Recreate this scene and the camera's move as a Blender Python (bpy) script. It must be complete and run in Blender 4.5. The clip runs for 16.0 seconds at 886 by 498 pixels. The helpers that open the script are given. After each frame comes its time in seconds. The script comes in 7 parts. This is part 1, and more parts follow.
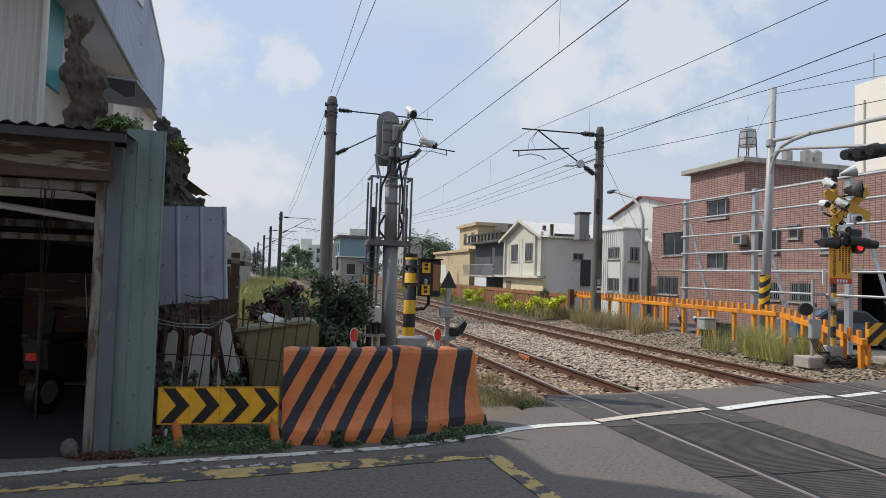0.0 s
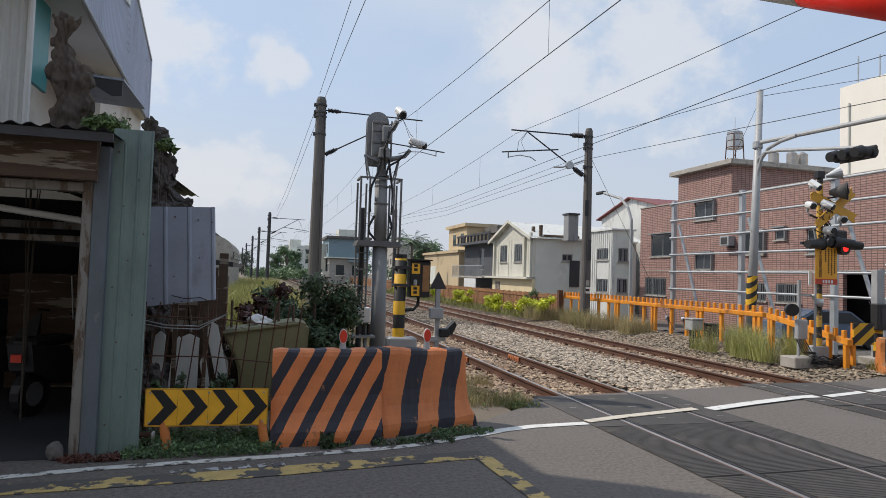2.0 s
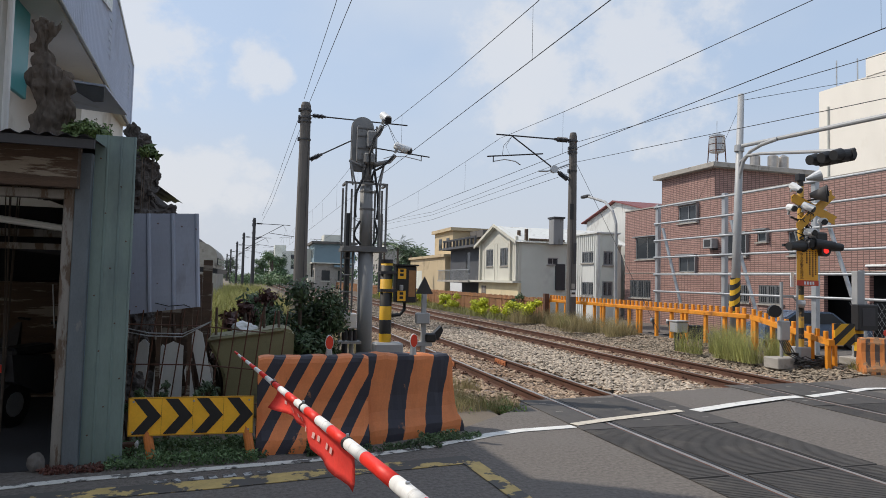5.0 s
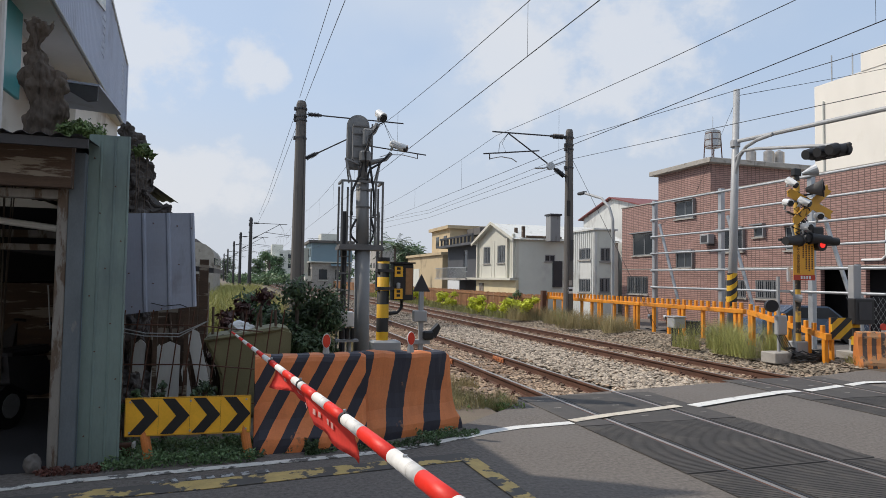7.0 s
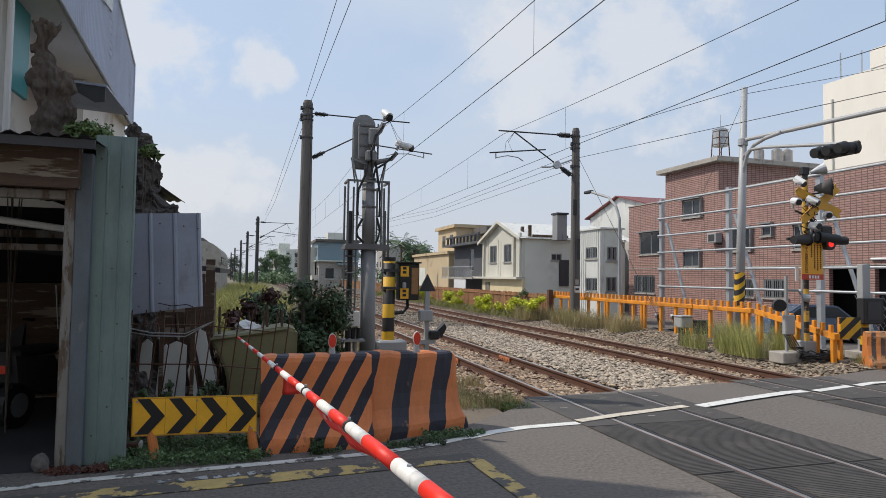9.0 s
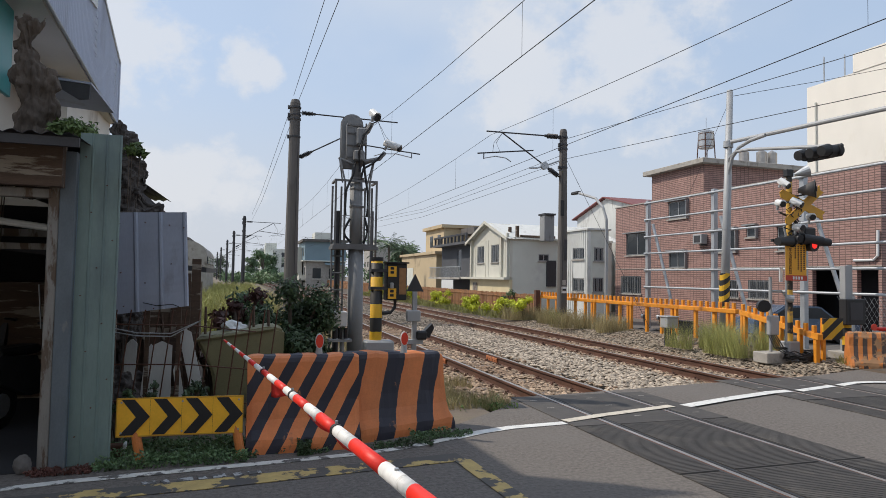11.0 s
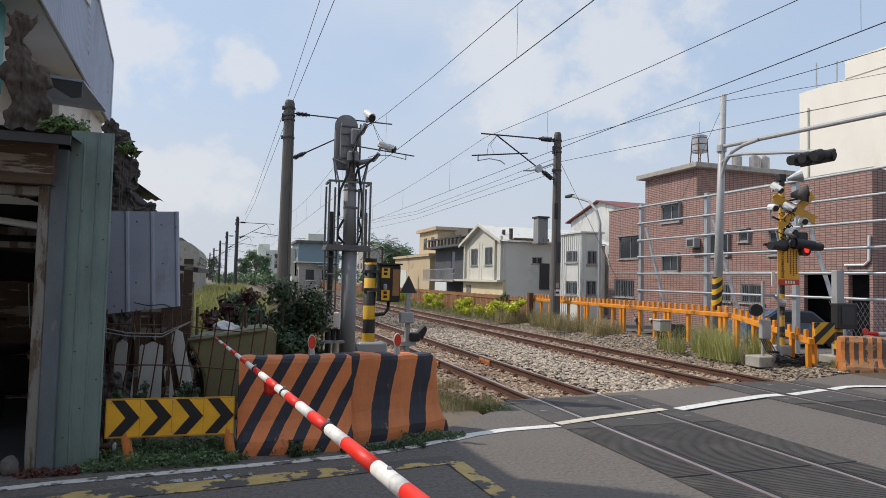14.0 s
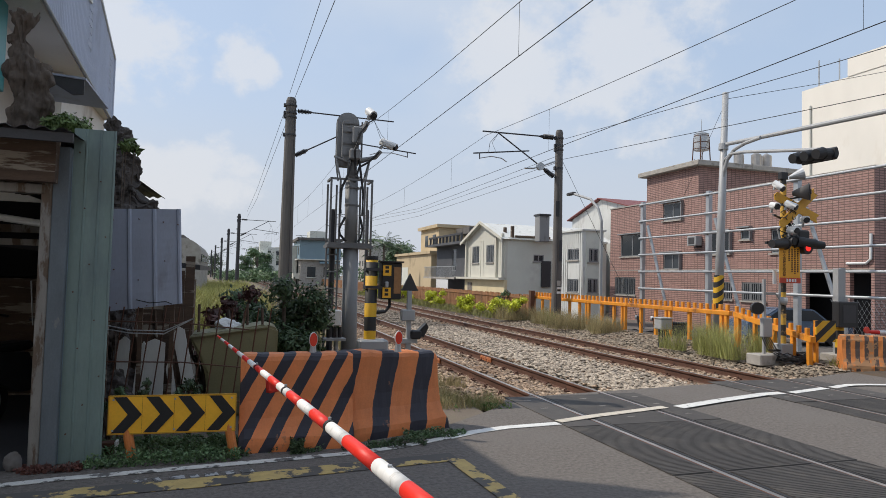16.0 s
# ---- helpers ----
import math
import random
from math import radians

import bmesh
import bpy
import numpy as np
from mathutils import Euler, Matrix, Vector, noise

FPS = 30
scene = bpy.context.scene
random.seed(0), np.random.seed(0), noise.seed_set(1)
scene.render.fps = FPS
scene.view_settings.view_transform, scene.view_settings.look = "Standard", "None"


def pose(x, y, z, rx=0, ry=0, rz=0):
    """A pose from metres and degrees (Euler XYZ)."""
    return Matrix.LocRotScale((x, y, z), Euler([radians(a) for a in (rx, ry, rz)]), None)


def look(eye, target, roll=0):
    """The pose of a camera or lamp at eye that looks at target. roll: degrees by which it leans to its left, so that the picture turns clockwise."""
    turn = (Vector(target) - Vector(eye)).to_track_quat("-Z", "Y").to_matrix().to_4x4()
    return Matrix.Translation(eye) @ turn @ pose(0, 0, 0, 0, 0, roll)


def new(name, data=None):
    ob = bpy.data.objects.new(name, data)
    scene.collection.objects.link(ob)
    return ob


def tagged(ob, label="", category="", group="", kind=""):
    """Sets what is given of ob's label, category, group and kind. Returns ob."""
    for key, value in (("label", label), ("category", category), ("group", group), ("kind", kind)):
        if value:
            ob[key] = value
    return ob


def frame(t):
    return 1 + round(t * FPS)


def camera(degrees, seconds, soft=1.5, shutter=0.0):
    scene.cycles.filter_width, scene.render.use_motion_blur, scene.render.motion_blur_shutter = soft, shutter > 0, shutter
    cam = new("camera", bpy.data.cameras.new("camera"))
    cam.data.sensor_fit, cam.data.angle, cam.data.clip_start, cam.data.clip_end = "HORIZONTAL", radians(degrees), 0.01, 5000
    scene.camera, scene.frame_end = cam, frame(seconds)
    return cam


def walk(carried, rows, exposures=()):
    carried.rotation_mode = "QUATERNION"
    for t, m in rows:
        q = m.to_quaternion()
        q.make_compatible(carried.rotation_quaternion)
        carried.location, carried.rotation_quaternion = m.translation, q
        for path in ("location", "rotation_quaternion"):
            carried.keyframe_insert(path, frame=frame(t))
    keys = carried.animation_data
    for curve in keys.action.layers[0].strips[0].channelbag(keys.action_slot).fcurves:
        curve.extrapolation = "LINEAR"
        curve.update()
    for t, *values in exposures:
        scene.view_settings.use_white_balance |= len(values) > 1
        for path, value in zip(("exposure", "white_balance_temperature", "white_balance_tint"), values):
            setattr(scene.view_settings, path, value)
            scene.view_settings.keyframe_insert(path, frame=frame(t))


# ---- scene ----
cam = camera(69.5, 16.0, soft=0.8)
PATH = [
    (0, (0.006, 0.009, 1.65), (0.51, 1.943, 1.729), 1.9),
    (0.5, (0.002, 0.01, 1.652), (0.513, 1.942, 1.731), 2.1),
    (1, (0.002, 0.001, 1.658), (0.515, 1.933, 1.737), 2.2),
    (1.5, (0.004, 0.007, 1.661), (0.528, 1.935, 1.737), 1.9),
    (2, (0.002, 0.012, 1.649), (0.538, 1.937, 1.732), 1.9),
    (2.5, (0.006, 0.008, 1.666), (0.547, 1.932, 1.744), 1.9),
    (3, (0.004, 0.01, 1.651), (0.547, 1.933, 1.742), 1.8),
    (3.5, (0.002, -0.006, 1.66), (0.557, 1.913, 1.762), 1.7),
    (4, (0.002, 0.009, 1.651), (0.57, 1.924, 1.756), 1.6),
    (6.5, (0.01, 0.014, 1.661), (0.597, 1.924, 1.747), 1.2),
    (7, (0.014, 0.022, 1.648), (0.6, 1.932, 1.74), 0.9),
    (7.5, (0.014, 0.028, 1.656), (0.6, 1.938, 1.744), 0.9),
    (8, (0.015, 0.033, 1.649), (0.609, 1.941, 1.739), 0.7),
    (8.5, (0.017, 0.031, 1.658), (0.61, 1.939, 1.743), 1.1),
    (9, (0.022, 0.026, 1.66), (0.589, 1.942, 1.748), 0.9),
    (11.5, (0.019, 0.028, 1.659), (0.629, 1.93, 1.749), 1.1),
    (12, (0.022, 0.035, 1.663), (0.634, 1.936, 1.754), 1.2),
    (12.5, (0.019, 0.021, 1.657), (0.632, 1.922, 1.755), 1.5),
    (13, (0.016, 0.036, 1.651), (0.632, 1.936, 1.742), 1.5),
    (13.5, (0.022, 0.042, 1.65), (0.638, 1.942, 1.741), 1.4),
    (14, (0.024, 0.051, 1.652), (0.647, 1.949, 1.749), 1.4),
    (14.5, (0.025, 0.042, 1.652), (0.657, 1.937, 1.752), 1.2),
    (15, (0.029, 0.035, 1.652), (0.654, 1.932, 1.75), 1.3),
    (15.5, (0.023, 0.029, 1.663), (0.66, 1.922, 1.757), 1.5),
    (16, (0.022, 0.038, 1.656), (0.641, 1.938, 1.745), 1.5),
]
walk(cam, [(t, look(eye, target, roll)) for t, eye, target, roll in PATH])

# world: hazy summer sky with soft clouds, one sun from the far left
SUN_DIR = Vector((-0.755, 0.46, 1.0)).normalized()
world = bpy.data.worlds.new("sky")
scene.world = world
world.use_nodes = True
wn, wl = world.node_tree.nodes, world.node_tree.links
wn.clear()
# heads of cumulus: direction, and half width
CLOUDS = [((-0.141, 0.939, 0.313), 0.095), ((-0.17, 0.925, 0.345), 0.09), ((-0.003, 0.953, 0.302), 0.042), ((0.03, 0.955, 0.295), 0.028), ((-0.061, 0.988, 0.135), 0.07), ((-0.115, 0.986, 0.115), 0.075), ((-0.02, 0.99, 0.12), 0.06),
          ((0.402, 0.861, 0.312), 0.12), ((0.52, 0.79, 0.33), 0.14), ((-0.6, 0.75, 0.4), 0.2), ((-0.8, -0.5, 0.4), 0.3), ((0.5, -0.8, 0.5), 0.35)]
w_out = wn.new("ShaderNodeOutputWorld")
w_bg = wn.new("ShaderNodeBackground")
w_bg.inputs["Strength"].default_value = 0.118
w_sky = wn.new("ShaderNodeTexSky")
w_sky.sky_type = 'NISHITA'
w_sky.sun_disc = False
w_sky.sun_elevation = math.asin(SUN_DIR.z)
w_sky.sun_rotation = math.atan2(SUN_DIR.x, SUN_DIR.y)
w_sky.dust_density = 2.5
w_co = wn.new("ShaderNodeTexCoord")
w_sep = wn.new("ShaderNodeSeparateXYZ")
wl.new(w_co.outputs["Generated"], w_sep.inputs[0])


def sky_noise(scale, detail, rough, place, stretch=(1, 1, 1.7)):
    mp = wn.new("ShaderNodeMapping")
    mp.inputs["Location"].default_value, mp.inputs["Scale"].default_value = place, stretch
    nz = wn.new("ShaderNodeTexNoise")
    nz.inputs["Scale"].default_value, nz.inputs["Detail"].default_value, nz.inputs["Roughness"].default_value = scale, detail, rough
    wl.new(w_co.outputs["Generated"], mp.inputs["Vector"])
    wl.new(mp.outputs["Vector"], nz.inputs["Vector"])
    return nz.outputs["Fac"]


def sky_step(value, lo, hi):
    mr = wn.new("ShaderNodeMapRange")
    mr.interpolation_type = 'SMOOTHSTEP'
    mr.inputs["From Min"].default_value, mr.inputs["From Max"].default_value = lo, hi
    wl.new(value, mr.inputs["Value"])
    return mr.outputs[0]


def sky_math(op, a, b):
    n = wn.new("ShaderNodeMath")
    n.operation = op
    for i, v in enumerate((a, b)):
        if isinstance(v, (int, float)):
            n.inputs[i].default_value = v
        else:
            wl.new(v, n.inputs[i])
    return n.outputs[0]


def sky_mix(fac, a, b):
    n = wn.new("ShaderNodeMixRGB")
    for i, v in enumerate((fac, a, b)):
        if isinstance(v, tuple):
            n.inputs[i].default_value = (*v, 1)
        elif isinstance(v, float):
            n.inputs[i].default_value = v
        else:
            wl.new(v, n.inputs[i])
    return n.outputs[0]


def puff(direction, radius, wobble):
    """How deep a direction lies inside one cumulus head with a ragged edge."""
    n = wn.new("ShaderNodeVectorMath")
    n.operation = 'DISTANCE'
    n.inputs[1].default_value = Vector(direction).normalized()
    wl.new(w_co.outputs["Generated"], n.inputs[0])
    d = sky_math('DIVIDE', n.outputs["Value"], radius)
    return sky_math('SUBTRACT', 1.0, sky_math('ADD', d, sky_math('MULTIPLY', sky_math('SUBTRACT', wobble, 0.5), 2.6)))


# thin high veil, a hazy horizon, and fair-weather heads over the houses
veil = sky_step(sky_noise(1.7, 5, 0.5, (0.9, 0.35, 0.1)), 0.40, 0.66)
haze = sky_step(w_sep.outputs["Z"], 0.34, 0.02)
ragged = sky_noise(13.0, 8, 0.6, (0.2, 0.4, 0.0), (1, 1, 1.2))
heads = None
for head in CLOUDS:
    one = puff(*head, ragged)
    heads = one if heads is None else sky_math('MAXIMUM', heads, one)
heads = sky_step(heads, -0.05, 0.62)
blue = sky_mix(0.66, w_sky.outputs["Color"], (4.95, 6.15, 7.95))
tone = sky_mix(sky_math('MULTIPLY', veil, 0.5), blue, (6.0, 6.35, 6.9))
tone = sky_mix(sky_math('MULTIPLY', haze, 0.85), tone, (5.2, 5.5, 6.05))
tone = sky_mix(sky_math('MULTIPLY', heads, 0.66), tone, (6.55, 6.65, 6.9))
wl.new(tone, w_bg.inputs["Color"])
wl.new(w_bg.outputs["Background"], w_out.inputs["Surface"])
sun = new("sun", bpy.data.lights.new("sun", "SUN"))
sun.data.energy, sun.data.angle, sun.data.color = 3.2, radians(0.6), (1.0, 0.91, 0.79)
sun.matrix_world = look(SUN_DIR * 60, (0, 0, 0))
scene.view_settings.exposure = 0.0


# ---- small builders ----
def thing(name, x, y, z=0.0, label="", category="", group="", kind="", turn=0.0):
    ob = new(name)
    ob.matrix_world = pose(x, y, z, 0, 0, turn)
    return tagged(ob, label, category, group, kind)


def part(name, bm, material, parent=None, label="", smooth=False):
    me = bpy.data.meshes.new(name)
    bm.normal_update()
    bm.to_mesh(me)
    bm.free()
    return mesh_part(name, me, material, parent, label, smooth)


def mesh_part(name, me, material, parent=None, label="", smooth=False):
    for m in (material if isinstance(material, (list, tuple)) else [material]):
        me.materials.append(m)
    if smooth:
        me.polygons.foreach_set("use_smooth", [True] * len(me.polygons))
    ob = new(name, me)
    if parent:
        ob.parent = parent
    return tagged(ob, label)


def again(name, me, parent, m):
    ob = new(name, me)
    ob.parent = parent
    ob.matrix_basis = m
    return ob


def box(bm, x0, x1, y0, y1, z0, z1, bevel=0.0, mi=0):
    m = Matrix.LocRotScale(((x0 + x1) / 2, (y0 + y1) / 2, (z0 + z1) / 2), None, (x1 - x0, y1 - y0, z1 - z0))
    r = bmesh.ops.create_cube(bm, size=1.0, matrix=m)
    for f in {f for v in r["verts"] for f in v.link_faces}:
        f.material_index = mi
    if bevel:
        bmesh.ops.bevel(bm, geom=list({e for v in r["verts"] for e in v.link_edges}), offset=bevel, segments=1, affect='EDGES')
    return bm


def boxm(x0, x1, y0, y1, z0, z1, bevel=0.0):
    return box(bmesh.new(), x0, x1, y0, y1, z0, z1, bevel)


def rod(bm, a, b, r0, r1=None, n=8, mi=0):
    a, b = Vector(a), Vector(b)
    d = b - a
    q = d.to_track_quat("Z", "Y").to_matrix().to_4x4()
    r = bmesh.ops.create_cone(bm, cap_ends=True, segments=n, radius1=r0, radius2=r0 if r1 is None else r1, depth=d.length,
                              matrix=Matrix.Translation((a + b) / 2) @ q)
    for f in {f for v in r["verts"] for f in v.link_faces}:
        f.material_index = mi
    return bm


def rodm(a, b, r0, r1=None, n=8):
    return rod(bmesh.new(), a, b, r0, r1, n)


def tube(bm, pts, r, n=6):
    pts = [Vector(p) for p in pts]
    rings = []
    for i, p in enumerate(pts):
        d = (pts[min(i + 1, len(pts) - 1)] - pts[max(i - 1, 0)]).normalized()
        q = d.to_track_quat("Z", "Y").to_matrix()
        rings.append([bm.verts.new(p + q @ Vector((r * math.cos(2 * math.pi * k / n), r * math.sin(2 * math.pi * k / n), 0))) for k in range(n)])
    for a, b in zip(rings, rings[1:]):
        for k in range(n):
            bm.faces.new((a[k], a[(k + 1) % n], b[(k + 1) % n], b[k]))
    bm.faces.new(rings[0][::-1])
    bm.faces.new(rings[-1])
    return bm


def tubem(pts, r, n=6):
    return tube(bmesh.new(), pts, r, n)


def prism(bm, outline, axis, lo, hi, mi=0):
    """A flat outline of (u, v) pushed along an axis: x takes (y, z), y takes (x, z), z takes (x, y)."""
    def at(u, v, w):
        return {"x": (w, u, v), "y": (u, w, v), "z": (u, v, w)}[axis]
    a = [bm.verts.new(at(u, v, lo)) for u, v in outline]
    b = [bm.verts.new(at(u, v, hi)) for u, v in outline]
    fs = [bm.faces.new(a[::-1]), bm.faces.new(b)]
    for i in range(len(a)):
        j = (i + 1) % len(a)
        fs.append(bm.faces.new((a[i], a[j], b[j], b[i])))
    for f in fs:
        f.material_index = mi
    bmesh.ops.recalc_face_normals(bm, faces=fs)
    return bm


def prismm(outline, axis, lo, hi):
    return prism(bmesh.new(), outline, axis, lo, hi)


def corrugated(w, h, pitch=0.076, depth=0.018, flat=False):
    """A ribbed metal sheet in the x-z plane, thin but with depth, from (0, 0) to (w, h)."""
    bm = bmesh.new()
    n = max(2, int(w / pitch))
    prof = []
    for i in range(n):
        x = i * w / n
        p = w / n
        if flat:
            prof += [(x, 0), (x + p * 0.80, 0), (x + p * 0.86, -depth), (x + p * 0.94, -depth)]
        else:
            prof += [(x, 0), (x + p * 0.25, -depth * 0.7), (x + p * 0.5, -depth), (x + p * 0.75, -depth * 0.3)]
    prof.append((w, 0))
    lo = [bm.verts.new((x, y, 0)) for x, y in prof]
    hi = [bm.verts.new((x, y, h)) for x, y in prof]
    lo2 = [bm.verts.new((x, y + 0.003, 0)) for x, y in prof]
    hi2 = [bm.verts.new((x, y + 0.003, h)) for x, y in prof]
    for i in range(len(prof) - 1):
        bm.faces.new((lo[i], lo[i + 1], hi[i + 1], hi[i]))
        bm.faces.new((lo2[i + 1], lo2[i], hi2[i], hi2[i + 1]))
        bm.faces.new((hi[i], hi[i + 1], hi2[i + 1], hi2[i]))
        bm.faces.new((lo2[i], lo2[i + 1], lo[i + 1], lo[i]))
    return bm


# ---- materials ----
def mat(name, base, rough=0.7, metal=0.0, var=0.18, scale=6.0, bump=0.15, stain=None, stain_scale=1.2, stain_at=0.55, stain_soft=0.12, grain=60.0, stretch=(1, 1, 1), random_var=0.0, bump_scale=None, transmit=0.0):
    m = bpy.data.materials.new(name)
    m.use_nodes = True
    nt = m.node_tree
    n, l = nt.nodes, nt.links
    bs = n["Principled BSDF"]
    co = n.new("ShaderNodeTexCoord")
    mp = n.new("ShaderNodeMapping")
    mp.inputs["Scale"].default_value = stretch
    l.new(co.outputs["Object"], mp.inputs["Vector"])
    big = n.new("ShaderNodeTexNoise")
    big.inputs["Scale"].default_value, big.inputs["Detail"].default_value = scale, 6
    fine = n.new("ShaderNodeTexNoise")
    fine.inputs["Scale"].default_value, fine.inputs["Detail"].default_value = grain, 3
    l.new(mp.outputs["Vector"], big.inputs["Vector"])
    l.new(mp.outputs["Vector"], fine.inputs["Vector"])
    add = n.new("ShaderNodeMath")
    add.operation = 'MULTIPLY_ADD'
    add.inputs[1].default_value = 0.45
    l.new(fine.outputs["Fac"], add.inputs[0])
    l.new(big.outputs["Fac"], add.inputs[2])
    mr = n.new("ShaderNodeMapRange")
    mr.inputs["From Min"].default_value, mr.inputs["From Max"].default_value = 0.42, 1.02
    mr.inputs["To Min"].default_value, mr.inputs["To Max"].default_value = 1 - var, 1 + var
    l.new(add.outputs[0], mr.inputs["Value"])
    value = mr.outputs[0]
    if random_var:
        oi = n.new("ShaderNodeObjectInfo")
        r = n.new("ShaderNodeMapRange")
        r.inputs["To Min"].default_value, r.inputs["To Max"].default_value = 1 - random_var, 1 + random_var
        l.new(oi.outputs["Random"], r.inputs["Value"])
        gi = n.new("ShaderNodeNewGeometry")
        r2 = n.new("ShaderNodeMapRange")
        r2.inputs["To Min"].default_value, r2.inputs["To Max"].default_value = 1 - random_var, 1 + random_var
        l.new(gi.outputs["Random Per Island"], r2.inputs["Value"])
        mu = n.new("ShaderNodeMath")
        mu.operation = 'MULTIPLY'
        l.new(value, mu.inputs[0])
        l.new(r.outputs[0], mu.inputs[1])
        mu2 = n.new("ShaderNodeMath")
        mu2.operation = 'MULTIPLY'
        l.new(mu.outputs[0], mu2.inputs[0])
        l.new(r2.outputs[0], mu2.inputs[1])
        value = mu2.outputs[0]
    col = n.new("ShaderNodeMixRGB")
    col.blend_type = 'MULTIPLY'
    col.inputs["Fac"].default_value = 1
    col.inputs["Color1"].default_value = (*base, 1)
    l.new(value, col.inputs["Color2"])
    color = col.outputs["Color"]
    if stain:
        sn = n.new("ShaderNodeTexNoise")
        sn.inputs["Scale"].default_value, sn.inputs["Detail"].default_value, sn.inputs["Roughness"].default_value = stain_scale, 9, 0.65
        l.new(mp.outputs["Vector"], sn.inputs["Vector"])
        sr = n.new("ShaderNodeMapRange")
        sr.inputs["From Min"].default_value, sr.inputs["From Max"].default_value = stain_at, stain_at + stain_soft
        l.new(sn.outputs["Fac"], sr.inputs["Value"])
        mx = n.new("ShaderNodeMixRGB")
        mx.inputs["Color2"].default_value = (*stain, 1)
        l.new(sr.outputs[0], mx.inputs["Fac"])
        l.new(color, mx.inputs["Color1"])
        color = mx.outputs["Color"]
    l.new(color, bs.inputs["Base Color"])
    rr = n.new("ShaderNodeMapRange")
    rr.inputs["To Min"].default_value, rr.inputs["To Max"].default_value = max(0.03, rough - 0.12), min(1, rough + 0.12)
    l.new(big.outputs["Fac"], rr.inputs["Value"])
    l.new(rr.outputs[0], bs.inputs["Roughness"])
    bs.inputs["Metallic"].default_value = metal
    if bump:
        bp = n.new("ShaderNodeBump")
        bp.inputs["Strength"].default_value, bp.inputs["Distance"].default_value = bump, 0.01
        l.new(add.outputs[0], bp.inputs["Height"])
        l.new(bp.outputs["Normal"], bs.inputs["Normal"])
    if transmit:
        bs.inputs["Subsurface Weight"].default_value = transmit
        bs.inputs["Subsurface Radius"].default_value = (0.02, 0.03, 0.01)
    return m


def banded(name, a, b, axis, width, offset=0.0, worn=(0.3, 0.25, 0.2), worn_at=0.66, rough=0.6, share=0.5):
    """Paint in bands of two colours along a direction in the object's own space, chipped here and there."""
    m = mat(name, a, rough, var=0.16, scale=5, stain=worn, stain_scale=3.5, stain_at=worn_at, stain_soft=0.05)
    n, l = m.node_tree.nodes, m.node_tree.links
    co = n.new("ShaderNodeTexCoord")
    dot = n.new("ShaderNodeVectorMath")
    dot.operation = 'DOT_PRODUCT'
    dot.inputs[1].default_value = axis
    nz = n.new("ShaderNodeTexNoise")
    nz.inputs["Scale"].default_value, nz.inputs["Detail"].default_value = 9, 4
    l.new(co.outputs["Object"], nz.inputs["Vector"])
    l.new(co.outputs["Object"], dot.inputs[0])
    wob = n.new("ShaderNodeMath")
    wob.operation = 'MULTIPLY_ADD'
    wob.inputs[1].default_value = width * 0.12
    l.new(nz.outputs["Fac"], wob.inputs[0])
    l.new(dot.outputs["Value"], wob.inputs[2])
    ad = n.new("ShaderNodeMath")
    ad.operation = 'ADD'
    ad.inputs[1].default_value = offset + 200 * width
    l.new(wob.outputs[0], ad.inputs[0])
    md = n.new("ShaderNodeMath")
    md.operation = 'MODULO'
    md.inputs[1].default_value = 2 * width
    l.new(ad.outputs[0], md.inputs[0])
    gt = n.new("ShaderNodeMath")
    gt.operation = 'GREATER_THAN'
    gt.inputs[1].default_value = 2 * width * (1 - share)
    l.new(md.outputs[0], gt.inputs[0])
    mx = n.new("ShaderNodeMixRGB")
    mx.inputs["Color1"].default_value, mx.inputs["Color2"].default_value = (*a, 1), (*b, 1)
    l.new(gt.outputs[0], mx.inputs["Fac"])
    for node in n:
        if node.type == 'MIX_RGB' and node.blend_type == 'MULTIPLY':
            l.new(mx.outputs["Color"], node.inputs["Color1"])
    return m


M_ASPHALT = mat("asphalt", (0.134, 0.119, 0.107), 0.9, var=0.5, scale=26, bump=1.0, grain=75, stain=(0.150, 0.137, 0.126), stain_scale=0.5, stain_at=0.5, stain_soft=0.3)
M_DIRT = mat("dirt", (0.16, 0.13, 0.10), 0.95, var=0.3, scale=2.0, bump=0.6, grain=60, stain=(0.09, 0.10, 0.045), stain_scale=0.5)
M_WHITELINE = mat("road_white", (0.66, 0.66, 0.64), 0.75, var=0.15, scale=8, stain=(0.12, 0.115, 0.11), stain_scale=5, stain_at=0.61, stain_soft=0.05)
M_RAIL = mat("rusty_rail", (0.115, 0.055, 0.036), 0.75, 0.2, var=0.35, scale=3, stain=(0.09, 0.05, 0.035), stain_scale=5)
M_RAILTOP = mat("worn_rail_top", (0.40, 0.375, 0.35), 0.4, 0.8, var=0.2, scale=4)
M_RUBBER = mat("crossing_rubber", (0.058, 0.054, 0.052), 0.85, var=0.3, scale=6, bump=0.3, grain=90, stain=(0.098, 0.088, 0.078), stain_scale=2.2, stain_at=0.5, stain_soft=0.2, random_var=0.14)
# bed colour darkened to stand for shade in gaps between the loose stones
M_BALLAST = mat("ballast_bed", (0.085, 0.068, 0.053), 0.95, var=0.4, scale=9, bump=1.0, grain=45, stain=(0.10, 0.07, 0.045), stain_scale=0.8)
M_STONE = mat("ballast_stone", (0.33, 0.245, 0.175), 0.9, var=0.22, scale=14, bump=0.3, random_var=0.6, stain=(0.19, 0.11, 0.065), stain_scale=0.6, stain_at=0.47, stain_soft=0.2)
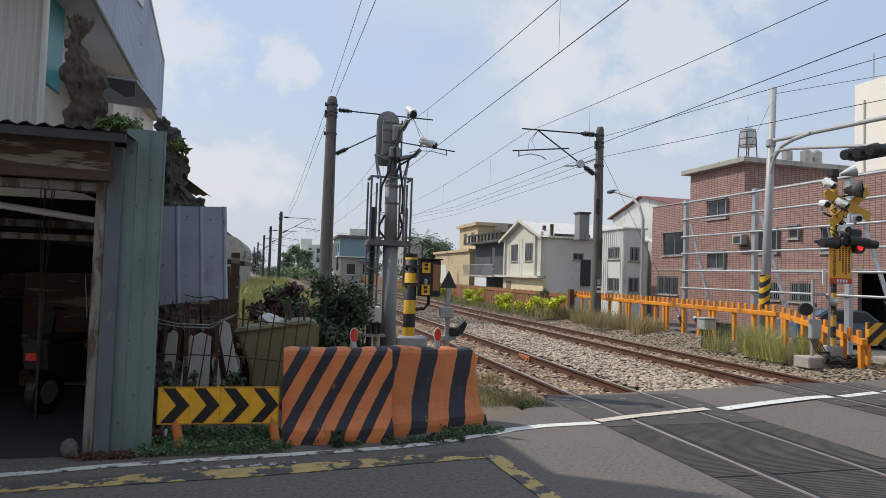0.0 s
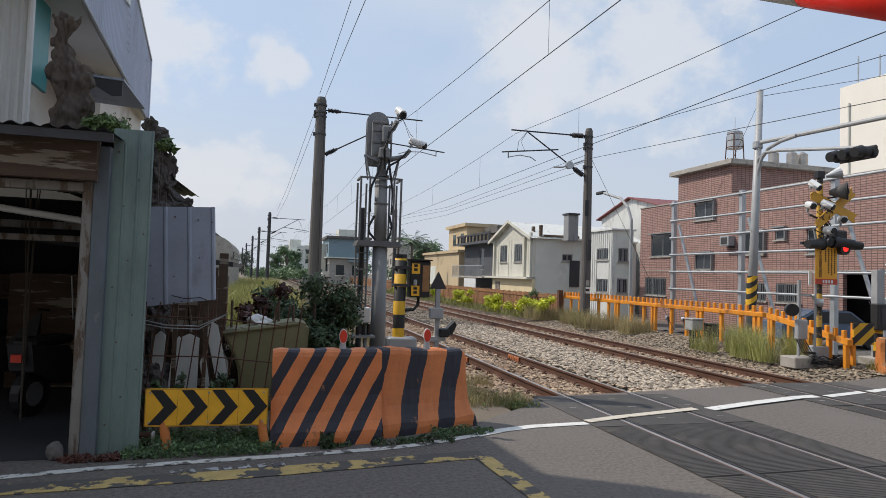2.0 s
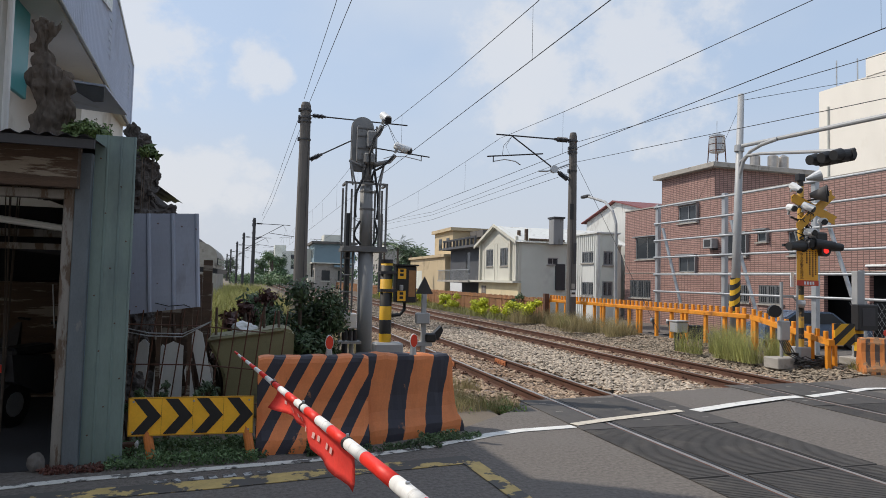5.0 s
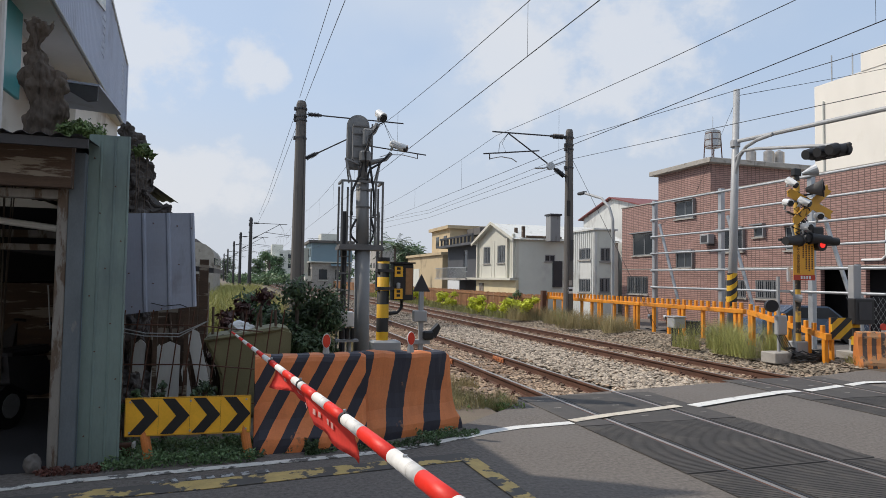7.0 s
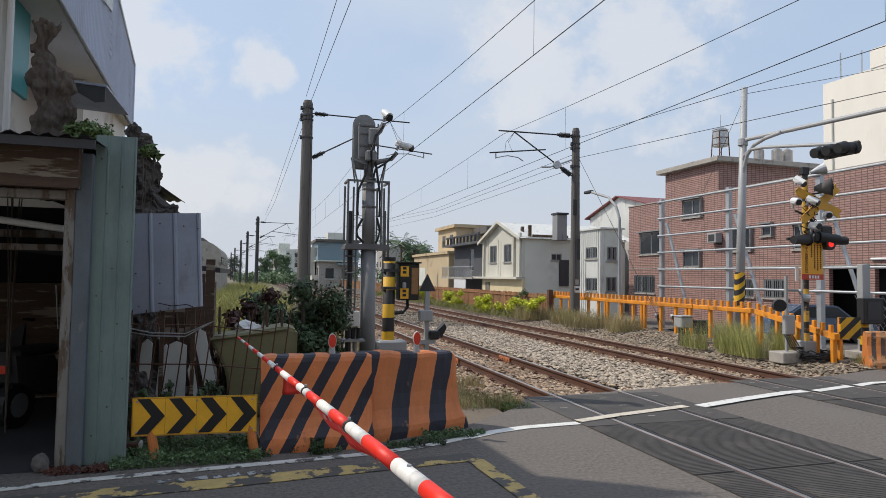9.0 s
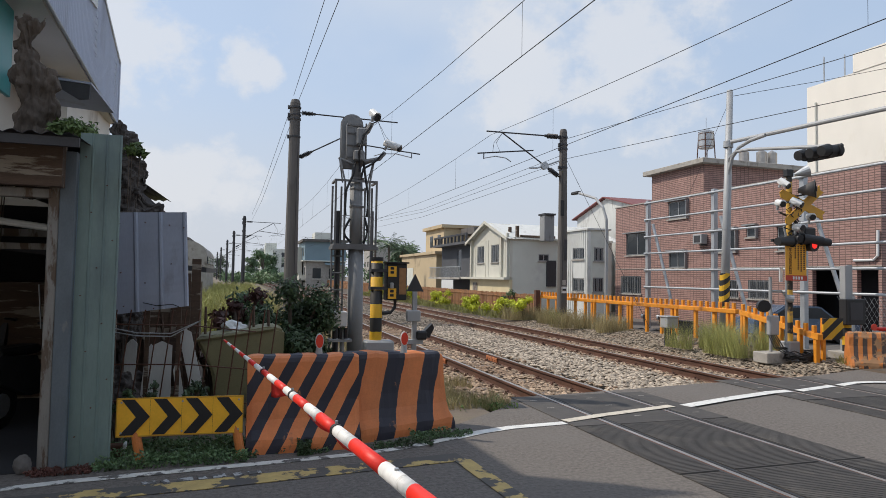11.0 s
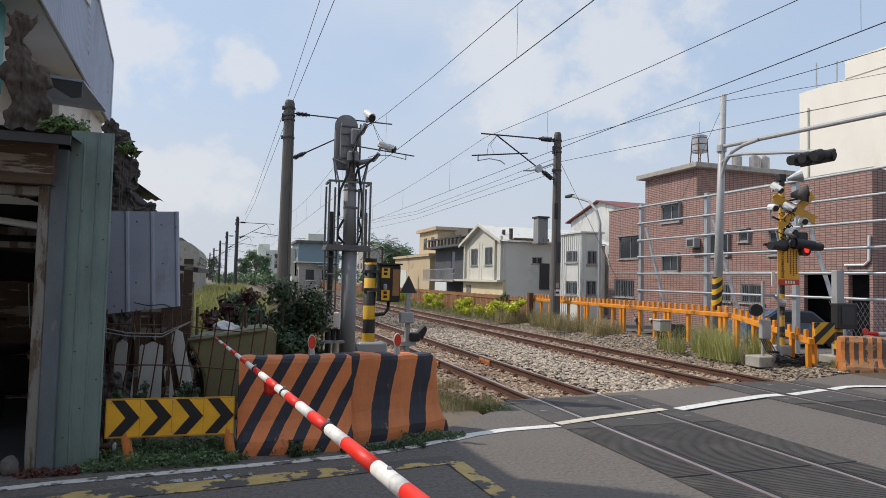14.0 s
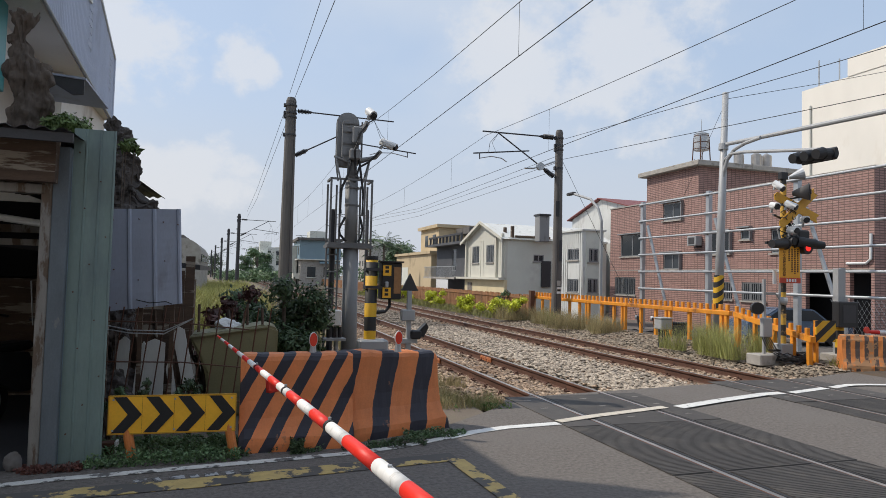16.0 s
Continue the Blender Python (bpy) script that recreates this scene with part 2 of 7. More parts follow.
M_STONEPALE = mat("pale_ballast_stone", (0.355, 0.30, 0.24), 0.9, var=0.2, scale=14, bump=0.3, random_var=0.55, stain=(0.25, 0.19, 0.14), stain_scale=0.8, stain_at=0.56, stain_soft=0.2)
M_RUBBLE = mat("pale_rubble", (0.44, 0.36, 0.27), 0.9, var=0.2, scale=14, bump=0.3, random_var=0.5, stain=(0.27, 0.19, 0.13), stain_scale=0.8)
M_CONC = mat("concrete", (0.36, 0.34, 0.31), 0.9, var=0.2, scale=4, bump=0.3, stain=(0.17, 0.15, 0.13), stain_scale=1.6)
M_POLE = mat("pole_concrete", (0.125, 0.115, 0.108), 0.85, var=0.2, scale=3, bump=0.2, stain=(0.075, 0.07, 0.066), stain_scale=1.5, stretch=(1, 1, 0.3))
M_GALV = mat("galvanised", (0.42, 0.44, 0.46), 0.45, 0.6, var=0.14, scale=3, bump=0.05, stain=(0.27, 0.26, 0.25), stain_scale=2.2, stain_at=0.6)
M_GREYPAINT = mat("grey_paint", (0.36, 0.37, 0.38), 0.5, 0.1, var=0.1, scale=3, bump=0.05, stain=(0.22, 0.2, 0.18), stain_scale=2.6, stain_at=0.63)
M_SIGNAL = mat("signal_grey", (0.25, 0.255, 0.26), 0.68, 0.05, var=0.12, scale=3, bump=0.05, stain=(0.12, 0.115, 0.11), stain_scale=2.2, stretch=(1, 1, 0.3))
M_CAGE = mat("cage_steel", (0.17, 0.17, 0.172), 0.55, 0.3, var=0.2, scale=6)
M_DARKSTEEL = mat("dark_steel", (0.06, 0.06, 0.065), 0.55, 0.4, var=0.2, scale=6)
M_BLACK = mat("black_plastic", (0.018, 0.018, 0.02), 0.5, var=0.2, scale=8)
M_ORANGE = mat("orange_fence", (0.72, 0.27, 0.02), 0.55, var=0.18, scale=4, bump=0.1, stain=(0.28, 0.11, 0.035), stain_scale=2.5, stain_at=0.57, random_var=0.1)
M_FENCERUST = mat("rusty_fence", (0.29, 0.145, 0.07), 0.8, var=0.3, scale=4, stain=(0.46, 0.20, 0.06), stain_scale=2, random_var=0.2)
M_YELLOW = mat("yellow_paint", (0.95, 0.50, 0.035), 0.5, var=0.12, scale=5, stain=(0.33, 0.17, 0.04), stain_scale=3, stain_at=0.64)
M_SIGNYELLOW = mat("faded_yellow_sign", (0.60, 0.31, 0.03), 0.5, var=0.15, scale=5, stain=(0.30, 0.17, 0.05), stain_scale=3, stain_at=0.62)
M_BRIGHTWALL = mat("bright_white_wall", (0.80, 0.77, 0.70), 0.8, var=0.06, scale=0.6, stain=(0.74, 0.70, 0.62), stain_scale=0.4, stain_at=0.58, stretch=(1, 1, 0.4))
M_BLUESHEET = mat("blue_sheet", (0.355, 0.395, 0.49), 0.55, 0.1, var=0.12, scale=2, bump=0.05, stain=(0.24, 0.25, 0.29), stain_scale=1.5, stretch=(1, 1, 0.3))
M_BLUEWALL = mat("blue_grey_wall", (0.52, 0.565, 0.67), 0.55, 0.1, var=0.1, scale=1, bump=0.05, stain=(0.42, 0.45, 0.53), stain_scale=0.8, stretch=(1, 1, 0.3))
M_GREENSHEET = mat("green_sheet", (0.20, 0.275, 0.262), 0.6, 0.1, var=0.15, scale=2.5, bump=0.08, stain=(0.145, 0.195, 0.205), stain_scale=1.6, stain_at=0.5, stretch=(1, 1, 0.25))
M_WHITESHEET = mat("white_sheet", (0.62, 0.63, 0.61), 0.55, 0.1, var=0.1, scale=2, stain=(0.36, 0.35, 0.33), stain_scale=1.4, stretch=(1, 1, 0.25))
M_CREAM = mat("cream_wall", (0.66, 0.63, 0.57), 0.85, var=0.1, scale=1.2, stain=(0.47, 0.43, 0.37), stain_scale=0.9)
M_WOOD = mat("old_wood", (0.10, 0.065, 0.045), 0.85, var=0.4, scale=3, bump=0.5, stretch=(0.5, 4, 4), stain=(0.30, 0.26, 0.21), stain_scale=2.2, stain_at=0.56, stain_soft=0.04)
M_PALEPAINT = mat("peeling_paint", (0.24, 0.225, 0.205), 0.8, var=0.2, scale=5, stain=(0.12, 0.085, 0.06), stain_scale=3, stretch=(3, 3, 0.7), stain_at=0.5, stain_soft=0.06)
# near-black base puts the shade of closed-in rooms into the surface colour
M_INSIDE_SHADE = mat("interior_shade", (0.03, 0.03, 0.034), 0.9, var=0.3, scale=2)
M_WHITEWALL = mat("white_wall", (0.58, 0.57, 0.50), 0.8, var=0.08, scale=1.0, stain=(0.52, 0.48, 0.40), stain_scale=0.6, stretch=(1, 1, 0.4))
M_GREYWALL = mat("grey_wall", (0.63, 0.64, 0.58), 0.8, var=0.08, scale=1.0, stain=(0.55, 0.55, 0.51), stain_scale=0.6)
M_SLATE = mat("slate_grey_wall", (0.075, 0.08, 0.092), 0.8, var=0.2, scale=1.5, stain=(0.12, 0.12, 0.13), stain_scale=0.8)
M_BEIGE = mat("beige_wall", (0.52, 0.415, 0.265), 0.85, var=0.1, scale=0.8, stain=(0.37, 0.29, 0.19), stain_scale=0.4)
M_BLUEHOUSE = mat("blue_house", (0.20, 0.28, 0.325), 0.85, var=0.1, scale=0.7, stain=(0.22, 0.28, 0.33), stain_scale=0.4)
M_GLASSDARK = mat("window_glass", (0.035, 0.042, 0.05), 0.12, var=0.2, scale=1, bump=0)
M_ALU = mat("aluminium_frame", (0.30, 0.31, 0.32), 0.45, 0.5, var=0.1, scale=5)
M_WHITEPL = mat("white_plastic", (0.72, 0.73, 0.73), 0.4, var=0.06, scale=5)
M_RED = mat("red_paint", (0.62, 0.025, 0.02), 0.4, var=0.1, scale=6)
M_BOOMRED = mat("boom_red", (0.80, 0.026, 0.012), 0.5, var=0.08, scale=7, stain=(0.5, 0.14, 0.1), stain_scale=9, stain_at=0.68)
M_BOOMWHITE = mat("boom_white", (0.80, 0.79, 0.76), 0.55, var=0.1, scale=12, bump=0.3, stain=(0.48, 0.45, 0.40), stain_scale=11, stain_at=0.57, stretch=(1, 2.5, 1))
M_TEAL = mat("teal_band", (0.035, 0.24, 0.25), 0.4, var=0.1, scale=6)
M_FLAG = mat("red_cloth", (0.80, 0.05, 0.035), 0.85, var=0.12, scale=8, transmit=0.1)
M_BARRIER = banded("hazard_barrier_paint", (0.72, 0.225, 0.075), (0.026, 0.026, 0.040), (0.88, 0, -0.475), 0.111, 0.1848, worn=(0.34, 0.15, 0.075), worn_at=0.63, share=0.45)
M_HAZYEL = banded("hazard_pole_paint", (0.70, 0.40, 0.02), (0.02, 0.02, 0.02), (0, 0, 1), 0.185, 0.0, worn=(0.22, 0.17, 0.08))
M_HAZPALE = banded("faded_hazard_pole_paint", (0.60, 0.36, 0.06), (0.03, 0.028, 0.025), (0, 0, 1), 0.235, 0.10, worn=(0.30, 0.2, 0.1), worn_at=0.56)
M_HAZDIAG = banded("hazard_diag_paint", (0.70, 0.40, 0.02), (0.02, 0.02, 0.02), (0.6, 0.0, -0.8), 0.13, 0.0, worn=(0.22, 0.17, 0.08))
M_ROCK = mat("rough_rock", (0.085, 0.075, 0.07), 0.95, var=0.5, scale=5, bump=0.9, grain=30, stain=(0.17, 0.15, 0.135), stain_scale=3)
M_BARK = mat("dead_bark", (0.10, 0.08, 0.065), 0.95, var=0.5, scale=6, bump=0.9, grain=40, stretch=(1, 1, 0.35), stain=(0.20, 0.165, 0.135), stain_scale=2.6)
M_LEAF = mat("dark_leaf", (0.08, 0.135, 0.058), 0.5, var=0.35, scale=4, bump=0, random_var=0.45)
M_LEAFG = mat("fresh_leaf", (0.11, 0.17, 0.05), 0.55, var=0.3, scale=4, bump=0, random_var=0.3)
M_LEAFY = mat("yellow_leaf", (0.44, 0.47, 0.022), 0.55, var=0.25, scale=4, bump=0, random_var=0.3)
M_LEAFRED = mat("brown_leaf", (0.11, 0.045, 0.035), 0.6, var=0.3, scale=4, bump=0, random_var=0.3)
M_GRASS = mat("green_grass", (0.27, 0.27, 0.085), 0.7, var=0.3, scale=1.2, bump=0, random_var=0.3, stain=(0.33, 0.31, 0.11), stain_scale=0.5)
M_PALEGRASS = mat("pale_green_grass", (0.36, 0.37, 0.13), 0.7, var=0.3, scale=1.2, bump=0, random_var=0.35, stain=(0.40, 0.36, 0.17), stain_scale=0.8)
M_DRYGRASS = mat("dry_grass", (0.40, 0.335, 0.17), 0.8, var=0.3, scale=1.2, bump=0, random_var=0.3, stain=(0.19, 0.22, 0.06), stain_scale=0.9)
M_CABLE = mat("cable", (0.02, 0.02, 0.022), 0.6, var=0.1, scale=5)
M_CLAY = mat("olive_tarp", (0.215, 0.20, 0.105), 0.6, var=0.2, scale=2.5, stain=(0.13, 0.12, 0.07), stain_scale=2.0, stain_at=0.52)


def glow(name, color, strength):
    m = bpy.data.materials.new(name)
    m.use_nodes = True
    b = m.node_tree.nodes["Principled BSDF"]
    b.inputs["Base Color"].default_value = (*color, 1)
    b.inputs["Emission Color"].default_value = (*color, 1)
    b.inputs["Emission Strength"].default_value = strength
    return m


M_REDLAMP = glow("lit_red_lamp", (1.0, 0.03, 0.02), 0.8)
M_REFLECT = mat("red_reflector", (0.75, 0.06, 0.03), 0.3, var=0.05, scale=4)

# ---- ground ----
bm = bmesh.new()
bmesh.ops.create_grid(bm, x_segments=60, y_segments=60, size=900, matrix=Matrix.Translation((0, 400, -0.62)))
part("ground", bm, M_DIRT)
tagged(bpy.data.objects["ground"], "dusty brown earth with thin weeds", "ground", kind="structure")
bm = bmesh.new()
prism(bm, [(-40, -8), (40, -8), (40, 12), (14, 10.2), (9.9, 9.1), (6.9, 8.75), (3.7, 8.28), (3.3, 7.7), (2.6, 7.1), (2.2, 6.75), (0, 6.35), (-1.3, 6.15), (-40, 6.0)], "z", -0.7, 0.0)
part("road", bm, M_ASPHALT)
tagged(bpy.data.objects["road"], "worn grey asphalt road across the railway", "road", kind="structure")


def stripe(name, pts, width, material, label, z=0.004):
    bm = bmesh.new()
    for i in range(len(pts) - 1):
        a, b = Vector(pts[i]), Vector(pts[i + 1])
        n = max(1, int((b - a).length / 0.3))
        for k in range(n):
            p, q = a.lerp(b, k / n), a.lerp(b, (k + 1) / n)
            s = Vector((-(b - a).y, (b - a).x)).normalized() * width / 2
            bm.faces.new([bm.verts.new((v.x, v.y, z)) for v in (p - s, q - s, q + s, p + s)])
    bmesh.ops.remove_doubles(bm, verts=bm.verts, dist=0.02)
    bmesh.ops.solidify(bm, geom=bm.faces[:], thickness=-0.004)
    ob = part(name, bm, material)
    return tagged(ob, label, "road marking", kind="structure")


stripe("road_edge_line", [(-6, 5.3), (-1.97, 5.63), (-1.2, 5.77), (0.43, 5.92), (1.16, 6.0), (1.62, 6.12), (2.19, 6.36)], 0.10, mat("worn_road_white", (0.60, 0.59, 0.56), 0.8, var=0.2, scale=8, stain=(0.11, 0.105, 0.10), stain_scale=6, stain_at=0.515, stain_soft=0.05), "flaking white painted road edge line")
stripe("road_edge_line", [(2.19, 6.36), (2.55, 6.53), (2.96, 6.65), (3.66, 6.71)], 0.13, M_WHITELINE, "bright white painted road edge line")
stripe("road_edge_line", [(3.68, 6.75), (4.22, 6.92), (5.52, 7.24)], 0.13, mat("dirty_road_white", (0.56, 0.51, 0.43), 0.8, var=0.2, scale=8, stain=(0.2, 0.17, 0.14), stain_scale=5, stain_at=0.58), "dirty white line over the crossing panels", 0.017)
stripe("road_edge_line", [(5.70, 7.19), (6.6, 7.48), (7.75, 7.80), (8.10, 7.83)], 0.17, M_WHITELINE, "bright white painted road edge line", 0.017)
stripe("road_edge_line", [(8.28, 7.81), (9.25, 8.07)], 0.14, M_WHITELINE, "dirty white line over the crossing panels", 0.017)
stripe("road_edge_line", [(9.42, 8.08), (9.75, 8.19), (10.0, 8.25), (10.3, 8.24), (10.84, 8.12), (12.0, 7.85), (16, 7.0)], 0.14, M_WHITELINE, "worn white painted road edge line", 0.017)
M_YELLOWLINE = mat("road_yellow", (0.47, 0.345, 0.135), 0.85, var=0.2, scale=8, stain=(0.088, 0.083, 0.078), stain_scale=3.2, stain_at=0.475, stain_soft=0.03)
stripe("yellow_box_line", [(-6, 5.1), (-1.87, 5.33), (-0.2, 5.43), (2.03, 5.68)], 0.24, M_YELLOWLINE, "flaking yellow box marking on asphalt")
stripe("yellow_box_line", [(2.0, 5.57), (2.07, 4.45), (2.2, 2.0)], 0.16, M_YELLOWLINE, "flaking yellow box marking on asphalt", 0.0055)
for k_, (x_, w_) in enumerate(((-0.66, 0.10), (-0.52, 0.05), (-0.40, 0.11), (-0.25, 0.06), (-0.14, 0.10), (0.02, 0.07), (0.14, 0.10))):
    stripe("faded_marking", [(x_, 5.555 + 0.014 * k_), (x_ + w_, 5.575 + 0.014 * k_)], 0.085, mat("faded_road_white", (0.42, 0.43, 0.44), 0.85, var=0.25, scale=9, stain=(0.10, 0.098, 0.095), stain_scale=9, stain_at=0.45, stain_soft=0.05), "faded white bar of old road writing", 0.0058)

# ---- railway ----
RAILS = [4.17, 5.30, 8.20, 9.33]
RAIL_PROFILE = [(-0.065, 0), (0.065, 0), (0.065, 0.012), (0.012, 0.03), (0.01, 0.11), (0.034, 0.125), (0.034, 0.152), (0.026, 0.158), (-0.026, 0.158), (-0.034, 0.152), (-0.034, 0.125), (-0.01, 0.11), (-0.012, 0.03), (-0.065, 0.012)]
for tx in (0, 2):
    track = thing("railway_track", (RAILS[tx] + RAILS[tx + 1]) / 2, 0, 0, "rusty railway track on grey ballast", "railway track", "railway tracks")
    for sx in (-0.565, 0.565):
        bm = bmesh.new()
        prism(bm, [(x + sx, z - 0.158 + 0.006) for x, z in RAIL_PROFILE], "y", -30, 260)
        for f in bm.faces:
            if f.normal.z > 0.8 and f.calc_center_median().z > 0.0:
                f.material_index = 1
        part("rail", bm, [M_RAIL, M_RAILTOP], track, "rusty steel rail with a worn top")
bm = bmesh.new()
prism(bm, [(2.2, -0.7), (3.3, -0.23), (3.6, -0.205), (10.0, -0.205), (10.3, -0.18), (11.2, -0.05), (12.3, 0.07), (13.0, 0.05), (13.6, -0.05), (14.0, -0.7)], "y", 8.5, 260)
part("ballast_bed", bm, M_BALLAST)
tagged(bpy.data.objects["ballast_bed"], "long bed of crushed grey-brown stone", "ballast", kind="structure")
bm = bmesh.new()
prism(bm, [(-60, -0.7), (-60, -0.012), (3.05, -0.012), (3.45, -0.24), (3.45, -0.7)], "y", 6.0, 300)
part("verge", bm, M_DIRT)
tagged(bpy.data.objects["verge"], "weedy earth strip beside the railway", "ground", kind="structure")
bm = bmesh.new()
prism(bm, [(13.9, -0.7), (13.9, -0.55), (90, -0.55), (90, -0.7)], "y", 10.0, 300)
part("side_street", bm, M_ASPHALT)
tagged(bpy.data.objects["side_street"], "narrow asphalt lane behind the fence", "road", kind="structure")


# ---- overhead line masts ----
def line_mast(x, y, h, side, lean=0.0, label="", r=0.17, arm=(0.55, 2.25, 1.72, 3.5, 3.9), material=None):
    """A tapered concrete mast with a cantilever reaching over the track."""
    t = thing("line_mast", x, y, -0.1, label or "tall dark concrete railway mast with steel bracket arms", "railway mast", "railway masts")
    bm = bmesh.new()
    rod(bm, (0, 0, 0), (lean * h, 0, h * 0.985), r * 1.18, r * 0.86, 14)
    rod(bm, (lean * h * 0.985, 0, h * 0.985), (lean * h, 0, h), r * 0.86, r * 0.66, 14)
    part("mast", bm, material or M_POLE, t, smooth=False)
    lx = lambda z: lean * z
    for k in range(4):
        z = h - (0.32, 0.62, 0.78, 1.5)[k]
        part("clamp", rodm((lx(z), 0, z - 0.03), (lx(z), 0, z + 0.03), r * 1.02, n=14), M_DARKSTEEL, t)
        part("bolt_plate", boxm(lx(z) - r * 1.22, lx(z) - r * 0.8, -0.06, 0.06, z - 0.07, z + 0.07, 0.01), M_DARKSTEEL, t)
    if arm:
        s = side
        z1, z2 = h - arm[0], h - arm[1]
        for name, a, b in (("top_tube", (lx(z1), 0, z1), (lx(z1) + s * arm[3], 0, z1 - 0.04)), ("brace_tube", (lx(z2), 0, z2), (lx(z1) + s * arm[3] * 0.8, 0, z1 - 0.05))):
            va, vb = Vector(a), Vector(b)
            d = (vb - va).normalized()
            part(name, rodm(va + d * 0.75, vb, 0.028), M_DARKSTEEL, t)
            bm = bmesh.new()
            rod(bm, va + d * 0.12, va + d * 0.28, 0.025, n=8)
            for k in range(8):
                c = va + d * (0.28 + k * 0.055)
                rod(bm, c, c + d * 0.034, 0.105, 0.07, 10)
            rod(bm, va + d * 0.28, va + d * 0.8, 0.055, n=8)
            part("insulator", bm, M_DARKSTEEL, t, "ribbed dark insulator")
        zr = h - arm[2]
        L = arm[4]
        part("registration_tube", rodm((lx(zr) + s * L * 0.36, 0, zr + 0.28), (lx(zr) + s * L, 0, zr), 0.026), M_DARKSTEEL, t)
        part("steady_arm", tubem([(lx(zr) + s * L * 0.62, 0, zr - 0.22), (lx(zr) + s * L * 0.68, 0, zr - 0.1), (lx(zr) + s * L * 0.8, 0, zr - 0.06), (lx(zr) + s * L * 0.93, 0, zr - 0.17)], 0.02), M_GALV, t)
        part("drop_bracket", rodm((lx(zr) + s * L * 0.93, 0, zr + 0.02), (lx(zr) + s * L * 0.93, 0, zr - 0.2), 0.02, n=6), M_DARKSTEEL, t)
        for du in (0.0, 0.09):
            part("dropper", tubem([(lx(zr) + s * arm[3] * 0.8, 0, z1 - 0.05), (lx(zr) + s * (arm[3] * 0.8 + 0.25 + du), 0, (z1 + zr) / 2), (lx(zr) + s * L * (0.74 + du), 0, zr + 0.08)], 0.009, 5), M_DARKSTEEL, t)
        part("tail_wire", tubem([(lx(zr) + s * 0.15, -r, h - 0.2), (lx(zr) + s * 0.10, -r * 1.25, h * 0.5), (lx(zr) + s * 0.12, -r * 1.3, 0.2)], 0.012, 5), M_CABLE, t)
    return t


line_mast(1.93, 25.9, 8.75, 1, 0.0, r=0.235, arm=(0.5, 2.42, 1.80, 4.2, 5.2))
rm_ = line_mast(11.85, 22.1, 7.6, -1, 0.0, "dark concrete railway mast with a bracket arm, beside the fence", arm=(0.3, 1.97, 1.2, 3.2, 3.55))
part("tension_clamp", tubem([(-0.2, -0.1, 6.35), (-0.7, -0.1, 6.15), (-1.15, -0.1, 6.0), (-1.5, -0.1, 5.98)], 0.035, 6), M_GALV, rm_)
part("tension_wheel", rodm((-0.85, -0.16, 6.1), (-0.85, -0.04, 6.1), 0.15, n=16), M_GALV, rm_)
part("patch", boxm(-0.2, -0.05, -0.215, -0.2, 4.2, 4.8), M_BLACK, rm_)
lb_ = part("label_plate", boxm(-0.13, 0.10, -0.215, -0.208, 1.25, 1.50), M_WHITEPL, rm_, "white number plate")
part("number_bars", boxm(-0.09, 0.06, -0.219, -0.216, 1.34, 1.42), M_BLACK, lb_)
part("notice", boxm(-0.10, 0.05, -0.215, -0.208, 1.55, 1.75), M_CONC, rm_, "torn paper notice")
part("strap", boxm(-0.02, 0.10, -0.205, -0.19, 2.5, 3.3), M_DARKSTEEL, rm_)
for k, (yy, hh) in enumerate(((66, 7.5), (88, 7.4), (112, 7.4), (150, 7.6), (190, 7.8))):
    line_mast(0.3 - 0.052 * (yy - 66), yy, hh, 1, 0, "far dark railway mast with bracket arms", material=M_DARKSTEEL)
for yy in (62, 100, 140):
    line_mast(12.3, yy, 8.2, -1, 0, "far dark railway mast with bracket arms", material=M_DARKSTEEL)


def wire(pts, r=0.0088, label="thin black overhead line wire"):
    ob = part("overhead_wire", tubem(pts, r, 5), M_CABLE)
    return tagged(ob, label, "wire", "overhead wires")


def catenary(x, zc, zm, stops, sag=0.55):
    pts = []
    for a, b in zip(stops, stops[1:]):
        for k in range(10):
            u = k / 10
            pts.append((x, a + (b - a) * u, zm - (sag if a < 0 else 0.55) * 4 * u * (1 - u)))
    t = thing("contact_line", 0, 0, 0, "paired overhead contact wires with droppers", "overhead line", "overhead lines")
    part("messenger_wire", tubem(pts, 0.0078, 5), M_CABLE, t)
    part("contact_wire", rodm((x, stops[0], zc), (x, stops[-1], zc), 0.0085, n=5), M_CABLE, t)
    for i, p in enumerate(pts):
        if i % 2 == 1:
            part("dropper", rodm(p, (x, p[1], zc), 0.004, n=4), M_CABLE, t)


catenary(4.73, 5.66, 7.58, [-26, 26, 64, 102, 140, 178], 1.1)
catenary(8.77, 5.50, 7.0, [-28, 22, 62, 100, 140, 178], 0.70)
wire([(1.85, 25.9, 8.8), (1.9, 16.65, 8.81), (1.9, -6, 8.95)])
wire([(1.95, 25.9, 8.35), (1.9, 13.9, 7.68), (1.9, -10, 6.5)])
wire([(1.75, 25.9, 8.3), (1.3, 46, 7.4), (1.0, 66, 7.6)])
wire([(1.75, 25.9, 7.6), (1.3, 46, 6.7), (1.0, 66, 7.0)])
wire([(11.85, 22.1, 7.1), (11.85, 10.2, 6.39), (11.85, -10, 5.4)])
wire([(11.85, 22.1, 6.33), (11.85, 15.3, 5.86), (11.85, 10.2, 5.5), (11.85, -8, 4.3)])
wire([(14.77, 16.5, 7.6), (19.2, 16.5, 8.7), (26, 16.5, 10.5)])
wire([(14.77, 16.5, 7.5), (19, 24, 5.2), (22.4, 34.5, 3.6)], 0.006)
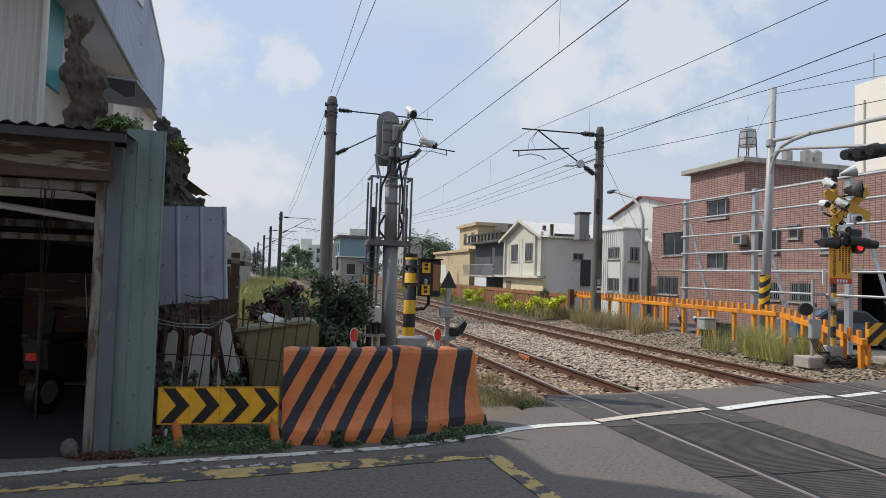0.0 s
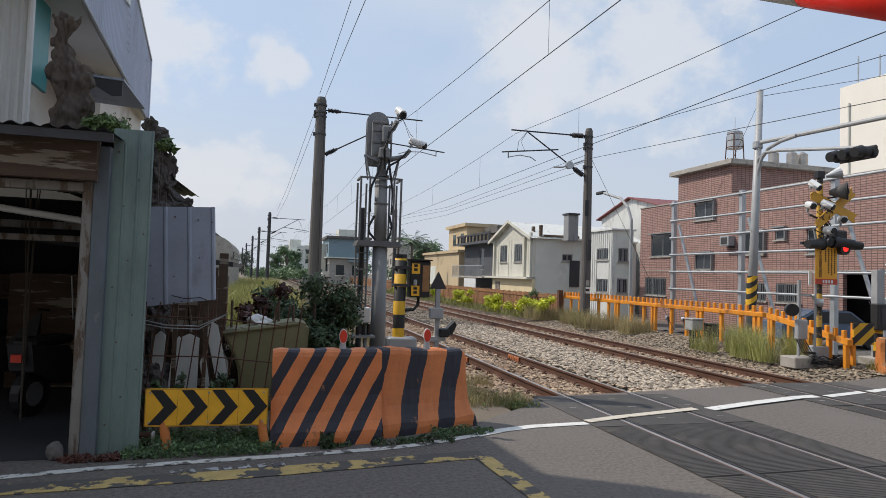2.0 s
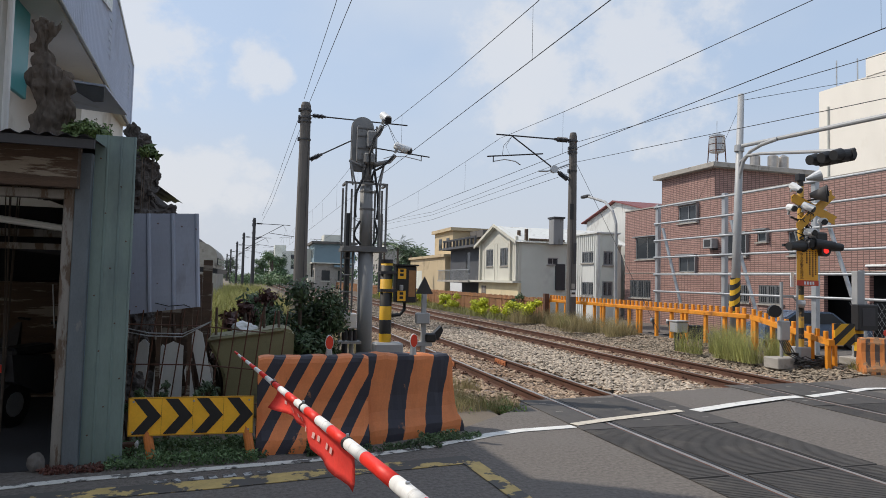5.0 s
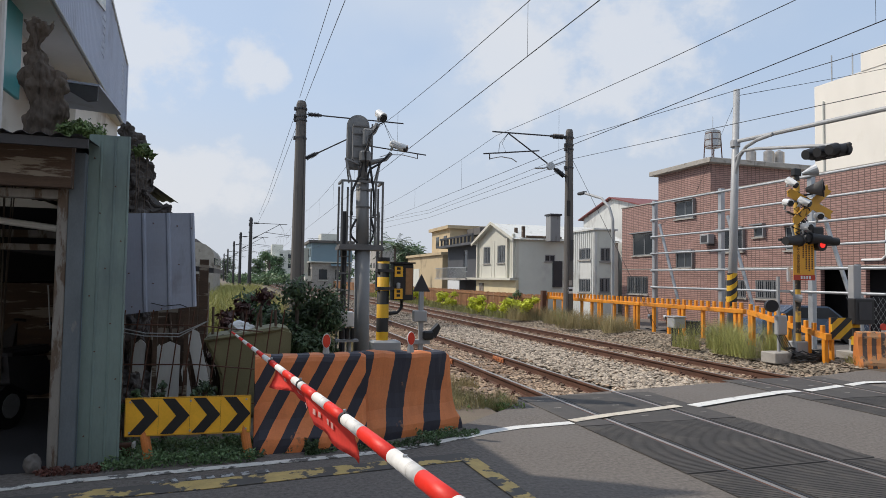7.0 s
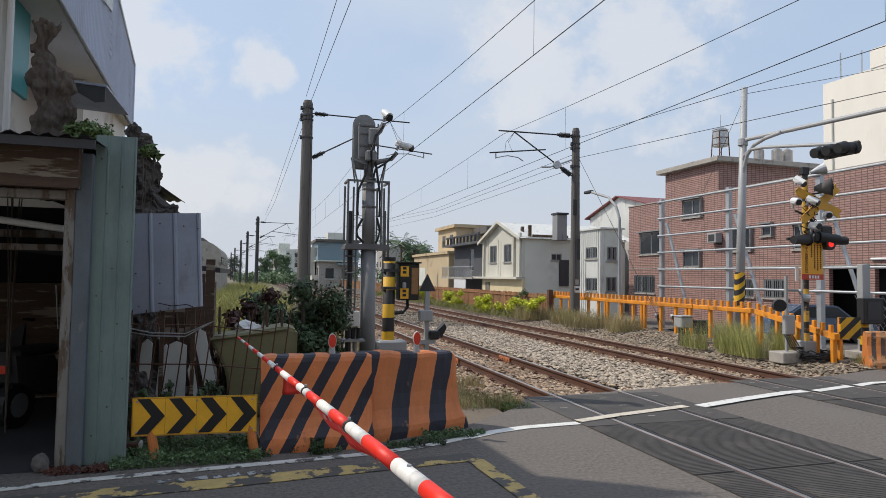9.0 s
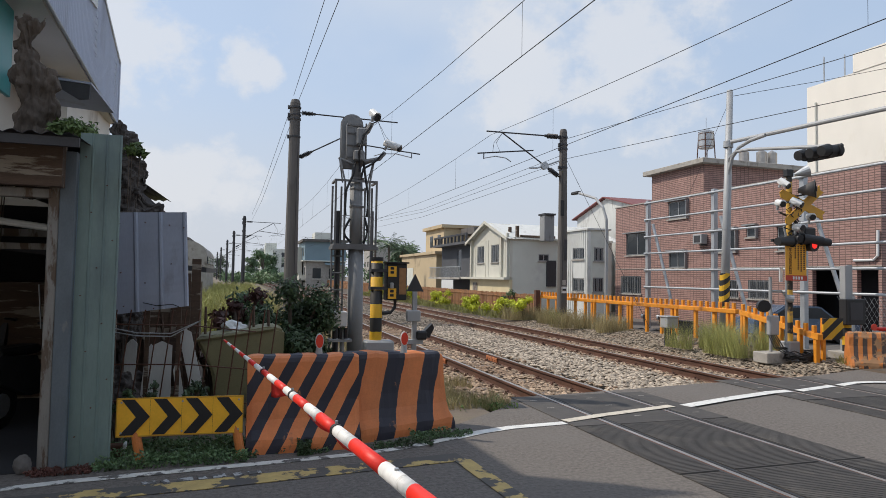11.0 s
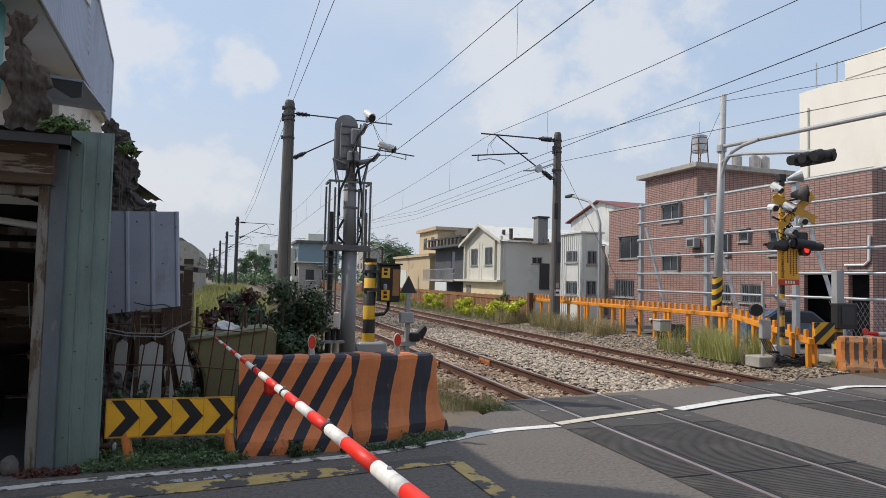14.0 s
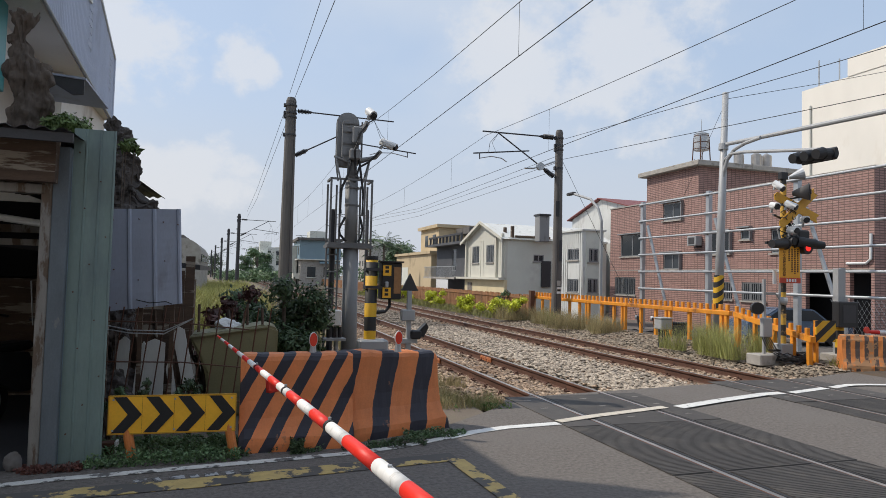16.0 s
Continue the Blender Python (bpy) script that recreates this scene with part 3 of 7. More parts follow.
wire([(11.7, 22.1, 6.45), (11.3, 40, 6.1), (12.0, 62, 7.2)])
wire([(11.7, 22.1, 6.2), (11.3, 40, 5.9), (12.0, 62, 6.9)])
wire([(11.7, 22.1, 5.9), (11.3, 40, 5.6), (12.0, 62, 6.3)])
wire([(11.95, 22.1, 6.4), (12.3, 17.2, 0.2)], 0.008, "slanting steel stay wire")


# ---- concrete hazard barriers ----
def barrier(x, y, turn, length, label, ends=(0.0, 0.0), h=0.88, material=None, drop=0.0):
    t = thing("concrete_barrier", x, y, 0, label, "barrier", "concrete barriers", turn=turn)
    bm = bmesh.new()
    half = [(0.30, 0), (0.295, 0.07), (0.285, 0.13), (0.24, 0.21), (0.20, 0.30), (0.165, 0.45), (0.14, 0.62), (0.125, h - 0.06), (0.11, h - 0.02), (0.08, h)]
    side = [(-a, b) for a, b in half] + [(a, b) for a, b in half[::-1]]
    n = 22
    rings = []
    for k in range(n + 1):
        u = k / n
        ring = []
        for sy, sz in side:
            inset = 0.72 * (0.30 - abs(sy)) if abs(sy) > 0.1 else 0.72 * 0.19
            inset *= (1 if k == n and ends[1] else 0) - (1 if k == 0 and ends[0] else 0)
            edge = 0.012 if k in (0, n) else 0.0
            w = 0.012 * noise.noise((u * 5 + x, sy * 6, sz * 6)) + 0.006 * noise.noise((u * 21 + x, sy * 9, sz * 14))
            sag = 0.012 * noise.noise((u * 7, sy, 3 + x)) + 0.006 * noise.noise((u * 25, sy * 3, x)) - edge
            ring.append(bm.verts.new((u * length - inset + 0.008 * noise.noise((x, sy * 5, sz * 9)), sy * (1 - edge * 2) + w, sz + (sag - drop * u * sz / h - (0.035 if drop and k >= n - 1 and sz > 0.6 else 0) if sz > 0.1 else 0))))
        rings.append(ring)
    for a, b in zip(rings, rings[1:]):
        for k in range(len(side)):
            j = (k + 1) % len(side)
            bm.faces.new((a[k], b[k], b[j], a[j]))
    bm.faces.new(rings[0])
    bm.faces.new(rings[-1][::-1])
    bmesh.ops.recalc_face_normals(bm, faces=bm.faces[:])
    part("body", bm, material or M_BARRIER, t, "orange and black striped concrete, chipped at the foot")
    return t


M_BARRIER_B = banded("hazard_barrier_wide_paint", (0.66, 0.21, 0.068), (0.026, 0.026, 0.040), (0.958, 0, -0.287), 0.23, 0.0810, worn=(0.36, 0.16, 0.08), worn_at=0.64, share=0.45)
barrier(0.12, 6.50, 0.0, 1.06, "orange and black striped concrete barrier with narrow slanting stripes")
barrier(1.12, 6.65, 20.0, 1.19, "orange and black striped concrete barrier with wide stripes", (0, 1), material=M_BARRIER_B, drop=0.06)

# ---- chevron board ----
ch = thing("chevron_board", -0.96, 6.27, 0.0, "yellow and black chevron board on short orange posts", "road sign", turn=-3.5)
part("panel", boxm(-0.01, 1.05, -0.012, 0.012, 0.215, 0.55, 0.006), M_YELLOW, ch)
for nm, b in (("border", (-0.012, 1.052, -0.0145, -0.0122, 0.541, 0.552)), ("border", (-0.012, 1.052, -0.0145, -0.0122, 0.213, 0.224)), ("border", (-0.012, -0.003, -0.0145, -0.0122, 0.2245, 0.5405)), ("border", (1.043, 1.052, -0.0145, -0.0122, 0.2245, 0.5405))):
    part(nm, boxm(*b), M_SIGNYELLOW, ch, "worn pale edge of the board")
for k in range(3):
    part("seam", boxm(0.2625 + k * 0.262, 0.264 + k * 0.262, -0.0135, -0.0122, 0.225, 0.54), M_RAIL, ch)
for xk in (0.03, 0.53, 1.01):
    for zk in (0.25, 0.515):
        part("bolt", rodm((xk, -0.02, zk), (xk, -0.012, zk), 0.009, n=8), M_GALV, ch)
for k in range(4):
    x0 = 0.03 + k * 0.262
    bm = prismm([(x0, 0.538), (x0 + 0.105, 0.538), (x0 + 0.232, 0.385), (x0 + 0.095, 0.228), (x0 - 0.012, 0.228), (x0 + 0.118, 0.385)], "y", -0.0165, -0.0125)
    part("chevron", bm, M_BLACK, ch, "black painted chevron")
for x0 in (0.15, 1.0):
    part("post", rodm((x0 + 0.055, -0.01, -0.05), (x0 - 0.06, 0.055, 0.5), 0.042, 0.04, 12), mat("orange_post", (0.62, 0.2, 0.05), 0.5, var=0.2, scale=6, stain=(0.3, 0.12, 0.06), stain_scale=5), ch, "orange painted round post")

# ---- open shed, dark inside ----
shed = thing("open_shed", -1.45, 6.2, 0, "dark open shed with a weathered timber beam and sheet roof", "shed")
part("post", boxm(-0.09, -0.01, -0.05, 0.10, 0, 2.40, 0.01), M_PALEPAINT, shed, "post with peeling grey paint")
part("front_strip", boxm(-0.008, 0.115, -0.045, 0.06, 0, 2.68, 0.006), mat("grey_blue_post", (0.13, 0.155, 0.175), 0.7, var=0.2, scale=4, stain=(0.24, 0.235, 0.22), stain_scale=6, stain_at=0.62, stretch=(2, 2, 0.8)), shed, "grey-blue post with flaking paint")
bm = bmesh.new()
prism(bm, [(-6.5, 2.36), (0.03, 2.36), (0.03, 2.72), (-6.5, 2.72)], "y", -0.16, -0.02)
part("beam", bm, M_WOOD, shed, "weathered dark timber fascia board")
part("lower_beam", boxm(-4.5, -0.06, -0.06, 0.04, 2.27, 2.35, 0.008), M_PALEPAINT, shed)
bm = corrugated(7.0, 7.2, 0.13, 0.03)
bm.transform(Matrix.Translation((-6.8, -0.42, 2.74)) @ Matrix.Rotation(radians(-88), 4, 'X'))
part("roof", bm, M_DARKSTEEL, shed, "dark corrugated roof sheet")
part("eave_board", boxm(-6.8, 0.2, -0.40, -0.36, 2.66, 2.735), M_DARKSTEEL, shed)
# walls and floor coloured near black in place of the shed's shade
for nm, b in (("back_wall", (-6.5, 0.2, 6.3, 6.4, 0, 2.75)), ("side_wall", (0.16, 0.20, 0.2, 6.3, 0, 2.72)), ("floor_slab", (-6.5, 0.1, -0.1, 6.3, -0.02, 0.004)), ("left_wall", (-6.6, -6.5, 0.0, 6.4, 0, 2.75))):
    part(nm, boxm(*b), M_INSIDE_SHADE, shed)
part("rafter", rodm((-3.2, 0.35, 2.42), (0.0, 0.35, 2.02), 0.032), M_WHITESHEET, shed, "pale sloping pipe under the roof")
part("rafter", boxm(-4.5, -0.05, 1.7, 1.8, 2.02, 2.10), M_PALEPAINT, shed)
part("rafter", boxm(-4.5, -0.05, 0.9, 0.95, 1.86, 1.92), M_PALEPAINT, shed)
part("shelf", boxm(-3.4, -0.5, 5.4, 6.2, 1.05, 1.1), M_WOOD, shed)
for k in range(6):
    part("crate", boxm(-3.2 + k * 0.42, -2.88 + k * 0.42, 5.5, 5.9, 1.102, 1.3 + 0.07 * ((k * 5) % 3)), (M_BLUESHEET, M_WOOD, M_CONC)[k % 3], shed)

gs = thing("sheet_metal_pillar", -1.33, 6.22, 0, "faded green ribbed sheet metal upright", "sheet metal")
bm = corrugated(0.33, 2.86, 0.11, 0.009, flat=True)
bmesh.ops.subdivide_edges(bm, edges=[e for e in bm.edges if abs(e.verts[0].co.z - e.verts[1].co.z) > 1], cuts=14)
for v in bm.verts:
    v.co.y += 0.012 * noise.noise((v.co.x * 4, 0, v.co.z * 2.2))
part("sheet", bm, M_GREENSHEET, gs)
for k in range(11):
    zk, xk = 0.25 + k * 0.24, 0.05 + 0.23 * ((k * 7) % 5) / 4
    part("nail", rodm((xk, -0.022, zk), (xk, 0.0, zk), 0.006, n=6), M_RAIL, gs)
part("fold", boxm(-0.075, 0.0, 0.004, 0.05, 0, 2.62, 0.004), mat("blue_strip", (0.22, 0.30, 0.38), 0.6, var=0.2, scale=4, stain=(0.25, 0.31, 0.30), stain_scale=2.5), gs, "narrow faded blue strip")
bs_ = thing("blue_sheet_panel", -1.23, 7.2, 1.25, "pale blue-grey ribbed sheet metal fence panel", "sheet metal")
bm = corrugated(0.70, 1.04, 0.232, 0.018, flat=True)
bmesh.ops.subdivide_edges(bm, edges=[e for e in bm.edges if abs(e.verts[0].co.z - e.verts[1].co.z) > 0.5], cuts=12)
for v in bm.verts:
    low = 1 - v.co.z / 1.04
    v.co.x += 0.055 * low
    v.co.z += -0.03 + 0.055 * low * v.co.x / 0.7 + 0.035 * v.co.x / 0.7
    v.co.y += 0.014 * noise.noise((v.co.x * 3, 0, v.co.z * 3)) - 0.02 * low * low
part("sheet", bm, M_BLUESHEET, bs_)
for xk, zk in ((0.05, 0.9), (0.29, 0.92), (0.52, 0.9), (0.66, 0.88), (0.08, 0.4), (0.31, 0.3), (0.55, 0.5), (0.12, 0.06), (0.4, 0.04)):
    part("nail", rodm((xk + 0.02, -0.035, zk), (xk + 0.02, 0.0, zk), 0.007, n=6), M_RAIL, bs_)
part("wire_tie", tubem([(0.32, -0.05, 0.10), (0.45, -0.055, 0.07), (0.6, -0.05, 0.085), (0.66, -0.05, 0.06)], 0.005, 5), M_CABLE, bs_)
for x0 in (0.05, 0.36, 0.66):
    part("post", boxm(x0 - 0.02, x0 + 0.02, 0.03, 0.07, -1.27, 1.0), M_WOOD, bs_, "thin old wooden post")

# ---- tall house with blue-grey upper wall ----
bh = thing("corrugated_house", 0, 0, 0, "tall house with blue-grey ribbed metal upper wall", "house")
# the wall runs slightly away from the railway, and its roof edge falls towards the far end
WB = Vector((-2.76, 16.0))
WD_ = Vector((0.053, -0.9986))
WA = WB + WD_ * 9.6


def wallsheet(name, a, b, z0, z1, material, pitch, depth, parent, label=""):
    d = b - a
    bm = corrugated(d.length, z1 - z0, pitch, depth, flat=True)
    bm.transform(Matrix.Translation((a.x, a.y, z0)) @ Matrix.Rotation(math.atan2(d.y, d.x), 4, 'Z'))
    return part(name, bm, material, parent, label)


up = wallsheet("upper_wall", WA, WB, 5.0, 6.40, M_BLUEWALL, 0.115, 0.022, bh, "pale blue-grey ribbed metal wall")
for v in up.data.vertices:
    if v.co.z > 5.5:
        v.co.z += 0.17 * (16.0 - v.co.y) if v.co.y > 12.6 else (-0.05 if v.co.y > 11.2 else -0.3)
wallsheet("end_wall", WB + Vector((0.02, 0)), WB + Vector((-7, 0.3)), 5.0, 6.4, M_BLUEWALL, 0.20, 0.02, bh)
bm = bmesh.new()
prism(bm, [(16.08, 6.40), (16.08, 6.46), (12.6, 7.05), (12.55, 6.40), (11.2, 6.15), (6.4, 6.15), (6.4, 6.10), (11.22, 6.10), (12.58, 6.34), (12.64, 6.97)], "x", -10.2, 0.04)
for v in bm.verts:
    if v.co.x > 0:
        v.co.x += WB.x + 0.0531 * (16.0 - v.co.y)
part("roof", bm, M_WHITESHEET, bh, "thin pale metal roof edge")
part("corner_trim", boxm(-2.80, -2.72, 15.97, 16.05, 4.98, 6.42), M_BLUEWALL, bh)
bm = prismm([(WA.x - 0.02, WA.y), (WB.x - 0.02, 15.95), (-3.3, 15.95), (-3.3, WA.y)], "z", 4.985, 5.0)
part("soffit", bm, M_CREAM, bh, "cream boarded underside")
part("soffit_edge", rodm((WA.x + 0.02, WA.y, 5.0), (WB.x + 0.02, WB.y, 5.0), 0.022), M_GREYPAINT, bh)
part("lower_wall", boxm(-3.3, -3.1, 8.1, 15.9, 2.85, 4.98), M_CREAM, bh, "stained cream plaster wall")
part("far_lower_wall", boxm(-3.3, -2.88, 12.3, 15.95, 2.85, 4.98), M_CREAM, bh, "stained cream plaster wall")
part("far_wall", boxm(-10, -3.0, 15.8, 15.9, 0, 5.0), M_CREAM, bh)
part("shutter", boxm(-2.90, -2.85, 8.45, 9.42, 3.86, 5.0, 0.01), M_TEAL, bh, "faded teal window shutter")
part("awning", prismm([(-3.1, 4.28), (-3.1, 4.31), (-2.0, 4.25), (-2.0, 4.22)], "y", 9.75, 11.4), M_BLUESHEET, bh, "small blue-grey awning sheet")
part("awning_end", prismm([(-3.1, 4.275), (-2.02, 4.215), (-2.02, 4.02), (-2.15, 4.0), (-2.45, 4.17), (-3.1, 4.2)], "y", 9.76, 9.79), M_DARKSTEEL, bh)
for y0 in (12.0, 14.7):
    xw = WB.x + 0.0531 * (16.0 - y0 - 0.9) - 0.02
    f_ = part("window", boxm(xw - 0.1, xw + 0.045, y0, y0 + 0.8, 5.52, 6.35), M_BLUESHEET, bh)
    for k in range(6):
        part("slat", boxm(xw + 0.046, xw + 0.056, y0 + 0.05, y0 + 0.75, 5.56 + k * 0.13, 5.64 + k * 0.13), M_BLUESHEET, f_)
bm = corrugated(6.0, 5.6, 0.085, 0.022)
bm.transform(Matrix.Translation((-8.66, 8.05, 2.6)))
part("front_wall", bm, M_WHITESHEET, bh, "white corrugated metal front wall")
part("downpipe", rodm((-2.62, 8.03, 2.6), (-2.62, 8.03, 7.6), 0.035), M_WHITEPL, bh)


# ---- houses across the railway ----
def brick_material():
    m = mat("pink_brick_tile", (0.42, 0.22, 0.19), 0.75, var=0.12, scale=1.2, bump=0.1)
    n, l = m.node_tree.nodes, m.node_tree.links
    co = n.new("ShaderNodeTexCoord")
    sep = n.new("ShaderNodeSeparateXYZ")
    l.new(co.outputs["Object"], sep.inputs[0])
    su = n.new("ShaderNodeMath")
    su.operation = 'ADD'
    l.new(sep.outputs["X"], su.inputs[0])
    l.new(sep.outputs["Y"], su.inputs[1])
    cb = n.new("ShaderNodeCombineXYZ")
    l.new(su.outputs[0], cb.inputs["X"])
    l.new(sep.outputs["Z"], cb.inputs["Y"])
    br = n.new("ShaderNodeTexBrick")
    br.offset = 0.0
    br.inputs["Scale"].default_value = 1.0
    br.inputs["Brick Width"].default_value, br.inputs["Row Height"].default_value = 0.25, 0.098
    br.inputs["Mortar Size"].default_value, br.inputs["Mortar Smooth"].default_value = 0.017, 0.2
    br.inputs["Color1"].default_value, br.inputs["Color2"].default_value = (0.385, 0.235, 0.205, 1), (0.31, 0.182, 0.158, 1)
    br.inputs["Mortar"].default_value = (0.135, 0.088, 0.078, 1)
    l.new(cb.outputs[0], br.inputs["Vector"])
    for node in n:
        if node.type == 'MIX_RGB' and node.blend_type == 'MULTIPLY':
            l.new(br.outputs["Color"], node.inputs["Color1"])
        if node.type == 'BUMP':
            inv = n.new("ShaderNodeMath")
            inv.operation = 'SUBTRACT'
            inv.inputs[0].default_value = 1.0
            l.new(br.outputs["Fac"], inv.inputs[1])
            l.new(inv.outputs[0], node.inputs["Height"])
            node.inputs["Strength"].default_value = 0.5
    return m


M_PINKTILE = brick_material()


def wall_x(x, y0, y1, z0, z1, holes, thick=0.2):
    """A wall that faces the railway, its face at x, with real openings (ya, yb, za, zb)."""
    bm = bmesh.new()
    ys = sorted({y0, y1, *[v for h in holes for v in h[:2]]})
    zs = sorted({z0, z1, *[v for h in holes for v in h[2:]]})
    at = {(a, c): bm.verts.new((x, a, c)) for a in ys for c in zs}
    faces = []
    for a, b in zip(ys, ys[1:]):
        for c, d in zip(zs, zs[1:]):
            if not any(h[0] <= (a + b) / 2 <= h[1] and h[2] <= (c + d) / 2 <= h[3] for h in holes):
                faces.append(bm.faces.new((at[a, c], at[a, d], at[b, d], at[b, c])))
    out = bmesh.ops.extrude_face_region(bm, geom=faces, use_keep_orig=True)
    bmesh.ops.translate(bm, verts=[g for g in out["geom"] if isinstance(g, bmesh.types.BMVert)], vec=(thick, 0, 0))
    bmesh.ops.delete(bm, geom=[v for v in bm.verts if not v.link_faces], context='VERTS')
    bmesh.ops.recalc_face_normals(bm, faces=bm.faces[:])
    return bm


def wall_y(y, x0, x1, z0, z1, holes, thick=0.2):
    bm = wall_x(y, x0, x1, z0, z1, holes, thick)
    bm.transform(Matrix(((0, 1, 0, 0), (1, 0, 0, 0), (0, 0, 1, 0), (0, 0, 0, 1))))
    bmesh.ops.reverse_faces(bm, faces=bm.faces[:])
    return bm


def window_x(parent, x, y0, y1, z0, z1, panes=2, bars=0, sill=True, frame_mat=None):
    fm = frame_mat or M_ALU
    bm = bmesh.new()
    w = 0.06
    box(bm, x + 0.03, x + 0.10, y0, y1, z0, z0 + w)
    box(bm, x + 0.03, x + 0.10, y0, y1, z1 - w, z1)
    for k in range(panes + 1):
        yy = y0 + (y1 - y0 - w) * k / panes
        box(bm, x + 0.03, x + 0.10, yy, yy + w, z0 + w, z1 - w)
    win = part("window", bm, fm, parent, "grey aluminium window")
    for k in range(panes):
        a = y0 + (y1 - y0) * k / panes + 0.05
        part("pane", boxm(x + 0.055, x + 0.065, a, y0 + (y1 - y0) * (k + 1) / panes - 0.03, z0 + w, z1 - w), M_GLASSDARK, win)
    for k in range(bars):
        yy = y0 + (y1 - y0) * (k + 0.5) / bars
        part("bar", boxm(x - 0.06, x - 0.04, yy - 0.012, yy + 0.012, z0, z1), M_ALU, win)
    if sill:
        part("sill", boxm(x - 0.08, x + 0.03, y0 - 0.08, y1 + 0.08, z0 - 0.07, z0), M_CONC, win)
    return win


def window_y(parent, y, x0, x1, z0, z1, panes=2, bars=0, sill=True):
    win = window_x(parent, y, x0, x1, z0, z1, panes, bars, sill)
    for o in (win, *win.children_recursive):
        o.data.transform(Matrix(((0, 1, 0, 0), (1, 0, 0, 0), (0, 0, 1, 0), (0, 0, 0, 1))))
        o.data.flip_normals()
    return win


pb = thing("brick_house", 0, 0, 0, "two-storey pink brick building with a roof tower and barred windows", "building")
BX = 22.5
W2 = [(31.56, 33.84, 3.2, 4.5), (28.2, 29.8, 5.08, 6.02), (28.3, 29.75, 2.42, 3.3), (24.7, 26.3, 3.15, 4.25), (23.45, 24.1, 3.78, 4.3), (21.3, 22.3, 3.1, 4.15)]
W1 = [(32.3, 34.4, 0.9, 1.95), (24.6, 26.0, 0.95, 1.8), (22.6, 24.0, 0.95, 1.8)]
GAR = [(18.9, 20.5, 0.0, 2.3), (17.65, 18.5, 0.0, 2.3)]
part("front_wall", wall_x(BX, 17.5, 35.0, 0, 6.2, W2 + W1 + GAR), M_PINKTILE, pb)
part("end_wall", wall_y(17.5, BX + 0.2, 31, 0, 6.2, [(23.2, 24.4, 2.9, 4.2)]), M_PINKTILE, pb)
part("far_end_wall", boxm(BX + 0.2, 31, 34.8, 35.0, 0, 6.2), M_PINKTILE, pb)
part("back_wall", boxm(31, 31.2, 17.5, 35.0, 0, 6.2), M_PINKTILE, pb)
part("flat_roof", boxm(BX + 0.2, 31, 17.7, 34.8, 5.5, 5.6), M_CONC, pb)
# near-black wall behind the openings stands for indoor shade
part("inner_wall", boxm(BX + 1.8, BX + 1.9, 17.7, 34.8, 0, 5.5), M_INSIDE_SHADE, pb)
part("parapet_cap", boxm(BX - 0.04, BX + 0.24, 17.46, 35.04, 6.2, 6.26), M_CONC, pb)
part("floor_band", boxm(BX - 0.03, BX - 0.001, 17.5, 35.0, 2.36, 2.40), M_CONC, pb)
tw = part("roof_tower", boxm(BX + 0.004, 28.3, 26.95, 31.3, 6.262, 7.72), M_PINKTILE, pb)
part("tower_roof", boxm(BX - 0.35, 28.8, 26.6, 31.7, 7.72, 7.98, 0.02), M_CONC, tw, "grey concrete roof slab")
part("vent", boxm(24.2, 25.3, 26.93, 26.945, 6.3, 6.65), M_GALV, tw)
for w in W2:
    win = window_x(pb, BX, *w, 2 if w[1] - w[0] > 0.8 else 1)
    part("hood", boxm(BX - 0.16, BX - 0.002, w[0] - 0.07, w[0] - 0.02, w[2] - 0.05, w[3] + 0.05), M_ALU, win)
    part("lintel", boxm(BX - 0.22, BX - 0.002, w[0] - 0.08, w[1] + 0.08, w[3] + 0.02, w[3] + 0.08), M_ALU, win)
for w in W1:
    window_x(pb, BX, *w, 3, 12)
window_y(pb, 17.5, 23.2, 24.4, 2.9, 4.2)
part("vent_pipe", tubem([(BX - 0.06, 18.6, 2.6), (BX - 0.06, 17.8, 2.6), (BX - 0.06, 17.62, 2.75), (BX - 0.06, 17.6, 3.7)], 0.05, 8), M_WHITEPL, pb)
ac = thing("air_conditioner", BX - 0.28, 27.0, 3.6, "small wall-mounted white air conditioner box", "air conditioner")
part("casing", boxm(-0.12, 0.26, -0.33, 0.33, 0, 0.5, 0.02), M_GREYPAINT, ac)
part("grille", boxm(-0.132, -0.122, -0.22, 0.22, 0.08, 0.42), M_DARKSTEEL, ac)
part("bracket", boxm(-0.1, 0.27, -0.3, -0.24, -0.08, -0.004), M_DARKSTEEL, ac)
tk = thing("water_tank", 24.6, 29.3, 7.98, "rusty steel water tank on a trestle", "water tank")
part("tank", rodm((0, 0, 1.15), (0, 0, 2.05), 0.40, n=20), M_GALV, tk)
part("lid", rodm((0, 0, 2.05), (0, 0, 2.22), 0.42, 0.12, 20), M_GALV, tk)
for k in range(3):
    part("hoop", rodm((0, 0, 1.2 + k * 0.36), (0, 0, 1.24 + k * 0.36), 0.41, n=20), M_RAIL, tk, "rust-brown hoop")
for k in range(4):
    a = math.pi / 4 + k * math.pi / 2
    part("leg", rodm((0.5 * math.cos(a), 0.5 * math.sin(a), 0), (0.4 * math.cos(a), 0.38 * math.sin(a), 1.9), 0.03), M_RAIL, tk)
part("brace", rodm((0.48, 0.0, 0.1), (-0.48, 0.0, 0.6), 0.02), M_RAIL, tk)
part("antenna", rodm((0, 0, 2.2), (0, 0, 2.9), 0.015), M_GALV, tk)
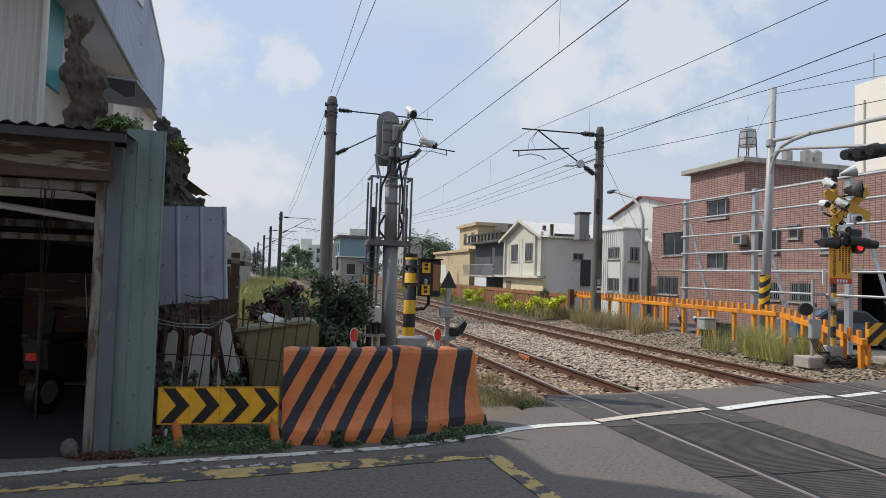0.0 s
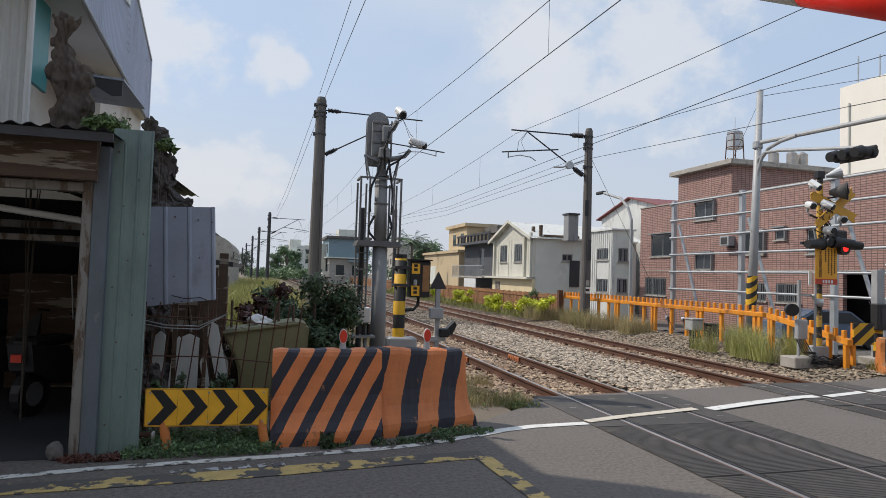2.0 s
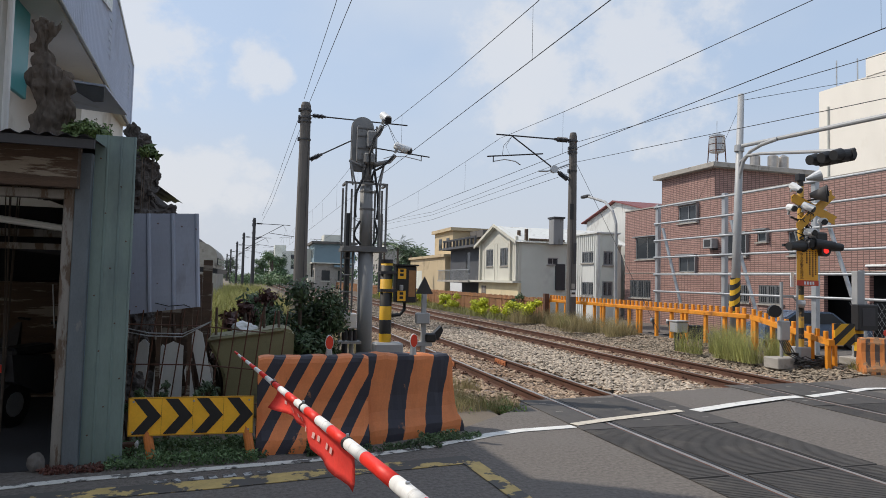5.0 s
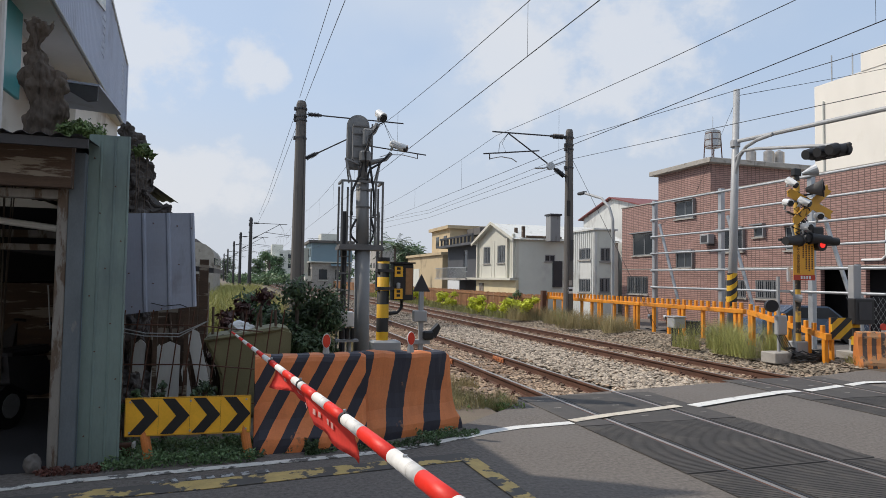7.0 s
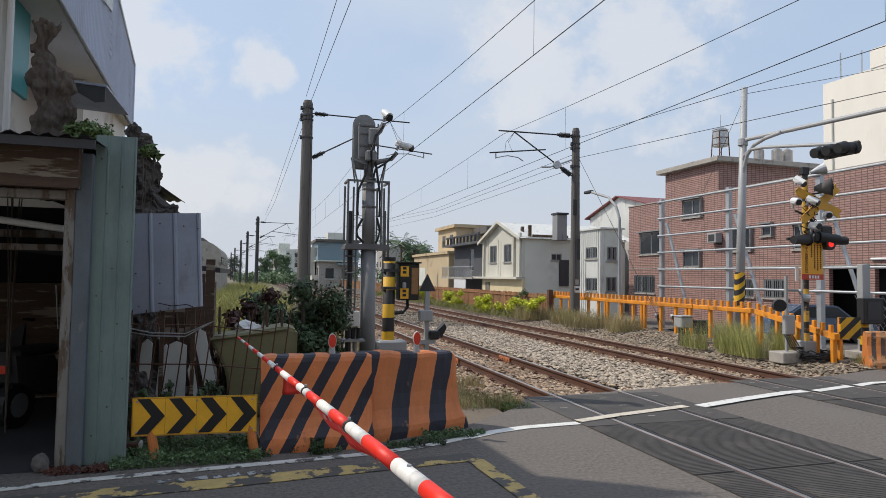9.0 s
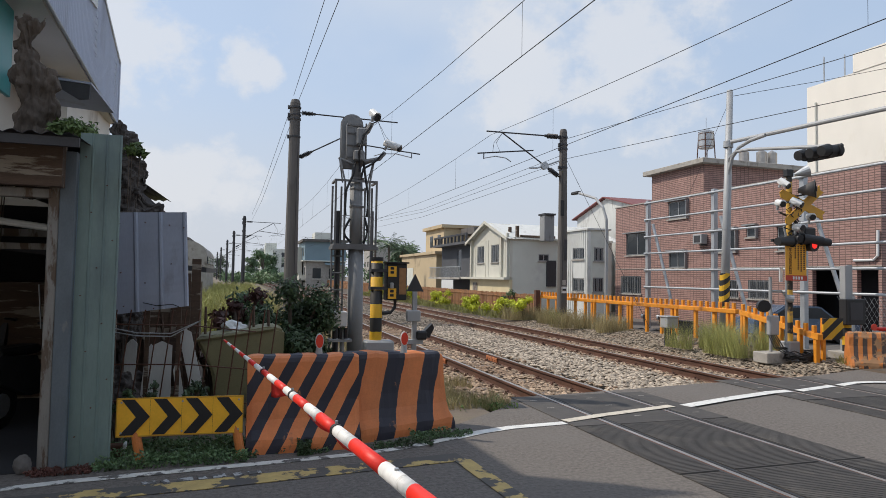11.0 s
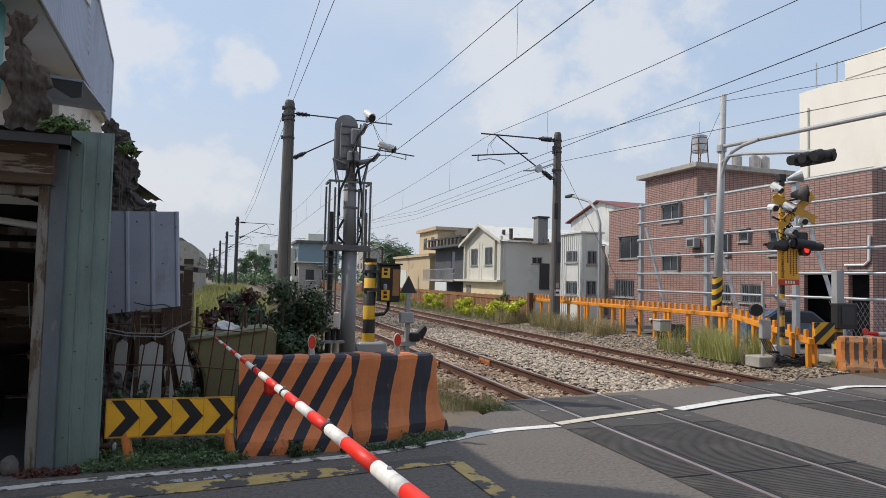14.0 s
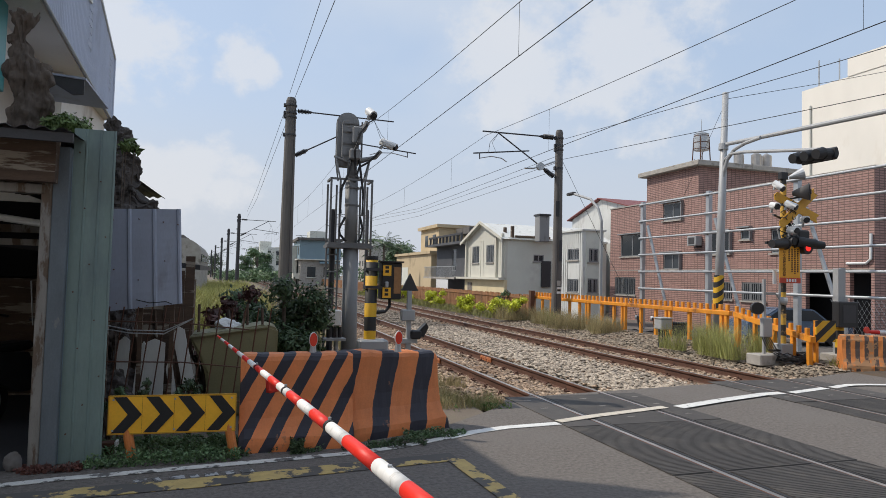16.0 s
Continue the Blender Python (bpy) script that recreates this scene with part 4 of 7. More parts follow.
for k, (yy, xx) in enumerate(((27.9, 25.9), (27.5, 26.7), (27.5, 27.4))):
    st = thing("roof_tank", xx, yy, 7.98, "shiny steel rooftop water cylinder", "water tank", "rooftop tanks")
    part("cylinder", rodm((0, 0, 0.1), (0, 0, 0.75), 0.26, n=16), M_RAILTOP, st)
    part("cap", rodm((0, 0, 0.75), (0, 0, 0.9), 0.26, 0.05, 16), M_RAILTOP, st)
    part("stand", boxm(-0.2, 0.2, -0.2, 0.2, 0, 0.1), M_DARKSTEEL, st)

wt = thing("white_block", 0, 0, 0, "tall plain white apartment block", "building")
part("wall", boxm(40, 58, 18, 36.8, 0, 16.3), M_BRIGHTWALL, wt)
part("parapet", boxm(39.95, 58, 18, 33.0, 16.302, 17.6), M_BRIGHTWALL, wt)
part("roof_rail", rodm((41, 36.2, 16.3), (41, 36.2, 18.6), 0.05), M_GALV, wt)
part("roof_rail", rodm((41, 34.5, 16.3), (41, 34.5, 18.2), 0.05), M_GALV, wt)
part("downpipe", rodm((39.93, 36.0, 9), (39.93, 36.0, 15), 0.07), M_GREYWALL, wt)

# white gabled house
gh = thing("gabled_house", 0, 0, 0, "white two-storey house with a gabled metal roof", "house")
GX = 16.5
WG = [(42.3, 43.6, 2.75, 3.95), (39.6, 40.9, 2.75, 3.95)]
part("upper_wall", wall_x(GX, 37.8, 45.2, 1.75, 4.3, WG), M_WHITEWALL, gh)
part("gable", prismm([(37.8, 4.302), (45.2, 4.302), (41.5, 5.55)], "x", GX, GX + 0.2), M_WHITEWALL, gh)
part("ground_wall", boxm(GX + 0.02, GX + 0.22, 37.8, 45.2, 0, 1.6), mat("pale_yellow_wall", (0.66, 0.56, 0.36), 0.85, var=0.1, scale=0.8, stain=(0.5, 0.42, 0.27), stain_scale=0.5), gh, "pale yellow plaster wall")
part("ground_door", boxm(GX - 0.02, GX + 0.018, 43.6, 44.5, -0.5, 1.35), M_PALEPAINT, gh)
part("balcony_slab", boxm(GX - 0.35, GX + 0.3, 37.9, 46.6, 1.6, 1.745), M_WHITEWALL, gh)
SW = [(18.55, 19.3, 2.85, 3.3)]
part("side_wall", wall_y(37.8, GX + 0.2, 24.0, 0, 4.3, SW), M_GREYWALL, gh)
part("side_gutter", boxm(GX + 0.2, 24.0, 37.66, 37.795, 4.22, 4.34), M_WHITEWALL, gh)
part("far_wall", boxm(GX + 0.2, 24, 45.0, 45.2, 0, 4.3), M_GREYWALL, gh)
for s in (1, -1):
    bm = corrugated(8.6, 4.05, 0.25, 0.03)
    bm.transform(Matrix.Translation((GX - 0.35, 41.5 - s * 3.95, 4.22)) @ Matrix.Rotation(s * radians(-71.5), 4, 'X'))
    part("roof_slope", bm, M_WHITESHEET, gh, "white ribbed metal roof slope")
for s in (1, -1):
    part("verge_board", prismm([(41.5 + s * 3.95, 4.1), (41.5 + s * 3.95, 4.3), (41.5, 5.66), (41.5, 5.46)], "x", GX - 0.36, GX - 0.28), M_WHITEWALL, gh)
for yy in (37.9, 38.9, 44.6):
    part("pilaster", boxm(GX - 0.15, GX - 0.002, yy, yy + 0.22, 1.75, 4.6), M_WHITEWALL, gh)
for k in range(15):
    y0 = 37.95 + k * 0.5
    if not any(a - 0.1 < y0 < b + 0.06 for a, b, _, _ in WG):
        part("rib", boxm(GX - 0.025, GX - 0.002, y0, y0 + 0.035, 1.76, 4.3), M_WHITEWALL, gh)
for w in WG:
    window_x(gh, GX, *w, 2, 6)
window_y(gh, 37.8, *SW[0], 2, 0)
chm = part("chimney_duct", boxm(18.35, 19.05, 36.6, 37.3, 4.1, 5.75, 0.03), M_SIGNAL, gh, "grey metal duct")
part("duct_cap", boxm(18.3, 19.1, 36.5, 37.4, 5.75, 5.86), M_DARKSTEEL, chm)
part("louvre", boxm(19.1, 19.75, 37.66, 37.795, 1.2, 2.9), M_DARKSTEEL, gh, "dark louvred panel")
for k in range(16):
    part("eave_block", boxm(GX + 0.7 + k * 0.16, GX + 0.8 + k * 0.16, 37.7, 37.85, 4.345, 4.5), M_WOOD, gh)
for k, yy in enumerate((38.0, 39.2)):
    part("flue", rodm((GX + 0.6, yy, 4.3), (GX + 0.6, yy, 5.1), 0.13), M_WOOD, gh)

ch2 = thing("corrugated_annex", 0, 0, 0, "narrow grey-white ribbed metal house", "house")
WC = [(29.35, 30.5, 2.75, 3.35), (29.35, 30.5, 1.05, 1.75)]
part("front_wall", wall_x(17.0, 28.95, 31.6, 0, 4.25, WC, 0.15), M_WHITESHEET, ch2)
for k in range(12):
    y0 = 29.0 + k * 0.215
    part("rib", boxm(16.97, 16.999, y0, y0 + 0.04, 0 if not any(a - 0.05 < y0 < b for a, b, _, _ in WC) else 3.4, 4.25), M_WHITESHEET, ch2)
WD = [(17.35, 17.9, 2.65, 3.35), (17.3, 17.9, 1.05, 1.8)]
part("side_wall", wall_y(28.95, 17.15, 18.2, 0, 4.25, WD, 0.15), M_GREYWALL, ch2)
for k in range(5):
    x0 = 17.2 + k * 0.21
    if not any(a - 0.06 < x0 < b + 0.02 for a, b, _, _ in WD):
        part("rib", boxm(x0, x0 + 0.04, 28.92, 28.949, 0, 4.25), M_GREYWALL, ch2)
part("end_wall", boxm(18.05, 18.2, 29.1, 31.6, 0, 4.25), M_GREYWALL, ch2)
part("roof", boxm(16.9, 18.3, 28.85, 31.7, 4.25, 4.33), M_WHITESHEET, ch2)
for w in WC:
    window_x(ch2, 17.0, *w, 2, 5)
for w in WD:
    window_y(ch2, 28.95, *w, 2, 5)

pg = thing("red_trimmed_house", 0, 0, 0, "pale gabled metal house with a red roof edge", "house")
part("gable_wall", prismm([(37.5, 0), (46.0, 0), (46.0, 6.6), (41.75, 7.8), (37.5, 6.8)], "x", 26, 34), M_WHITESHEET, pg)
for s, (ya, yb) in ((1, (41.75, 46.4)), (-1, (41.75, 37.1))):
    part("roof_edge", prismm([(ya, 7.84), (ya, 7.92), (yb, 6.78 if s < 0 else 6.58), (yb, 6.7 if s < 0 else 6.5)], "x", 25.7, 34), mat("dull_red", (0.20, 0.06, 0.055), 0.6, var=0.1), pg)

# dark balcony house, beige house, blue house
dh = thing("balcony_house", 0, 0, 0, "dark grey house with a railed balcony and roof terrace", "house")
WH = [(49.2, 50.2, 2.2, 4.0)]
part("front_wall", wall_x(17.2, 46.2, 54.5, 0, 4.3, WH), M_SLATE, dh)
part("side_wall", boxm(17.4, 24, 46.2, 46.4, 0, 4.3), M_SLATE, dh)
part("roof_slab", boxm(16.4, 24, 46.0, 54.7, 4.3, 4.5), M_SLATE, dh)
window_x(dh, 17.2, *WH[0], 1, 0, False)
part("balcony_slab", boxm(16.0, 17.2, 46.2, 54.5, 1.55, 1.7), M_CONC, dh)
for k in range(34):
    part("baluster", boxm(16.03, 16.06, 46.3 + k * 0.24, 46.33 + k * 0.24, 1.7, 2.5), M_GALV, dh)
part("handrail", boxm(16.02, 16.07, 46.2, 54.5, 2.5, 2.56), M_GALV, dh)
for k in range(10):
    part("terrace_post", boxm(16.45, 16.6, 46.1 + k * 0.9, 46.25 + k * 0.9, 4.5, 5.0), M_DARKSTEEL, dh)
part("terrace_rail", boxm(16.45, 16.6, 46.1, 54.6, 5.0, 5.15), M_DARKSTEEL, dh)
part("laundry_sheet", boxm(15.95, 15.98, 47.5, 50.5, 0.75, 1.5), M_WHITEPL, dh, "white cloth hung under the balcony")

bg = thing("beige_house", 0, 0, 0, "beige two-part house with flat roof and arched window", "house")
part("low_wing", boxm(17, 26, 55.5, 68.5, 0, 3.8), M_BEIGE, bg)
part("low_cornice", boxm(16.8, 26, 55.3, 68.7, 3.8, 4.05), M_BEIGE, bg)
part("upper_block", boxm(18, 26, 56.5, 62.5, 4.052, 6.3), M_BEIGE, bg)
part("cornice", boxm(17.7, 26.2, 56.2, 62.8, 6.3, 6.6), M_BEIGE, bg)
part("roof_shed", boxm(19.5, 24, 52.5, 56, 5.6, 6.2), M_POLE, bg)
for y0 in (57.5, 60.0):
    part("window", boxm(17.96, 18.02, y0, y0 + 0.9, 4.6, 5.7), M_GLASSDARK, bg)
part("shutter_door", boxm(16.97, 17.03, 63.5, 66.5, 0, 2.6), M_GREYWALL, bg)

bl = thing("blue_house", 0, 0, 0, "pale blue and white two-storey house beside the railway", "house")
part("blue_block", boxm(9.0, 15.0, 95, 105, 3.85, 6.6), M_BLUEHOUSE, bl)
part("white_base", boxm(9.2, 15.0, 95.3, 105, 0, 3.7), M_CONC, bl, "pale grey plaster ground floor")
part("floor_band", boxm(8.7, 15.1, 94.7, 105, 3.7, 3.848), M_GREYWALL, bl)
part("roof_edge", boxm(8.6, 15.3, 94.5, 105.3, 6.6, 6.95), M_POLE, bl)
part("roof_hut", boxm(10.6, 13.2, 97, 101, 6.952, 8.1), M_GREYWALL, bl)
part("rear_wing", boxm(7.4, 9.0, 99, 112, 0, 5.9), M_WHITEWALL, bl)
for k in range(3):
    y_ = 96.2 + k * 2.7
    part("window", boxm(8.96, 9.02, y_, y_ + 1.2, 4.5, 5.8), M_GLASSDARK, bl)
    part("window", boxm(9.16, 9.22, y_, y_ + 1.3, 1.2, 2.8), M_GLASSDARK, bl)
for x_ in (10.2, 12.6):
    part("window", boxm(x_, x_ + 1.2, 95.26, 95.32, 1.2, 2.7), M_GLASSDARK, bl)
    part("sill", boxm(x_ - 0.1, x_ + 1.3, 95.1, 95.28, 1.05, 1.18), M_GREYWALL, bl)
part("window", boxm(13.2, 14.2, 94.96, 95.02, 4.6, 5.7), M_GLASSDARK, bl)
part("awning", prismm([(94.3, 3.3), (95.28, 3.6), (95.28, 3.5), (94.3, 3.2)], "x", 11.9, 14.8), M_BLUEHOUSE, bl)
part("balcony", boxm(8.3, 9.18, 96, 104, 0.9, 1.7), M_WHITEWALL, bl)

far = [(6, 215, 9, 14, 10), (33, 165, 8, 12, 9.5), (12, 235, 9, 12, 9), (4.5, 150, 4.5, 10, 6.2)]
for k, (x, y, w, d, h) in enumerate(far):
    fh = thing("far_house", x, y, 0, "pale hazy apartment house far along the railway", "house", "far houses")
    part("wall", boxm(0, w, 0, d, 0, h), (M_GREYWALL, M_CONC, M_BEIGE, M_GREYWALL)[k % 4], fh)
    part("roof_hut", boxm(w * 0.2, w * 0.6, d * 0.2, d * 0.7, h, h + 2), M_GREYWALL, fh)
    for r in range(int(h // 3.2)):
        for c in range(int(w // 3)):
            part("window", boxm(0.8 + c * 3, 2.2 + c * 3, -0.03, 0.02, 1 + r * 3.2, 2.4 + r * 3.2), M_GLASSDARK, fh)
        for c in range(min(4, int(d // 4))):
            part("window", boxm(-0.03, 0.02, 1.2 + c * 4, 2.9 + c * 4, 1 + r * 3.2, 2.4 + r * 3.2), M_GLASSDARK, fh)

rb = thing("round_roofed_building", 0, 0, 0, "long white building with rounded roof behind the sheds", "building")
prof = [(-9, 0), (-1.75, 0), (-1.75, 2.7)] + [(-2.95 + 1.2 * math.cos(a), 2.7 + 0.8 * math.sin(a)) for a in (0.3, 0.6, 0.9, 1.2, 1.57)] + [(-9, 3.55)]
part("shell", prismm(prof, "y", 38, 48), M_CONC, rb)
part("band", boxm(-1.74, -1.70, 38, 48, 2.2, 2.6), M_GLASSDARK, rb, "dark window band")
part("roof_unit", boxm(-4.2, -3.0, 42, 50, 3.5, 3.85), M_POLE, rb)
sh = thing("lean_to_shed", 0, 0, 0, "dark low lean-to shed with rusty roof", "shed")
part("wall", boxm(-3.2, -0.65, 9.6, 13.0, 0, 1.5), M_WOOD, sh)
part("roof", prismm([(-3.3, 1.95), (-3.3, 2.02), (-0.42, 1.74), (-0.42, 1.67)], "y", 9.4, 13.2), M_DARKSTEEL, sh)

# the lane lies lower than the railway: carry the houses down to it
for house in (pb, wt, gh, ch2, pg, dh, bg, bl, *[o for o in scene.objects if o.name.startswith("far_house")]):
    for piece in house.children_recursive:
        for v in piece.data.vertices:
            if abs(v.co.z) < 1e-4:
                v.co.z = -0.6


# ---- fence beside the far track ----
def picket_fence():
    t = thing("railway_fence", 12.3, 0, 0, "orange steel railway fence with short upright stubs", "fence")
    me_post = bpy.data.meshes.new("post")
    bm = boxm(-0.045, 0.045, -0.05, 0.05, 0, 1.0, 0.008)
    bm.to_mesh(me_post); bm.free(); me_post.materials.append(M_ORANGE)
    me_stub = bpy.data.meshes.new("stub")
    bm = boxm(-0.035, 0.035, -0.045, 0.045, 0, 0.16, 0.008)
    bm.to_mesh(me_stub); bm.free(); me_stub.materials.append(M_ORANGE)
    y = 13.5
    while y < 23.0:
        n = 0
        part("rail", boxm(-0.06, 0.06, y, y + 2.25, 0.86, 0.98, 0.01), M_ORANGE, t)
        for k in range(9):
            again("stub", me_stub, t, pose(0, y + 0.12 + k * 0.25, 0.98))
        again("post", me_post, t, pose(0, y + 0.15, -0.05))
        again("post", me_post, t, pose(0.01, y + 0.33, -0.05))
        for k in (3, 6):
            again("post", me_post, t, pose(0.04, y + 0.12 + k * 0.25, -0.14))
        y += 2.27
    # lower end by the crossing
    a, b = Vector((12.25, 13.3)), Vector((11.55, 10.35))
    d = (b - a).normalized()
    ang = math.degrees(math.atan2(d.y, d.x))
    e = thing("railway_fence", a.x, a.y, 0, "low orange steel fence end beside the crossing", "fence", turn=ang + 90)
    L = (b - a).length
    bm = bmesh.new()
    prism(bm, [(0, 0.86), (0, 0.98), (-L, 0.62), (-L, 0.50)], "x", -0.06, 0.06)
    part("rail", bm, M_ORANGE, e)
    for k in range(11):
        u = (k + 0.3) / 11
        again("stub", me_stub, e, pose(0, -u * L, 0.97 - 0.36 * u))
    for u in (0.02, 0.06, 0.3, 0.52, 0.55, 0.78, 0.96):
        again("post", me_post, e, pose(0, -u * L, -0.08 - 0.36 * u))
    # older, rusted length
    r = thing("rusty_picket_fence", 12.3, 0, 0, "old rust-brown picket fence with an orange top rail", "fence")
    me_p = bpy.data.meshes.new("picket")
    bm = boxm(-0.02, 0.02, -0.055, 0.055, 0, 1.05, 0.008)
    bm.to_mesh(me_p); bm.free(); me_p.materials.append(M_FENCERUST)
    y = 24.85
    n = 0
    while y < 66 and n < 298:
        again("picket", me_p, r, pose(random.uniform(-0.01, 0.01), y, -0.05 + random.uniform(-0.03, 0.02), random.uniform(-1, 1)))
        y += 0.16 if y < 46 else 0.21
        n += 1
    part("rail", boxm(-0.06, -0.022, 24.85, 66, 0.82, 0.90), M_FENCERUST, r, "rusty top rail")
    bm = bmesh.new()
    for k in range(110):
        box(bm, 0.06, 0.10, 66 + k * 0.4, 66.22 + k * 0.4, -0.05, 1.0)
    f = part("far_pickets", bm, M_FENCERUST, r)
    f["kind"] = "stuff"
    gp = thing("gate_post", 12.1, 24.75, 0, "short dark rusty fence post", "post")
    part("post", boxm(-0.1, 0.1, -0.1, 0.1, -0.1, 1.2, 0.01), M_RAIL, gp)


picket_fence()

# ---- tall pipe frame in front of the brick building ----
fr = thing("pipe_frame", 18.5, 0, 0, "tall galvanised pipe frame with six long rails", "steel frame")
for y0 in (26.0, 21.55, 17.2):
    part("post", boxm(-0.09, 0.09, y0 - 0.09, y0 + 0.09, -0.05, 5.5), M_GALV, fr)
    part("strut", rodm((0.0, y0 - 0.35, 4.35), (0.3, y0 - 1.85, -0.6), 0.07), M_GALV, fr)
    for z in (5.35, 4.56, 3.76, 2.97, 2.18, 1.39):
        part("bracket", boxm(-0.13, -0.05, y0 - 0.05, y0 + 0.16, z - 0.06, z + 0.06), M_GALV, fr)
for z in (5.35, 4.56, 3.76, 2.97, 2.18, 1.39):
    part("rail", rodm((-0.14, 8, z - 0.02), (-0.14, 26.1, z), 0.045, n=10), M_GALV, fr)
mf = thing("mesh_fence", 17.6, 0, 0, "wire mesh fence beside the lane", "fence")
bm = bmesh.new()
for k in range(24):
    y0 = 10.5 + k * 0.15
    rod(bm, (0, y0, 0), (0, y0 + 1.2, 1.3), 0.004, n=4)
    rod(bm, (0, y0 + 1.2, 0), (0, y0, 1.3), 0.004, n=4)
part("mesh", bm, M_GALV, mf)["kind"] = "stuff"
for k in range(3):
    part("post", rodm((0, 10.6 + k * 2, -0.05), (0, 10.6 + k * 2, 1.35), 0.03), M_GALV, mf)

# ---- traffic light mast with arm ----
tl = thing("traffic_light_mast", 14.5, 16.5, 0, "grey steel traffic light mast with a long double arm", "traffic light")
part("mast", rodm((0, 0, -0.05), (0.27, 0, 7.8), 0.15, 0.095, 16), M_GREYPAINT, tl, smooth=True)
part("hazard_wrap", rodm((0.02, 0, 0.75), (0.065, 0, 1.95), 0.158, 0.152, 16), M_HAZDIAG, tl, "black and yellow diagonal wrap")
part("upper_arm", tubem([(0.21, 0, 6.12), (0.18, -1.5, 6.05), (0.1, -4.1, 5.93), (0.0, -8.0, 5.75)], 0.062, 10), M_GREYPAINT, tl)
part("curved_strut", tubem([(0.17, 0, 4.75), (0.16, -0.08, 5.2), (0.14, -0.25, 5.6), (0.12, -0.55, 5.85), (0.12, -1.0, 5.97), (0.12, -1.6, 6.02)], 0.055, 10), M_GREYPAINT, tl)
part("lower_arm", tubem([(0.18, 0, 5.35), (0.15, -0.12, 5.6), (0.12, -0.4, 5.74), (0.1, -1.0, 5.70), (0.02, -3.65, 5.28)], 0.05, 10), M_GREYPAINT, tl)
part("collar", rodm((0.2, 0, 5.95), (0.21, 0, 6.15), 0.15, n=14), M_GREYPAINT, tl)
for k in range(3):
    yy = -3.28 - k * 0.36
    bm = rodm((0.16, yy + 0.02, 5.12), (-0.22, yy + 0.02, 5.08), 0.155, 0.15, 16)
    hd = part("lamp_housing", bm, M_BLACK, tl, "dark round signal housing")
    part("lamp_visor", rodm((-0.22, yy + 0.02, 5.11), (-0.45, yy + 0.02, 5.06), 0.155, 0.13, 16), M_BLACK, hd)
part("backplate", boxm(0.0, 0.1, -4.2, -3.08, 4.94, 5.27, 0.05), M_BLACK, tl)

# ---- crossing signal mast across the tracks ----
def bullet_camera(parent, p, d, r=0.05, length=0.24):
    """A white tubular camera with a sunshield, its dark lens turned along d."""
    p, d = Vector(p), Vector(d).normalized()
    bm = rodm(p - d * length * 0.5, p + d * length * 0.5, r * 0.92, r, 16)
    c = part("camera_housing", bm, M_WHITEPL, parent, "white tubular camera", True)
    part("sunshield", rodm(p - d * length * 0.42 + Vector((0, 0, r * 0.35)), p + d * length * 0.62 + Vector((0, 0, r * 0.35)), r * 1.02, r * 1.0, 16), M_WHITEPL, c)
    part("lens", rodm(p + d * (length * 0.5 + 0.002), p + d * (length * 0.66), r * 0.98, r * 0.9, 16), M_BLACK, c)
    part("swivel", rodm(p - d * length * 0.3, p - d * length * 0.5 - Vector((0, 0, r * 2.2)), r * 0.42), M_GREYPAINT, c)


cs = thing("crossing_signal", 11.42, 11.0, 0, "crossing signal mast with yellow crossbuck, horn, cameras and red lamps", "crossing signal")
part("mast", rodm((0, 0, -0.05), (0, 0, 4.1), 0.065, 0.06, 14), M_HAZPALE, cs, "black and faded yellow banded pole")
part("base", boxm(-0.16, 0.16, -0.13, 0.13, -0.05, 0.42, 0.02), M_GREYPAINT, cs)
for cx, cz, tilt, yy, hl in ((0.255, 3.40, 20.8, -0.10, 0.655), (0.27, 3.36, -39.0, -0.13, 0.64)):
    bm = prismm([(-hl, 0), (-hl + 0.06, 0.095), (hl, 0.095), (hl - 0.05, 0), (hl, -0.095), (-hl + 0.06, -0.095)], "y", -0.012, 0.012)
    bm.transform(Matrix.Translation((cx, yy, cz)) @ Matrix.Rotation(radians(tilt), 4, 'Y'))
    part("crossbuck_blade", bm, M_SIGNYELLOW, cs, "yellow crossbuck blade")
hn = part("horn", rodm((0.20, -0.05, 3.70), (0.40, -0.30, 3.72), 0.05, 0.185, 22), M_POLE, cs, "dark round horn loudspeaker", True)
part("horn_rim", rodm((0.40, -0.30, 3.72), (0.412, -0.315, 3.721), 0.195, n=22), M_DARKSTEEL, hn)
part("horn_throat", rodm((0.413, -0.3165, 3.721), (0.418, -0.322, 3.721), 0.165, n=22), M_BLACK, hn)
part("horn_driver", rodm((0.418, -0.3225, 3.721), (0.43, -0.337, 3.721), 0.055, n=14), M_DARKSTEEL, hn)
for a, b, r0, r1 in (((-0.10, -0.16, 2.58), (-0.56, -0.24, 2.555), 0.115, 0.085), ((0.16, -0.16, 2.64), (0.62, -0.26, 2.60), 0.12, 0.10), ((0.58, -0.10, 2.60), (0.92, -0.2, 2.58), 0.11, 0.085)):
    lp = part("lamp", rodm(a, b, r0, r1, 18), M_BLACK, cs, "long black crossing lamp hood")
    part("lamp_ring", rodm(a, (Vector(a) * 0.96 + Vector(b) * 0.04), r0 + 0.02, n=18), M_BLACK, lp)
lr = part("lamp", rodm((0.43, -0.10, 2.50), (0.43, -0.26, 2.49), 0.125, n=18), M_BLACK, cs, "round black crossing lamp")
part("lens", rodm((0.42, -0.262, 2.50), (0.42, -0.27, 2.50), 0.07, n=16), M_REDLAMP, lr, "glowing red lens")
lc = part("lamp", rodm((0.09, -0.05, 2.66), (0.07, -0.24, 2.63), 0.10, 0.085, 16), M_DARKSTEEL, cs, "small grey lamp")
